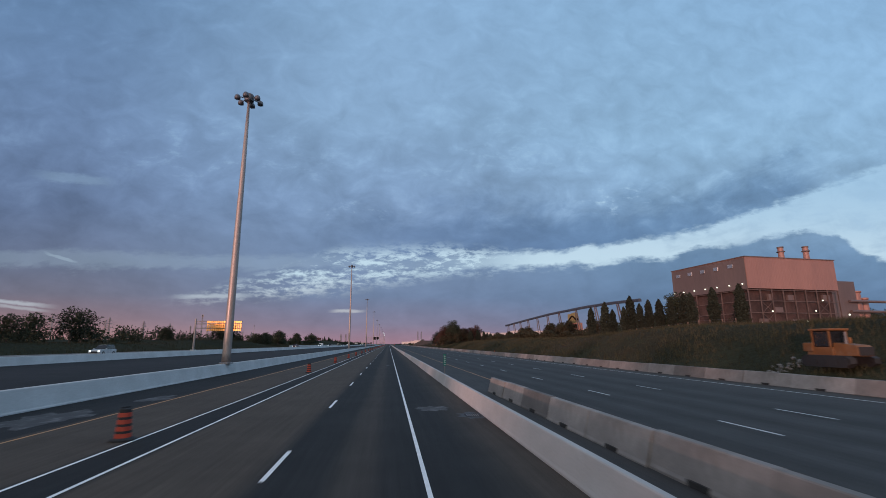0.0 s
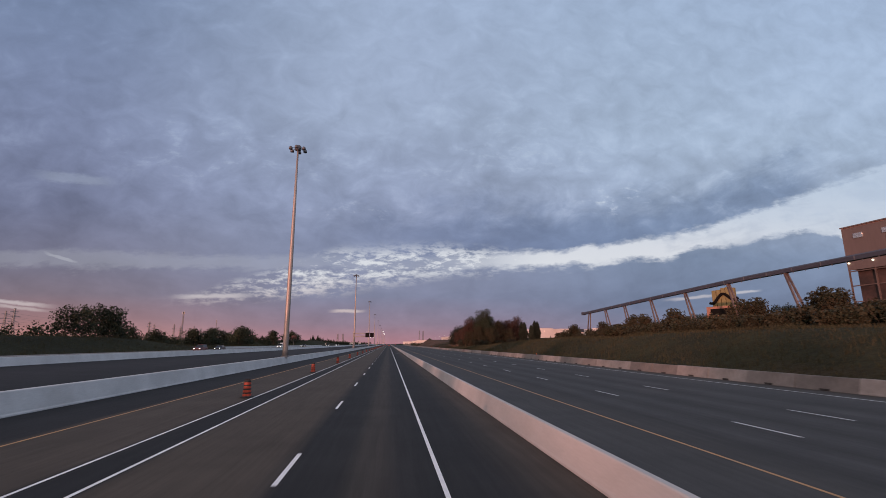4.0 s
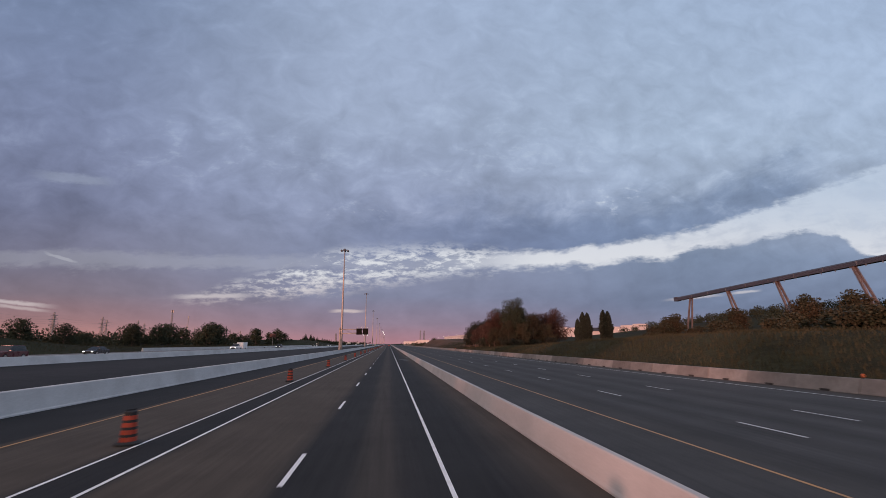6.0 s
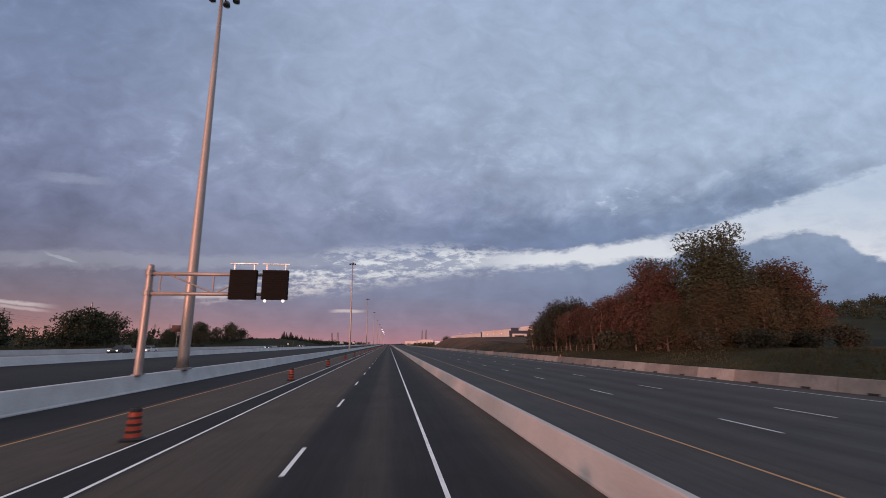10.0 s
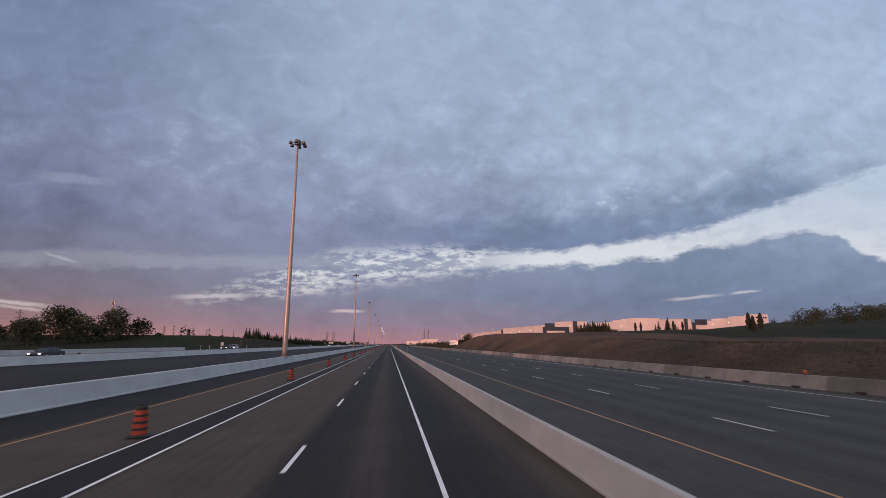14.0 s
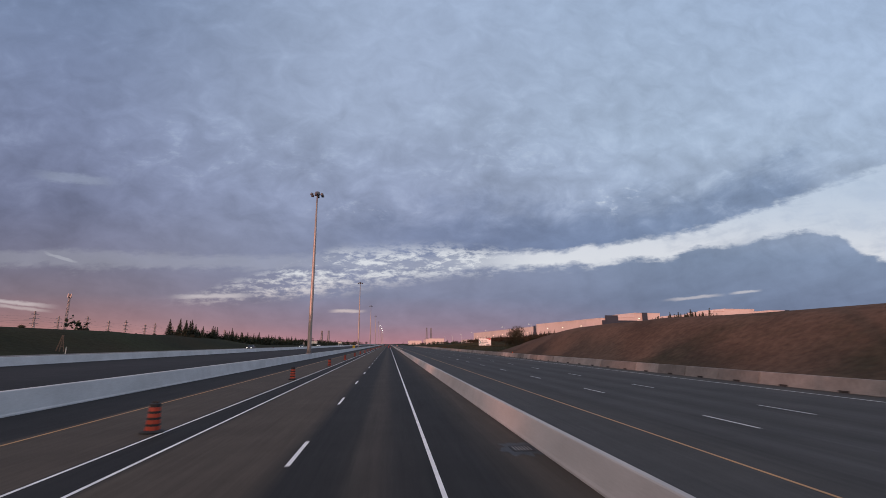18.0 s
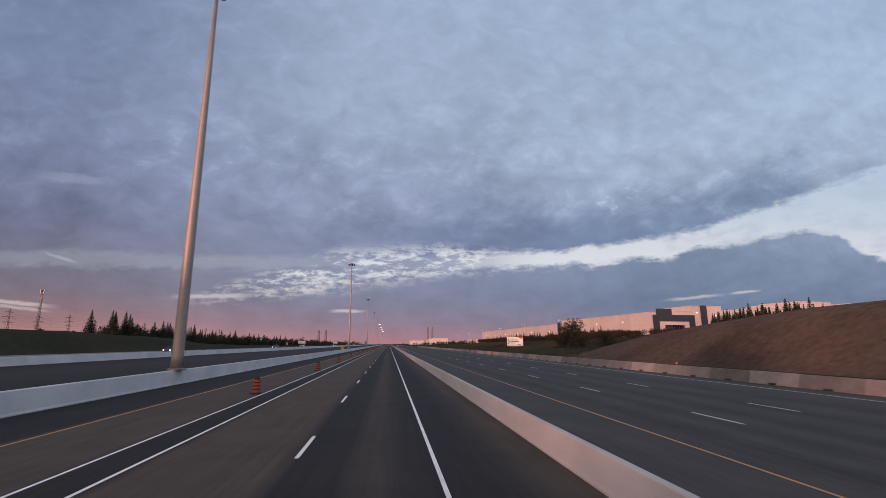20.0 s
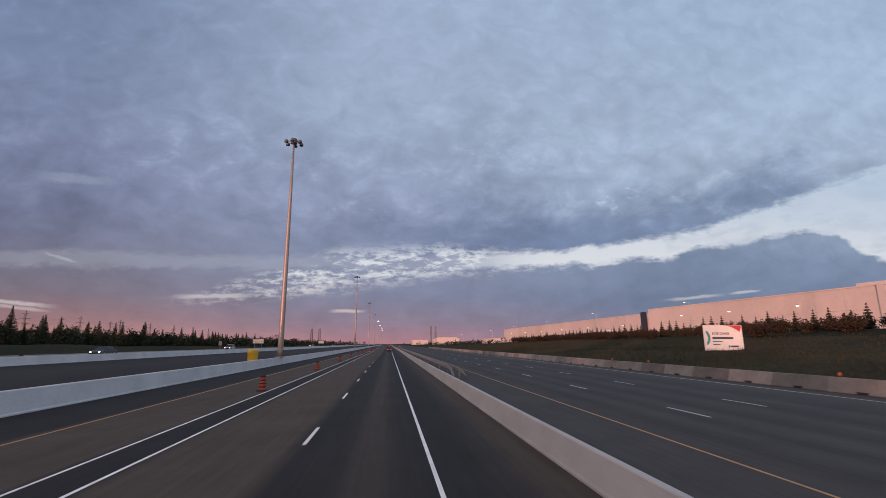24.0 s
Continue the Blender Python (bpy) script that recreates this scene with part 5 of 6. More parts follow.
# field fence before it
M_WOODF = material("weathered_timber", (0.15, 0.105, 0.08), 0.9, scale=3)
fence = thing("field_fence", pose(0, 0, 0), "weathered wooden post and wire fence along the bank", "fence")
bm = bmesh.new()
tube(bm, (0, 0, -0.4), (0, 0, 1.35), 0.08, 0.07, 7)
fence_me = bpy.data.meshes.new("post")
bm.to_mesh(fence_me)
bm.free()
fence_me.materials.append(M_WOODF)
for i in range(12):
    y = 68 + 3.0 * i
    share("post", fence_me, fence, pose(54.5, y, land_z(54.5, y)))
for k in (0.45, 0.85, 1.25):
    bm = bmesh.new()
    for i in range(11):
        y = 68 + 3.0 * i
        tube(bm, (54.5, y, land_z(54.5, y) + k), (54.5, y + 3, land_z(54.5, y + 3) + k), 0.008, seg=4)
    part("wire", bm, M_STEEL_D, fence)

wood_fence = thing("wood_fence", pose(0, 0, 0), "pale wooden post and wire fence before the wood", "fence")
for i in range(16):
    y = 387 + 3.0 * i
    share("post", fence_me, wood_fence, pose(39.4, y, land_z(39.4, y) - 0.05, 0, 0, 40 * i) @ Matrix.Diagonal((0.7, 0.7, 1, 1)))
for k in (0.5, 0.85, 1.2):
    bm = bmesh.new()
    for i in range(15):
        y = 387 + 3.0 * i
        tube(bm, (39.4, y, land_z(39.4, y) + k), (39.4, y + 3, land_z(39.4, y + 3) + k), 0.006, seg=4)
    part("wire", bm, M_STEEL_D, wood_fence)


# ---------- long conveyor gallery on slanting legs ----------
M_TUBE = material("conveyor_cladding", (0.055, 0.06, 0.08), 0.55, 0.2, scale=0.6, vary=0.12, stretch=(1, 0.2, 1))
M_LEG = material("conveyor_leg", (0.13, 0.105, 0.10), 0.6, 0.2, scale=0.6)


def conveyor():
    g = thing("conveyor_gallery", pose(75, 0, 0), "long dark enclosed conveyor gallery on slanting steel legs", "conveyor")

    def zc(y):
        return float(np.interp(y, (132, 150, 172, 213, 250, 294), (15.6, 16.2, 16.5, 16.3, 15.4, 14.2)))
    bm = bmesh.new()
    prof = [(-0.55, -0.38), (-0.55, 0.3), (-0.3, 0.52), (0.3, 0.52), (0.55, 0.3), (0.55, -0.38)]
    ys = list(range(132, 295, 6))
    extrude_y(bm, prof, ys, lambda y: (0, zc(y)))
    tube_part = part("gallery", bm, M_TUBE, g)
    bm = bmesh.new()
    for y in ys[1:-1]:
        box(bm, -0.58, -0.55, y - 0.06, y + 0.06, zc(y) - 0.38, zc(y) + 0.3)
    part("joint_rib", bm, M_STEEL_D, tube_part)
    bm = bmesh.new()
    box(bm, -0.6, 0.6, 294.0, 295.4, zc(294) - 0.5, zc(294) + 0.6, 0.08)
    part("head_box", bm, M_TUBE, g)
    for y in np.arange(138, 292, 2.6):
        bm = bmesh.new()
        beam(bm, (-0.5, y, zc(y) - 0.37), (-0.5, y, zc(y) - 0.75), 0.08, 0.08)
        part("hanger", bm, M_STEEL_D, g)
    for y in (146, 163, 181, 200, 215.5, 231, 247, 262.5, 276, 289):
        foot = land_z(75, y)
        for dx in (-0.55, 0.55):
            bm = bmesh.new()
            beam(bm, (dx * 0.5, y, zc(y) - 0.36), (dx * 1.3, y + (2.5 if y > 280 else -4.0), foot - 0.5), 0.3, 0.34)
            part("leg", bm, M_LEG, g)
        bm = bmesh.new()
        beam(bm, (-0.55, y + (1.25 if y > 280 else -2.0), (zc(y) + foot) / 2 - 0.3), (0.55, y + (1.25 if y > 280 else -2.0), (zc(y) + foot) / 2 - 0.3), 0.16, 0.16)
        part("cross_bar", bm, M_LEG, g)
    return g


conveyor()

# ---------- entrance monument: yellow slabs and a dark wave on a brick plinth ----------
M_YSLAB = material("yellow_painted_slab", (0.19, 0.16, 0.07), 0.7, scale=0.8, vary=0.12)
M_BRICK = material("reddish_brickwork", (0.30, 0.15, 0.11), 0.9, scale=1.5, vary=0.15, grain=8)
mon = thing("entrance_monument", pose(103, 253, land_z(103, 253) - 0.3, 0, 0, 25), "entrance monument of yellow slabs with a dark wave on brick", "monument")
bm = bmesh.new()
box(bm, -0.9, 0.9, -5.6, 5.6, 0, 7.6, 0.06)
part("plinth", bm, M_BRICK, mon)
bm = bmesh.new()
box(bm, -1.05, -0.9, -4.3, 4.3, 4.9, 6.9, 0.03)
part("name_panel", bm, M_PANEL, mon, "dark panel on the plinth")
for i in range(5):
    bm = bmesh.new()
    y = -5.0 + i * 2.0
    box(bm, -0.5, 0.5, y * 0.7 + 0.3, y * 0.7 + 1.55, 7.6, 13.0 + 0.4 * math.sin(i * 1.3), 0.08)
    part("slab", bm, M_YSLAB, mon)
bm = bmesh.new()
prev = None
for i in range(22):
    s = i / 21
    p = Vector((-0.75, -4.2 + 8.6 * s, 10.6 - 1.2 * math.sin(s * 8.0 + 0.6) - 0.9 * s))
    if prev:
        beam(bm, prev, p + (p - prev) * 0.15, 0.3, 0.8)
    prev = p
part("wave", bm, M_PANEL, mon, "dark wavy ribbon")


# ---------- warehouses ----------
M_WALL = material("precast_white_panels", (0.56, 0.50, 0.48), 0.8, scale=0.05, vary=0.06, grain=0.7, grain_amt=0.05, dirt=(0.42, 0.37, 0.35), dirt_amt=0.4)
M_JOINT = material("panel_joint_grey", (0.48, 0.44, 0.41), 0.85, scale=0.3)
M_NAVY = material("dark_blue_cladding", (0.035, 0.042, 0.06), 0.5, 0.1, scale=0.1, vary=0.15)
M_GLASS = material("dark_window", (0.012, 0.014, 0.018), 0.12, 0.0, scale=0.3, vary=0.2)
M_DOCK = material("dock_shadow_grey", (0.12, 0.11, 0.11), 0.7, scale=0.3)


def run_wall(x0, y0, x1, y1):
    """Pose of a wall frame: local y runs along the wall from the first point, local -x faces the road."""
    a = math.atan2(-(x1 - x0), y1 - y0)
    return Matrix.Translation((x0, y0, 0)) @ Matrix.Rotation(a, 4, "Z"), math.hypot(x1 - x0, y1 - y0)


def warehouse(x0, y0, x1, y1, base, blocks, label, panel=9.0, depth=60):
    m, length = run_wall(x0, y0, x1, y1)
    m = m @ Matrix.Translation((0, 0, base))
    g = thing("warehouse", m, label, "warehouse", "warehouses beyond the meadow")
    for a, b, h, out, *deep in blocks:
        back = deep[0] if deep else depth
        bm = bmesh.new()
        box(bm, -out, back, a, b, -1.5, h)
        wall = part("wall", bm, M_WALL, g)
        bm = bmesh.new()
        box(bm, -out - 0.15, back, a - 0.05, b + 0.05, h, h + 0.35)
        part("parapet", bm, M_WALL, wall)
        bm = bmesh.new()
        k = max(1, int((b - a) / panel))
        for i in range(1, k):
            y = a + (b - a) * i / k
            box(bm, -out - 0.03, -out, y - 0.04, y + 0.04, 0, h - 0.1)
        box(bm, -out - 0.06, -out, a, b, h * 0.62, h * 0.62 + 0.12)
        part("panel_joints", bm, M_JOINT, wall)
    return g


def on_wall(g, name, mat, y0, y1, z0, z1, out, label="", thick=0.4):
    bm = bmesh.new()
    box(bm, -out - thick, -out + 0.0, y0, y1, z0, z1, 0.03)
    return part(name, bm, mat, g, label)


def wall_lamp(g, y, z, out):
    bm = bmesh.new()
    box(bm, -out - 0.7, -out, y - 0.25, y + 0.25, z + 0.1, z + 0.35, 0.04)
    lamp = part("wall_lamp", bm, M_STEEL_D, g)
    bm = bmesh.new()
    box(bm, -out - 0.7, -out - 0.1, y - 0.3, y + 0.3, z - 0.25, z + 0.1, 0.08)
    part("bulb", bm, M_BULB, lamp, "lit lamp")


# far long hall
hall_a = warehouse(126.2, 937, 119, 1195, 1.5, [(0, 258, 15.6, 0)], "long pale precast-concrete warehouse lit pink by the low sun")
for y in range(20, 250, 42):
    wall_lamp(hall_a, y, 11.0, 0.0)
for i in range(19):
    on_wall(hall_a, "dock_door", M_DOCK, 12 + i * 12.5, 16 + i * 12.5, 0.8, 5.0, 0.0, "grey loading door", 0.15)
on_wall(hall_a, "corner_tower", M_NAVY, -3.2, 1.5, 0, 16.6, 0.3, "dark blue corner panel")
# nearer hall: its end front with the dark entrance faces the coming traffic, its long side runs along the road
FRONT = 178.0
hall_b = warehouse(313.5, 853.2, 137.0, 830, 0.0, [(FRONT - b, FRONT - a, h, out, deep) for a, b, h, out, deep in
                   ((0, 12, 18.8, 0, 2), (12, 25, 19.6, 0, 24), (25, 45, 22.4, 0, 24), (45, 50, 19.9, 0, 24), (50, 68, 20.6, 0, 24), (68, 88, 22.0, 0, 24), (88, 98, 24.7, 0.4, 24), (98, 124, 26.2, 0.4, 24),
                    (124, 138, 24.8, 0, 24), (138, 160, 25.7, 0, 24), (160, 178, 21.2, 0, 24))], "pale precast-concrete warehouse end with a dark blue entrance front", depth=24)


def on_front(name, mat, a, b, z0, z1, out, label="", thick=0.4):
    return on_wall(hall_b, name, mat, FRONT - b, FRONT - a, z0, z1, out, label, thick)


for y, z in ((28, 19.0), (40, 17.5), (60, 17.6), (81, 19.0), (109, 22.0), (145, 22.3)):
    wall_lamp(hall_b, FRONT - y, z, 0.5)
on_front("entrance_front", M_NAVY, 0.3, 26.0, 4, 17.6, 0.5, "dark blue entrance front", 0.8)
on_front("entrance_tower", M_NAVY, 2.6, 11.6, 4, 20.8, 0.5, "raised dark blue entrance tower", 1.0)
on_front("corner_tower", M_NAVY, 30.6, 34.4, 4, 22.9, 0.6, "dark blue panel", 0.5)
for a, b, z0, z1 in ((3.6, 6.0, 4, 12.2), (18.6, 21.0, 4, 12.2), (3.6, 21.0, 12.2, 14.0)):
    on_front("entrance_frame", M_WALL, a, b, z0, z1, 1.5, "pale portal round the glazing", 1.0)
on_front("glazing", M_GLASS, 6.0, 18.6, 4, 12.2, 1.3, "dark glazed entrance", 0.12)
for i in range(1, 8):
    on_front("mullion", M_STEEL_D, 6.0 + i * 1.57, 6.12 + i * 1.57, 4, 12.2, 1.42, "", 0.06)
on_front("corner_tower", M_NAVY, 151.6, 155.4, 12, 26.4, 0.5, "dark blue panel", 0.5)
on_front("corner_tower", M_NAVY, 160.5, 164, 12, 22.8, 0.5, "dark blue panel", 0.8)
on_front("corner_tower", M_NAVY, 164, 178, 20.6, 25.8, 0.5, "dark blue raised front", 0.8)
wing_b = warehouse(137.4, 832.4, 126.4, 933, 1.5, [(0, 101, 17.4, 0)], "long pale warehouse side wall along the road", depth=26)
for y in (24, 52, 78):
    wall_lamp(wing_b, y, 13.5, 0.0)
for i in range(6):
    on_wall(wing_b, "dock_door", M_DOCK, 40 + i * 9.4, 44 + i * 9.4, 0.8, 5.0, 0.0, "grey loading door", 0.15)
on_wall(wing_b, "window", M_GLASS, 12, 19, 3.5, 6.5, 0.0, "dark window band", 0.1)
hall_c = warehouse(405, 880, 322, 870, 0.0, [(0, 18, 32.5, 0.3), (18, 40, 30.2, 0), (40, 62, 27.8, 0), (62, 83.6, 25.2, 0)], "low pale warehouse end on the hillside", depth=12)
for y, z in ((30, 26), (52, 24), (72, 22)):
    wall_lamp(hall_c, y, z, 0.0)
for i in range(5):
    on_wall(hall_c, "window", M_GLASS, 2 + i * 3.0, 4.2 + i * 3.0, 28.6, 30.4, 0.3, "", 0.08)
# distant low halls down the road
for x, y, w, h in ((62, 1330, 60, 9), (80, 1480, 70, 12), (46, 1640, 50, 9), (120, 1260, 60, 8)):
    g = warehouse(x, y, x, y + w, 0.8, [(0, w, h, 0)], "small distant pale warehouse by the road", depth=30)
    wall_lamp(g, w * 0.4, h * 0.7, 0)
    on_wall(g, "dock_door", M_DOCK, 6, 12, 0.5, 4.5, 0.0, "", 0.2)

# parked trailers before the far hall
M_TRAILER = material("trailer_white", (0.72, 0.72, 0.72), 0.5, scale=0.5, vary=0.06)
for x, y in ((108, 936), (108, 948), (108, 961), (108, 1000)):
    t = thing("semi_trailer", pose(x, y, land_z(x, y) + 0.1), "white box semi-trailer parked before the warehouse", "trailer", "parked trailers")
    bm = bmesh.new()
    box(bm, -1.3, 1.3, 0, 11.5, 1.2, 4.1, 0.05)
    part("box", bm, M_TRAILER, t)
    bm = bmesh.new()
    box(bm, -0.5, 0.5, 0.2, 11.2, 0.95, 1.2)
    part("chassis", bm, M_BLACK, t)
    for yy in (1.6, 2.9):
        for xx in (-1.1, 1.1):
            bm = bmesh.new()
            tube(bm, (xx - 0.15, yy, 0.5), (xx + 0.15, yy, 0.5), 0.5, seg=16)
            part("wheel", bm, M_BLACK, t)


# ---------- lamp posts in the yard ----------
def yard_lamp(x, y, h=11.0):
    g = thing("yard_lamp", pose(x, y, land_z(x, y)), "pale steel lamp post with a lit lamp head in the yard", "street lamp", "yard lamps")
    bm = bmesh.new()
    turned(bm, [(0.14, 0), (0.08, h)], 8)
    part("pole", bm, M_SHEET, g)
    bm = bmesh.new()
    tube(bm, (0, 0, h), (-1.4, 0, h + 0.15), 0.06, seg=6)
    part("arm", bm, M_SHEET, g)
    bm = bmesh.new()
    box(bm, -2.1, -1.3, -0.22, 0.22, h + 0.02, h + 0.24, 0.04)
    part("lamp_head", bm, M_SHEET, g)
    bm = bmesh.new()
    box(bm, -2.0, -1.4, -0.18, 0.18, h - 0.05, h + 0.02)
    part("bulb", bm, M_BULB, g, "lit lamp")


for x, y in ((100, 862), (96, 925), (94, 985), (92, 1050), (90, 1120), (88, 1190), (86, 1260), (84, 1330)):
    yard_lamp(x, y)
# ---------- vehicles ----------
def paint(name, colour, rough=0.3):
    return material(name, colour, rough, 0.0, scale=1.5, vary=0.05, grain=60, grain_amt=0.03, bump=0.02)


M_CAR_GLASS = material("car_glass", (0.015, 0.017, 0.02), 0.08, scale=1)
M_HEAD = lamp_material("headlamp_lit", (1.0, 0.95, 0.86), 3.0)
M_TAIL = lamp_material("tail_lamp_lit", (1.0, 0.06, 0.03), 4.0)
M_RIM = material("wheel_rim", (0.4, 0.4, 0.4), 0.35, 0.8, scale=4)


def shell(bm, profile, w0, w1, z_mid):
    """A body from a side outline of (y, z) points; narrower above z_mid."""
    sides = []
    for s in (-1, 1):
        sides.append([bm.verts.new((s * (w0 if z <= z_mid else w1) / 2, y, z)) for y, z in profile])
    k = len(profile)
    for i in range(k):
        bm.faces.new((sides[0][i], sides[0][(i + 1) % k], sides[1][(i + 1) % k], sides[1][i]))
    bm.faces.new(sides[0][::-1])
    bm.faces.new(sides[1])
    bmesh.ops.recalc_face_normals(bm, faces=bm.faces)
    bmesh.ops.bevel(bm, geom=list(bm.edges), offset=0.07, segments=2, affect="EDGES", profile=0.6)
    return bm


def car(x, y, turn, colour, label, kind="suv", group="cars on the road", lights=True):
    """turn 0: nose towards +y."""
    c = thing("car", pose(x, y, road_z(x), 0, 0, turn), label, "pickup truck" if kind == "pickup" else "car", group)
    m = paint("paint_" + kind, colour)
    if kind == "suv":
        body = [(-2.25, 0.35), (-2.3, 0.8), (-2.2, 1.05), (0.9, 1.05), (2.1, 0.92), (2.3, 0.7), (2.25, 0.35)]
        cabin = [(-2.1, 1.0), (-1.85, 1.62), (-1.2, 1.72), (0.1, 1.70), (0.95, 1.02)]
        wb = (-1.4, 1.42)
    elif kind == "pickup":
        body = [(-2.8, 0.45), (-2.85, 1.1), (-0.9, 1.1), (-0.9, 1.15), (1.3, 1.2), (2.6, 1.12), (2.8, 0.85), (2.75, 0.45)]
        cabin = [(-0.95, 1.1), (-0.8, 1.80), (-0.3, 1.9), (0.7, 1.87), (1.5, 1.15)]
        wb = (-1.75, 1.85)
    else:
        body = [(-2.3, 0.32), (-2.35, 0.7), (-2.2, 0.95), (0.9, 0.92), (2.15, 0.78), (2.35, 0.6), (2.3, 0.32)]
        cabin = [(-1.75, 0.9), (-1.1, 1.36), (-0.4, 1.45), (0.2, 1.42), (1.15, 0.9)]
        wb = (-1.35, 1.45)
    b = part("body", shell(bmesh.new(), body, 1.86, 1.80, 0.6), m, c)
    part("cabin", shell(bmesh.new(), cabin, 1.70, 1.40, cabin[0][1] + 0.2), M_CAR_GLASS, c, "dark glazed cabin")
    bm = bmesh.new()
    top = max(z for _, z in cabin)
    ys = [p[0] for p in cabin if p[1] > top - 0.12]
    box(bm, -0.68, 0.68, min(ys), max(ys), top - 0.03, top + 0.03, 0.02)
    part("roof", bm, m, c)
    for yy in wb:
        for xx in (-0.84, 0.84):
            bm = bmesh.new()
            tube(bm, (xx - 0.12, yy, 0.36), (xx + 0.12, yy, 0.36), 0.36, seg=18)
            w = part("tyre", bm, M_BLACK, c)
            bm = bmesh.new()
            tube(bm, (xx - 0.13, yy, 0.36), (xx + 0.13, yy, 0.36), 0.22, seg=14)
            part("rim", bm, M_RIM, w)
    nose, tail = max(p[0] for p in body), min(p[0] for p in body)
    zl = 0.78 if kind != "sedan" else 0.62
    for xx in (-0.66, 0.66):
        bm = bmesh.new()
        box(bm, xx - 0.13, xx + 0.13, nose - 0.12, nose + 0.02, zl - 0.08, zl + 0.09, 0.03)
        part("headlamp", bm, M_HEAD if lights else M_SHEET, b, "lit headlamp" if lights else "")
        bm = bmesh.new()
        box(bm, xx - 0.16, xx + 0.16, tail - 0.02, tail + 0.1, zl, zl + 0.14, 0.03)
        part("tail_lamp", bm, M_TAIL, b, "lit red tail lamp")
    bm = bmesh.new()
    box(bm, -0.5, 0.5, nose - 0.06, nose + 0.025, 0.45, zl - 0.05, 0.02)
    part("grille", bm, M_BLACK, b)
    for xx in (-0.95, 0.95):
        bm = bmesh.new()
        box(bm, xx - 0.09, xx + 0.09, 0.7, 0.85, cabin[0][1] + 0.05, cabin[0][1] + 0.2, 0.03)
        part("mirror", bm, m, b)
    return c


car(-46.5, 84, 180, (0.40, 0.42, 0.44), "silver estate car with lit headlamps on the pale carriageway", "suv")
car(-46.5, 244, 180, (0.09, 0.025, 0.03), "dark red car with lit headlamps on the pale carriageway", "suv")
car(-50.0, 268, 180, (0.03, 0.03, 0.035), "black car with lit headlamps on the pale carriageway", "sedan")
car(-46.5, 331, 180, (0.72, 0.72, 0.72), "white pickup truck towing a box trailer", "pickup")
trailer = thing("box_trailer", pose(-46.5, 337.0, road_z(-46.5)), "small white box trailer behind a pickup truck", "trailer")
bm = bmesh.new()
box(bm, -1.0, 1.0, -2.0, 2.2, 0.5, 2.4, 0.05)
part("box", bm, M_TRAILER, trailer)
bm = bmesh.new()
beam(bm, (0, -2.0, 0.45), (0, -3.1, 0.45), 0.12, 0.1)
part("drawbar", bm, M_BLACK, trailer)
for xx in (-1.05, 1.05):
    bm = bmesh.new()
    tube(bm, (xx - 0.1, 0.2, 0.34), (xx + 0.1, 0.2, 0.34), 0.34, seg=16)
    part("wheel", bm, M_BLACK, trailer)
car(-46.5, 388, 180, (0.02, 0.02, 0.022), "black car with lit headlamps on the pale carriageway", "suv")
car(-50.0, 405, 180, (0.6, 0.6, 0.6), "pale car with lit headlamps on the pale carriageway", "sedan")
car(-46.5, 490, 180, (0.02, 0.024, 0.024), "dark car with lit headlamps on the pale carriageway", "sedan")
car(-46.5, 562, 180, (0.03, 0.03, 0.03), "dark car with lit headlamps on the pale carriageway", "suv")
car(-50.0, 580, 180, (0.5, 0.5, 0.5), "grey car with lit headlamps on the pale carriageway", "suv")
car(-46.5, 706, 180, (0.03, 0.03, 0.035), "dark car with lit headlamps on the pale carriageway", "sedan")
car(-46.5, 800, 180, (0.02, 0.05, 0.055), "dark green car with lit headlamps on the pale carriageway", "sedan")
car(-46.5, 862, 180, (0.3, 0.3, 0.3), "grey car with lit headlamps on the pale carriageway", "suv")
for i, (x, y) in enumerate(((-46, 1010), (-50, 1030), (-46, 1120), (-46, 1240), (-50, 1290))):
    car(x, y, 180, (0.1 + 0.1 * i, 0.12, 0.13), "far car with lit headlamps on the pale carriageway", "suv" if i % 2 else "sedan")
car(0.25, 905, 0, (0.025, 0.027, 0.03), "dark car ahead in the same lane with lit tail lamps", "sedan")
car(-4.3, 1230, 0, (0.1, 0.1, 0.1), "far car driving away with lit tail lamps", "suv")
car(11.0, 1180, 0, (0.2, 0.2, 0.2), "far car driving away with lit tail lamps", "suv")
car(15.3, 1215, 0, (0.05, 0.05, 0.05), "far car driving away with lit tail lamps", "sedan")
car(0.2, 1290, 0, (0.05, 0.05, 0.05), "far car driving away with lit tail lamps", "sedan")

# ---------- bulldozer behind the roadside barrier ----------
M_CAT = material("machine_yellow", (0.15, 0.062, 0.014), 0.65, scale=1.5, vary=0.15, dirt=(0.18, 0.12, 0.07), dirt_amt=0.5)


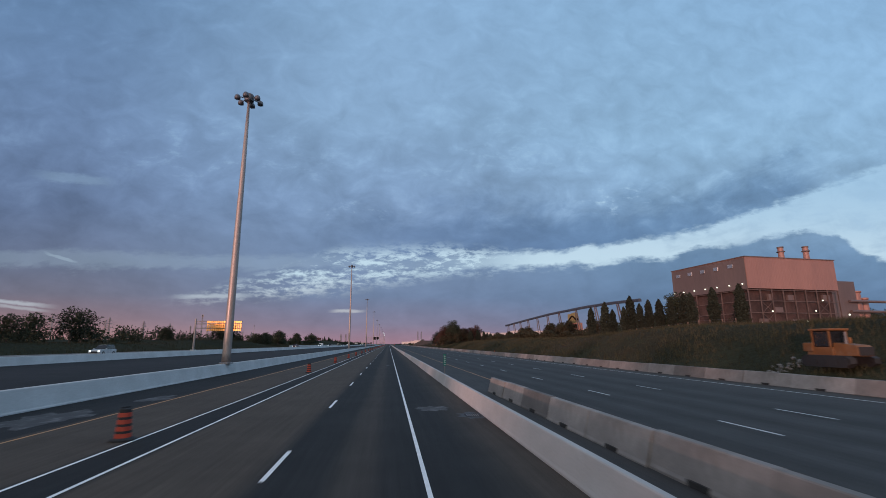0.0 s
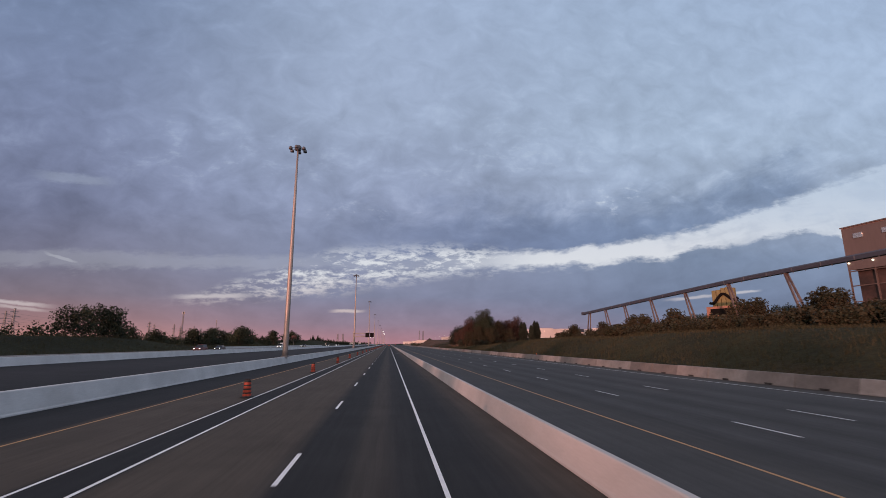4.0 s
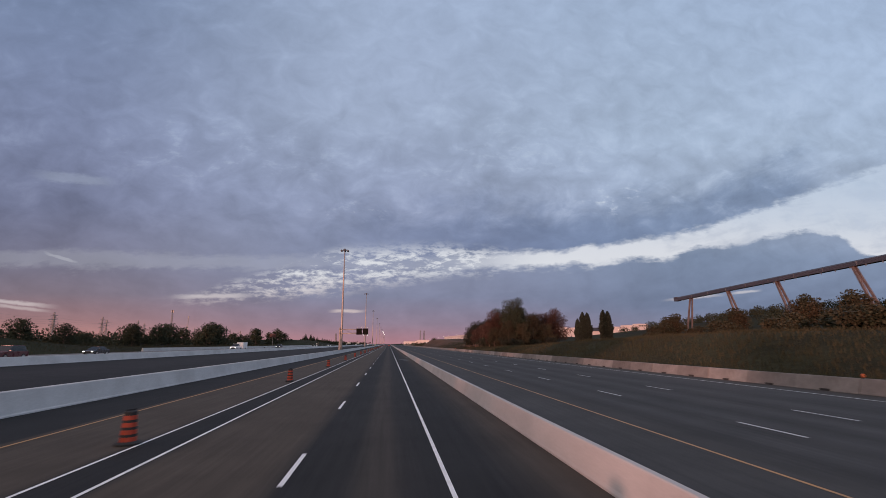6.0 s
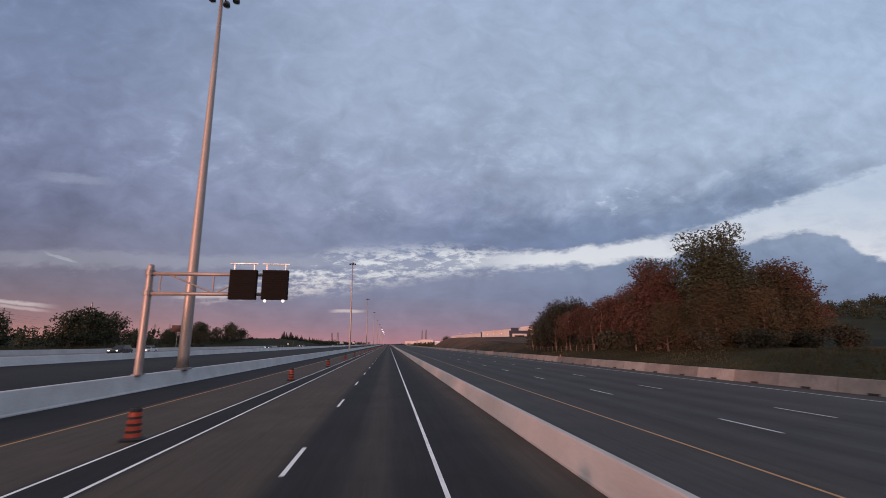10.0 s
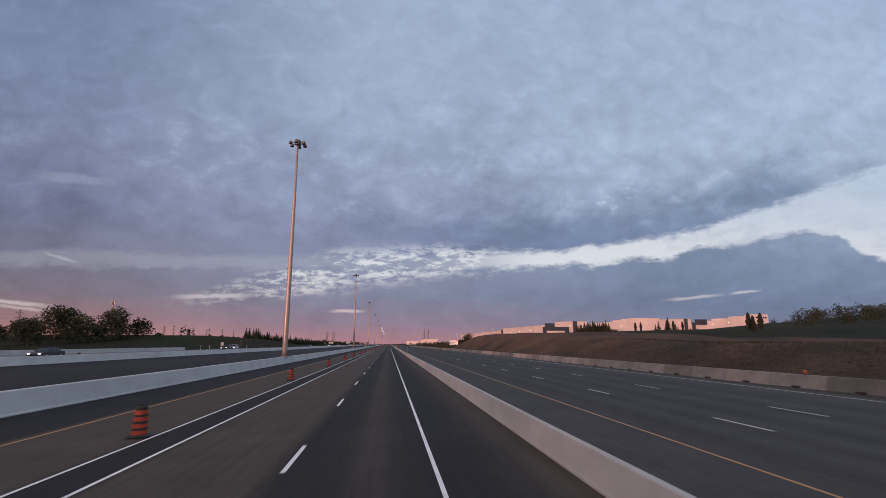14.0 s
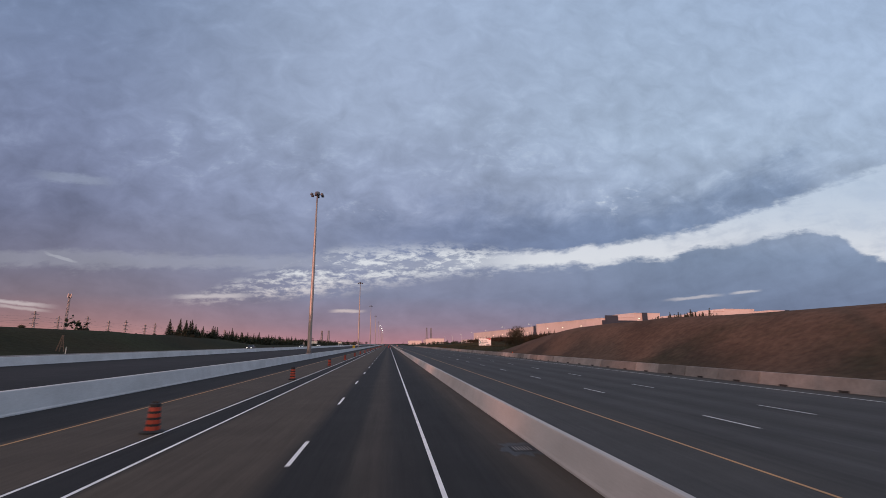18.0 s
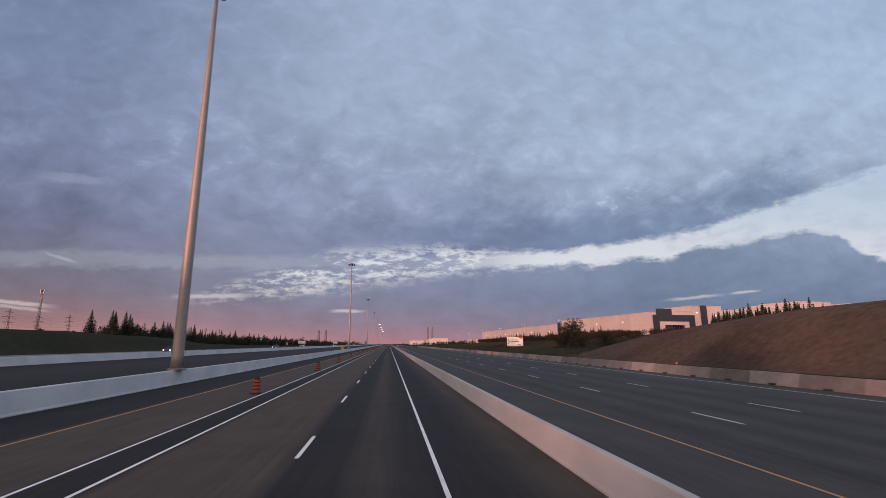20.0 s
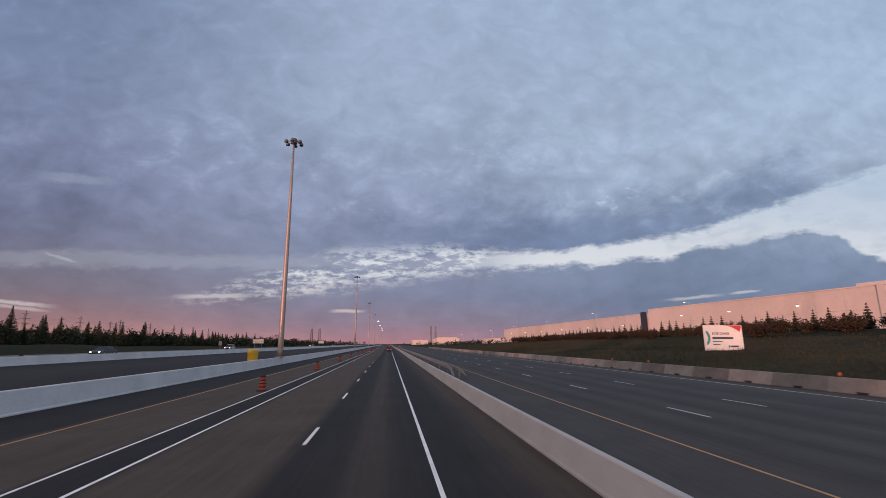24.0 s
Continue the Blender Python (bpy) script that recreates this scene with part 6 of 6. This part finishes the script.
def bulldozer(x, y, turn):
    g = thing("bulldozer", pose(x, y, land_z(x, y) + 0.05, 0, 0, turn) @ Matrix.Scale(0.93, 4), "muddy yellow crawler bulldozer parked on the verge", "bulldozer")
    for s in (-1.0, 1.0):
        bm = bmesh.new()
        outline = [(-2.0, 0.1), (1.9, 0.1), (2.35, 0.45), (2.3, 0.85), (1.9, 1.02), (-1.8, 1.05), (-2.3, 0.8), (-2.35, 0.4)]
        a = [bm.verts.new((s - 0.28, p, q)) for p, q in outline]
        b = [bm.verts.new((s + 0.28, p, q)) for p, q in outline]
        for i in range(8):
            bm.faces.new((a[i], a[(i + 1) % 8], b[(i + 1) % 8], b[i]))
        bm.faces.new(a[::-1])
        bm.faces.new(b)
        bmesh.ops.recalc_face_normals(bm, faces=bm.faces)
        track = part("track", bm, M_BLACK, g, "black crawler track")
        bm = bmesh.new()
        for p in (-1.9, -1.0, 0.0, 1.0, 1.9):
            tube(bm, (s - 0.31, p, 0.5), (s + 0.31, p, 0.5), 0.27, seg=12)
        part("road_wheel", bm, M_BLACK, track)
    bm = bmesh.new()
    box(bm, -0.75, 0.75, -2.2, 0.4, 0.9, 1.7, 0.08)
    part("chassis", bm, M_CAT, g)
    bm = bmesh.new()
    shell(bm, [(0.3, 1.0), (0.3, 2.05), (2.3, 1.85), (2.5, 1.7), (2.5, 1.0)], 1.35, 1.2, 1.5)
    part("hood", bm, M_CAT, g)
    bm = bmesh.new()
    box(bm, -0.6, 0.6, 2.5, 2.58, 1.05, 1.72, 0.02)
    part("grille", bm, M_BLACK, g, "black radiator grille")
    bm = bmesh.new()
    box(bm, -0.85, 0.85, -2.5, -1.5, 1.3, 2.05, 0.1)
    part("fuel_tank", bm, M_CAT, g)
    bm = bmesh.new()
    turned(bm, [(0.1, 2.0), (0.1, 2.12), (0.13, 2.14), (0.13, 2.4), (0.09, 2.46)], 12, (-0.35, 0.9))
    part("beacon", bm, M_CAT, g)
    bm = bmesh.new()
    tube(bm, (0.35, 1.3, 1.9), (0.35, 1.3, 2.9), 0.09, 0.08, 10)
    part("exhaust", bm, M_STEEL_D, g)
    bm = bmesh.new()
    box(bm, -0.72, 0.72, -1.45, 0.2, 1.7, 3.0, 0.06)
    part("cab", bm, M_CAR_GLASS, g, "dark glazed cab")
    for xx in (-0.74, 0.74):
        for yy in (-1.47, 0.22):
            bm = bmesh.new()
            box(bm, xx - 0.06, xx + 0.06, yy - 0.06, yy + 0.06, 1.7, 3.05, 0.015)
            part("cab_post", bm, M_CAT, g)
    bm = bmesh.new()
    box(bm, -0.9, 0.9, -1.65, 0.4, 3.02, 3.2, 0.05)
    part("cab_roof", bm, M_CAT, g)
    return g


bulldozer(34.4, 32.6, 176)
rr = random.Random(14)
for i in range(46):
    bm = bmesh.new()
    r = rr.uniform(0.08, 0.28)
    x, y = 33.6 + rr.gauss(0, 1.3), 37.0 + rr.gauss(0, 0.7)
    x = max(x, 30.2)
    bmesh.ops.create_icosphere(bm, subdivisions=1, radius=r)
    for v in bm.verts:
        v.co *= rr.uniform(0.7, 1.15)
        v.co.z *= 0.75
    rock = part("rock", bm, M_CONC_SEG)
    rock.matrix_basis = pose(x, y, land_z(x, y) + r * 0.35, 0, 0, rr.uniform(0, 360))
    tagged(rock, "rough grey lump of rubble dumped on the verge", "rock", "rubble beside the bulldozer")

# ---------- billboard ----------
def words(name, text, size, m, mat, parent, label=""):
    """Text turned into a mesh, facing local -y."""
    cu = bpy.data.curves.new(name, "FONT")
    cu.body, cu.size, cu.extrude, cu.align_x = text, size, 0.01, "LEFT"
    tmp = bpy.data.objects.new(name, cu)
    me = bpy.data.meshes.new_from_object(tmp)
    bpy.data.objects.remove(tmp)
    me.materials.append(mat)
    ob = new(name, me)
    ob.parent = parent
    ob.matrix_basis = m @ pose(0, 0, 0, 90, 0, 0)
    return tagged(ob, label)


M_BOARD = material("billboard_white", (0.80, 0.79, 0.77), 0.6, scale=0.8, vary=0.05)
M_RED = material("billboard_red", (0.50, 0.05, 0.05), 0.6, scale=0.8)
M_INK = material("billboard_dark_ink", (0.05, 0.06, 0.08), 0.6)
M_TEAL2 = material("billboard_teal", (0.05, 0.28, 0.28), 0.6)
bill = thing("billboard", pose(46.6, 781.5, land_z(50, 781) - 0.85, 0, 0, 4), "white roadside letting billboard with a red corner on wooden posts", "billboard")
W, Z0, Z1 = 6.6, 0.9, 4.6
bm = bmesh.new()
box(bm, 0, W, -0.08, 0.08, Z0, Z1, 0.02)
board = part("board", bm, M_BOARD, bill)
for xx in (0.7, W / 2, W - 0.7):
    bm = bmesh.new()
    box(bm, xx - 0.1, xx + 0.1, 0.085, 0.26, -0.6, Z1 - 0.2, 0.01)
    part("post", bm, M_WOODF, bill)


def flat_shape(name, pts, mat, label=""):
    bm = bmesh.new()
    a = [bm.verts.new((p, -0.095, q)) for p, q in pts]
    b = [bm.verts.new((p, -0.082, q)) for p, q in pts]
    k = len(pts)
    for i in range(k):
        bm.faces.new((a[i], a[(i + 1) % k], b[(i + 1) % k], b[i]))
    bm.faces.new(a[::-1])
    bm.faces.new(b)
    bmesh.ops.recalc_face_normals(bm, faces=bm.faces)
    return part(name, bm, mat, board, label)


flat_shape("red_corner", [(3.4, Z1 - 0.03)] + [(3.4 + 2.75 * s, Z1 - 0.03 - 0.95 * s * s) for s in (0.25, 0.5, 0.75, 1.0)] + [(W - 0.05, Z1 - 0.03)], M_RED, "curved red corner")
arc = [(0.05 + 0.95 * math.sin(a), 2.75 + 1.15 * math.cos(a)) for a in np.linspace(0.35, 2.8, 12)]
arc2 = [(0.05 + 0.55 * math.sin(a), 2.75 + 0.80 * math.cos(a)) for a in np.linspace(2.6, 0.5, 12)]
flat_shape("teal_sweep", arc + arc2, M_TEAL2, "curved teal sweep")
words("lettering", "FOR LEASE", 0.62, pose(1.35, -0.095, 3.15), M_INK, board, "dark lettering")
for name, xa, xb, za, zb, mm in (("text_bar", 1.35, 4.9, 2.55, 2.85, M_INK), ("text_bar", 1.35, 3.0, 2.12, 2.28, M_TEAL2), ("text_bar", 1.35, 2.6, 1.72, 1.84, M_INK), ("logo_bar", 4.35, 5.7, 1.35, 1.6, M_INK)):
    flat_shape(name, [(xa, za), (xb, za), (xb, zb), (xa, zb)], mm)
flat_shape("logo_ring", [(4.1 + 0.18 * math.cos(a), 1.47 + 0.18 * math.sin(a)) for a in np.linspace(0, 5.8, 12)], M_TEAL2)

# ---------- smaller roadside signs by the oncoming lanes ----------
def sign_board(x, y, w, h, z, mat, label, posts=2):
    g = thing("sign_board", pose(x, y, land_z(x, y)), label, "road sign", "signs by the oncoming lanes")
    bm = bmesh.new()
    box(bm, -w / 2, w / 2, -0.05, 0.05, z, z + h, 0.02)
    part("panel", bm, mat, g)
    bm = bmesh.new()
    for k in range(3):
        box(bm, -w / 2 + 0.1, w / 2 - 0.1, -0.1, -0.05, z + h * (0.2 + 0.3 * k), z + h * (0.2 + 0.3 * k) + 0.06)
    part("stiffener", bm, mat, g)
    for i in range(posts):
        xx = 0 if posts == 1 else (-0.3 + 0.6 * i) * w
        bm = bmesh.new()
        box(bm, xx - 0.08, xx + 0.08, 0.06, 0.2, -0.6, z + h - 0.1)
        part("post", bm, M_STEEL_D, g)
    return g


M_PALE = material("pale_sign_back", (0.70, 0.66, 0.60), 0.5, 0.2, scale=1)
M_BROWN = material("dark_red_sign_back", (0.05, 0.012, 0.012), 0.6, scale=1)
sign_board(-64.5, 452.0, 3.4, 2.0, 5.6, M_BROWN, "dark red-brown sign board seen from behind on a post", 1)
sign_board(-64.5, 960.0, 5.2, 2.0, 2.2, M_PALE, "pale sign board on two posts beside the road")
sign_board(-64.5, 1180.0, 5.2, 2.2, 2.4, M_PALE, "pale sign board on two posts beside the road")
sign_board(-63.8, 905.0, 1.2, 1.6, 1.4, M_STEEL, "small grey sign on a post beside the road", 1)
sign_board(-63.8, 610.0, 1.0, 1.3, 1.2, M_PALE, "small pale sign on a post beside the road", 1)

# ---------- guardrail end, posts and a leaning timber frame by the oncoming lanes ----------
rail_end = thing("guardrail_end", pose(-62.0, 578.2, road_z(-62)), "dark boxed steel guardrail end behind the concrete wall", "guardrail")
bm = bmesh.new()
box(bm, -0.14, 0.14, 0.0, 6.2, 0.42, 0.86, 0.03)
part("rail", bm, M_BLACK, rail_end)
for k in (0.5, 2.6, 4.7, 6.0):
    bm = bmesh.new()
    box(bm, -0.08, 0.08, k - 0.08, k + 0.08, -0.2, 0.42)
    part("rail_post", bm, M_STEEL_D, rail_end)
for y in (587.8, 595.5, 640.0):
    d = thing("edge_post", pose(-63.2, y, land_z(-63.2, y) - 0.02), "short pale marker post in the grass verge", "marker post", "marker posts by the oncoming lanes")
    bm = bmesh.new()
    box(bm, -0.07, 0.07, -0.04, 0.04, -0.2, 1.45, 0.015)
    part("post", bm, M_PALE, d)
    bm = bmesh.new()
    box(bm, -0.06, 0.06, -0.05, -0.041, 1.1, 1.35)
    part("reflector", bm, M_SHEET, d)
trestle = thing("timber_trestle", pose(-67.5, 645, land_z(-67.5, 645)), "leaning pale timber trestle standing on the berm", "trestle")
for xa, xb in ((-0.7, 0.15), (0.7, 0.25), (-0.1, 0.35)):
    bm = bmesh.new()
    beam(bm, (xa, 0.3 * xa, -0.3), (xb, 0.0, 3.4), 0.16, 0.16)
    part("pole", bm, M_WOODF, trestle)
for z in (1.0, 2.2):
    bm = bmesh.new()
    beam(bm, (-0.55 + 0.25 * z, -0.1, z), (0.62 - 0.12 * z, 0.1, z), 0.12, 0.10)
    part("cross_bar", bm, M_WOODF, trestle)
stub = thing("barrier_post", pose(-36.4, 569, road_z(-36.4) + 0.85), "short dark post on top of the pale barrier", "post")
bm = bmesh.new()
turned(bm, [(0.16, 0.0), (0.16, 0.05), (0.10, 0.07), (0.10, 0.55), (0.06, 0.6)], 10)
part("post", bm, M_BLACK, stub)

# ---------- pylons and masts ----------
def lattice(bm, w0, w1, z0, z1, levels, t):
    """A four-legged lattice shaft that narrows upwards."""
    def corner(i, f):
        w = (w0 + (w1 - w0) * f) / 2
        return Vector((w * (1, 1, -1, -1)[i % 4], w * (1, -1, -1, 1)[i % 4], z0 + (z1 - z0) * f))
    for i in range(4):
        beam(bm, corner(i, 0), corner(i, 1), t, t)
        for k in range(levels):
            a, b = k / levels, (k + 1) / levels
            beam(bm, corner(i, a), corner(i + 1, b), t * 0.6, t * 0.6)
            beam(bm, corner(i + 1, a), corner(i, b), t * 0.6, t * 0.6)


def pylon():
    g = thing("power_pylon", pose(0, 0, 0), "grey steel lattice power pylon with three cross-arms", "pylon", "pylons of the power line")
    bm = bmesh.new()
    lattice(bm, 10.0, 2.6, -1, 34, 7, 0.6)
    lattice(bm, 2.6, 1.4, 34, 60, 7, 0.5)
    part("shaft", bm, M_STEEL_D, g)
    for z, w in ((37, 10.0), (46, 12.0), (54, 8.5)):
        bm = bmesh.new()
        beam(bm, (-w, 0, z), (w, 0, z), 0.6, 0.6)
        beam(bm, (-w, 0, z), (0, 0, z + 2.0), 0.28, 0.28)
        beam(bm, (w, 0, z), (0, 0, z + 2.0), 0.28, 0.28)
        arm = part("cross_arm", bm, M_STEEL_D, g)
        bm = bmesh.new()
        for s in (-w, w):
            beam(bm, (s, 0, z), (s, 0, z - 2.4), 0.3, 0.3)
        part("insulator", bm, M_STEEL_D, arm)
    return g


first_pylon = pylon()
pyl = [(-625 - 7 * i, 980 + 165 * i) for i in range(11)] + [(-690 - 6 * i, 1050 + 195 * i) for i in range(8)]
for i, (x, y) in enumerate(pyl):
    m = pose(x, y, land_z(x, y), 0, 0, 82)
    if i:
        copy_thing(first_pylon, m)
    else:
        first_pylon.matrix_basis = m
cables = thing("power_lines", pose(0, 0, 0), "thin dark power lines hung between the pylons", "power line")
for row in (pyl[:11], pyl[11:]):
    for (xa, ya), (xb, yb) in zip(row, row[1:]):
        for z in (34.6, 43.6, 51.6):
            bm = bmesh.new()
            prev = None
            for k in range(9):
                s = k / 8
                p = Vector((xa + (xb - xa) * s, ya + (yb - ya) * s, land_z(xa, ya) + z - 14 * s * (1 - s)))
                if prev:
                    beam(bm, prev, p, 0.16, 0.16)
                prev = p
            part("cable", bm, M_STEEL_D, cables)
mast = thing("radio_mast", pose(-503, 1334, land_z(-503, 1334)), "tall slender lattice radio mast far across the fields", "radio mast")
bm = bmesh.new()
lattice(bm, 3.0, 1.8, -1, 78, 18, 0.36)
part("shaft", bm, M_STEEL_D, mast)
bm = bmesh.new()
for k in range(3):
    a = k * 2.1
    box(bm, 2.2 * math.cos(a) - 0.6, 2.2 * math.cos(a) + 0.6, 2.2 * math.sin(a) - 0.6, 2.2 * math.sin(a) + 0.6, 72, 78, 0.1)
part("antenna", bm, M_STEEL_D, mast)
pole = thing("radio_pole", pose(-154, 561, land_z(-154, 561)), "thin dark pole standing above the field trees", "pole")
bm = bmesh.new()
turned(bm, [(0.28, -1), (0.2, 20), (0.18, 22.2)], 10)
part("pole", bm, M_STEEL_D, pole)
bm = bmesh.new()
turned(bm, [(0.36, 19.4), (0.36, 22.0)], 10)
part("antenna", bm, M_STEEL_D, pole)
for x, y, h in ((140, 2300, 62), (158, 2320, 62), (-170, 1900, 40), (-190, 1910, 40)):
    m2 = thing("far_tower", pose(x, y, 0), "distant dark lattice tower on the horizon", "tower", "far towers")
    bm = bmesh.new()
    lattice(bm, 6, 3, -1, h, 8, 0.9)
    part("shaft", bm, M_STEEL_D, m2)

# ---------- marks on the asphalt ----------
def blotch(name, x, y, w, h, seed, mat, label, lift=0.005):
    """An irregular flat stain."""
    rr = random.Random(seed)
    bm = bmesh.new()
    k = 26
    c = bm.verts.new((x, y, road_z(x) + lift))
    ring = []
    for i in range(k):
        a = 2 * math.pi * i / k
        q = 0.55 + 0.45 * rr.random()
        px, py = x + w * q * math.cos(a), y + h * q * math.sin(a)
        ring.append(bm.verts.new((px, py, road_z(px) + lift)))
    for i in range(k):
        bm.faces.new((c, ring[i], ring[(i + 1) % k]))
    tagged(part(name, bm, mat), label, "road stain", kind="structure")


def spill_material():
    m = bpy.data.materials.new("dried_white_spill")
    m.use_nodes = True
    n = Nodes(m.node_tree)
    pos = n.add("ShaderNodeTexCoord").outputs["Object"]
    a = n.remap(n.noise(n.add("ShaderNodeMapping", {0: pos, 3: (1, 0.6, 1)}).outputs[0], 1.7, 7, 0.7), 0.45, 0.85)
    p = n.add("ShaderNodeBsdfPrincipled", {"Base Color": n.mix(a, (0.04, 0.04, 0.042), (0.22, 0.22, 0.225)), "Roughness": 0.8})
    n.add("ShaderNodeOutputMaterial", {0: p.outputs[0]})
    return m


M_SPILL = spill_material()
M_PATCH = material("fresh_asphalt_patch", (0.018, 0.018, 0.02), 0.6, scale=3, vary=0.3, grain=50, grain_amt=0.3)
blotch("spill", -13.2, 21.0, 1.5, 3.2, 1, M_SPILL, "dried white spill on the shoulder")
blotch("spill", -12.2, 28.0, 0.8, 2.0, 2, M_SPILL, "dried white spill on the shoulder")
blotch("spill", 2.4, 22.5, 1.0, 1.0, 3, M_SPILL, "dried white spill by the edge line")


def drain_grate(x, y):
    """A cast-iron gully grate set into the shoulder."""
    g = thing("drain_grate", pose(x, y, road_z(x) + 0.004), "black cast-iron drain grate set in the asphalt", "drain", "drains along the divider")
    bm = bmesh.new()
    for xa, xb, ya, yb in ((-0.32, 0.32, -0.32, -0.27), (-0.32, 0.32, 0.27, 0.32), (-0.32, -0.27, -0.27, 0.27), (0.27, 0.32, -0.27, 0.27)):
        box(bm, xa, xb, ya, yb, -0.02, 0.012)
    part("frame", bm, M_BLACK, g)
    bm = bmesh.new()
    box(bm, -0.27, 0.27, -0.27, 0.27, -0.02, 0.0)
    part("pit", bm, M_SLOT, g)
    for i in range(6):
        bm = bmesh.new()
        box(bm, -0.24 + i * 0.09, -0.20 + i * 0.09, -0.27, 0.27, 0.0, 0.010)
        part("bar", bm, M_STEEL_D, g)
    blotch("patch", x, y, 0.75, 1.1, int(y), M_PATCH, "black asphalt patch round a drain grate", 0.003)


for y in (20.2, 284.5, 552.5):
    drain_grate(3.85, y)
blotch("patch", 0.2, 66.5, 0.35, 0.9, 9, M_SPILL, "small pale patch in the wheel track")
blotch("spill", 2.6, 272.0, 1.1, 2.4, 5, M_SPILL, "dried white spill by the edge line")
blotch("spill", 2.9, 266.0, 0.6, 2.0, 6, M_SPILL, "dried white spill by the edge line")

# ---------- tall grass on the banks ----------
M_STRAW = leaf_material("dry_grass", (0.036, 0.038, 0.021), (0.054, 0.043, 0.026), 0.4, 0.8, 1.2)


def ground_at(xs, ys):
    """Heights of the built ground sheet under many points at once."""
    i = np.clip(np.searchsorted(LAND_X, xs) - 1, 0, len(LAND_X) - 2)
    j = np.clip(np.searchsorted(LAND_Y, ys) - 1, 0, len(LAND_Y) - 2)
    u, v = (xs - LAND_X[i]) / (LAND_X[i + 1] - LAND_X[i]), (ys - LAND_Y[j]) / (LAND_Y[j + 1] - LAND_Y[j])
    return (LAND_Z[j, i] * (1 - u) + LAND_Z[j, i + 1] * u) * (1 - v) + (LAND_Z[j + 1, i] * (1 - u) + LAND_Z[j + 1, i + 1] * u) * v


def grass_field(name, label, count, xa, xb, ya, yb, h0, h1, seed, mat):
    """Many thin leaning blades."""
    rs = np.random.RandomState(seed)
    n = count * 3
    x, y = np.repeat(rs.uniform(xa, xb, count), 3), np.repeat(rs.uniform(ya, yb, count), 3)
    z = ground_at(x, y)
    tall = 0.75 + 0.35 * np.sin(x * 0.31 + 1.3 * np.sin(y * 0.17)) * np.sin(y * 0.23 + x * 0.11)
    h = np.repeat(rs.uniform(h0, h1, count), 3) * tall * rs.uniform(0.7, 1.1, n)
    a, w = rs.uniform(0, 6.28, n), rs.uniform(0.015, 0.045, n)
    c, s = np.cos(a) * w, np.sin(a) * w
    x, y = x + rs.uniform(-0.3, 0.3, n), y + rs.uniform(-0.3, 0.3, n)
    lx, ly = rs.uniform(-0.35, 0.35, n) * h, rs.uniform(-0.35, 0.35, n) * h
    p = np.stack([np.stack([x - c, y - s, z - 0.06], 1), np.stack([x + c, y + s, z - 0.06], 1), np.stack([x + lx, y + ly, z + h], 1)], 1).reshape(-1, 3)
    me = bpy.data.meshes.new(name)
    me.from_pydata(p.tolist(), [], np.arange(3 * n).reshape(-1, 3).tolist())
    me.materials.append(mat)
    tagged(new(name, me), label, "grass", kind="stuff")


grass_field("bank_grass", "tall dull green and brown grass on the roadside bank", 42000, 29.2, 60, 5, 345, 0.4, 0.85, 1, M_STRAW)
grass_field("meadow_grass", "rough grass in the meadow before the warehouse", 20000, 29.2, 80, 680, 960, 0.35, 0.8, 2, M_STRAW)
grass_field("verge_grass", "rough grass on the verge below the wood", 14000, 29.2, 50, 345, 520, 0.12, 0.35, 3, M_STRAW)
grass_field("left_grass", "rough grass on the left field edge", 20000, -100, -62.5, 60, 560, 0.4, 0.9, 4, M_STRAW)

# ---------- orange markers on the roadside barrier ----------
M_AMBER = material("amber_reflector", (0.55, 0.12, 0.03), 0.4, scale=8)
for y in (118.0, 205.0, 372.0, 421.0, 441.0, 447.5, 559.0, 640.0, 742.0, 763.0, 771.0):
    r = thing("barrier_marker", pose(26.9, y, road_z(26.9) + 0.86), "small orange marker on top of the concrete barrier", "marker", "markers on the roadside barrier")
    bm = bmesh.new()
    box(bm, -0.07, 0.07, -0.07, 0.07, 0.0, 0.05, 0.01)
    part("foot", bm, M_BLACK, r)
    bm = bmesh.new()
    turned(bm, [(0.05, 0.05), (0.09, 0.09), (0.09, 0.22), (0.05, 0.27)], 10)
    part("lens", bm, M_AMBER, r)
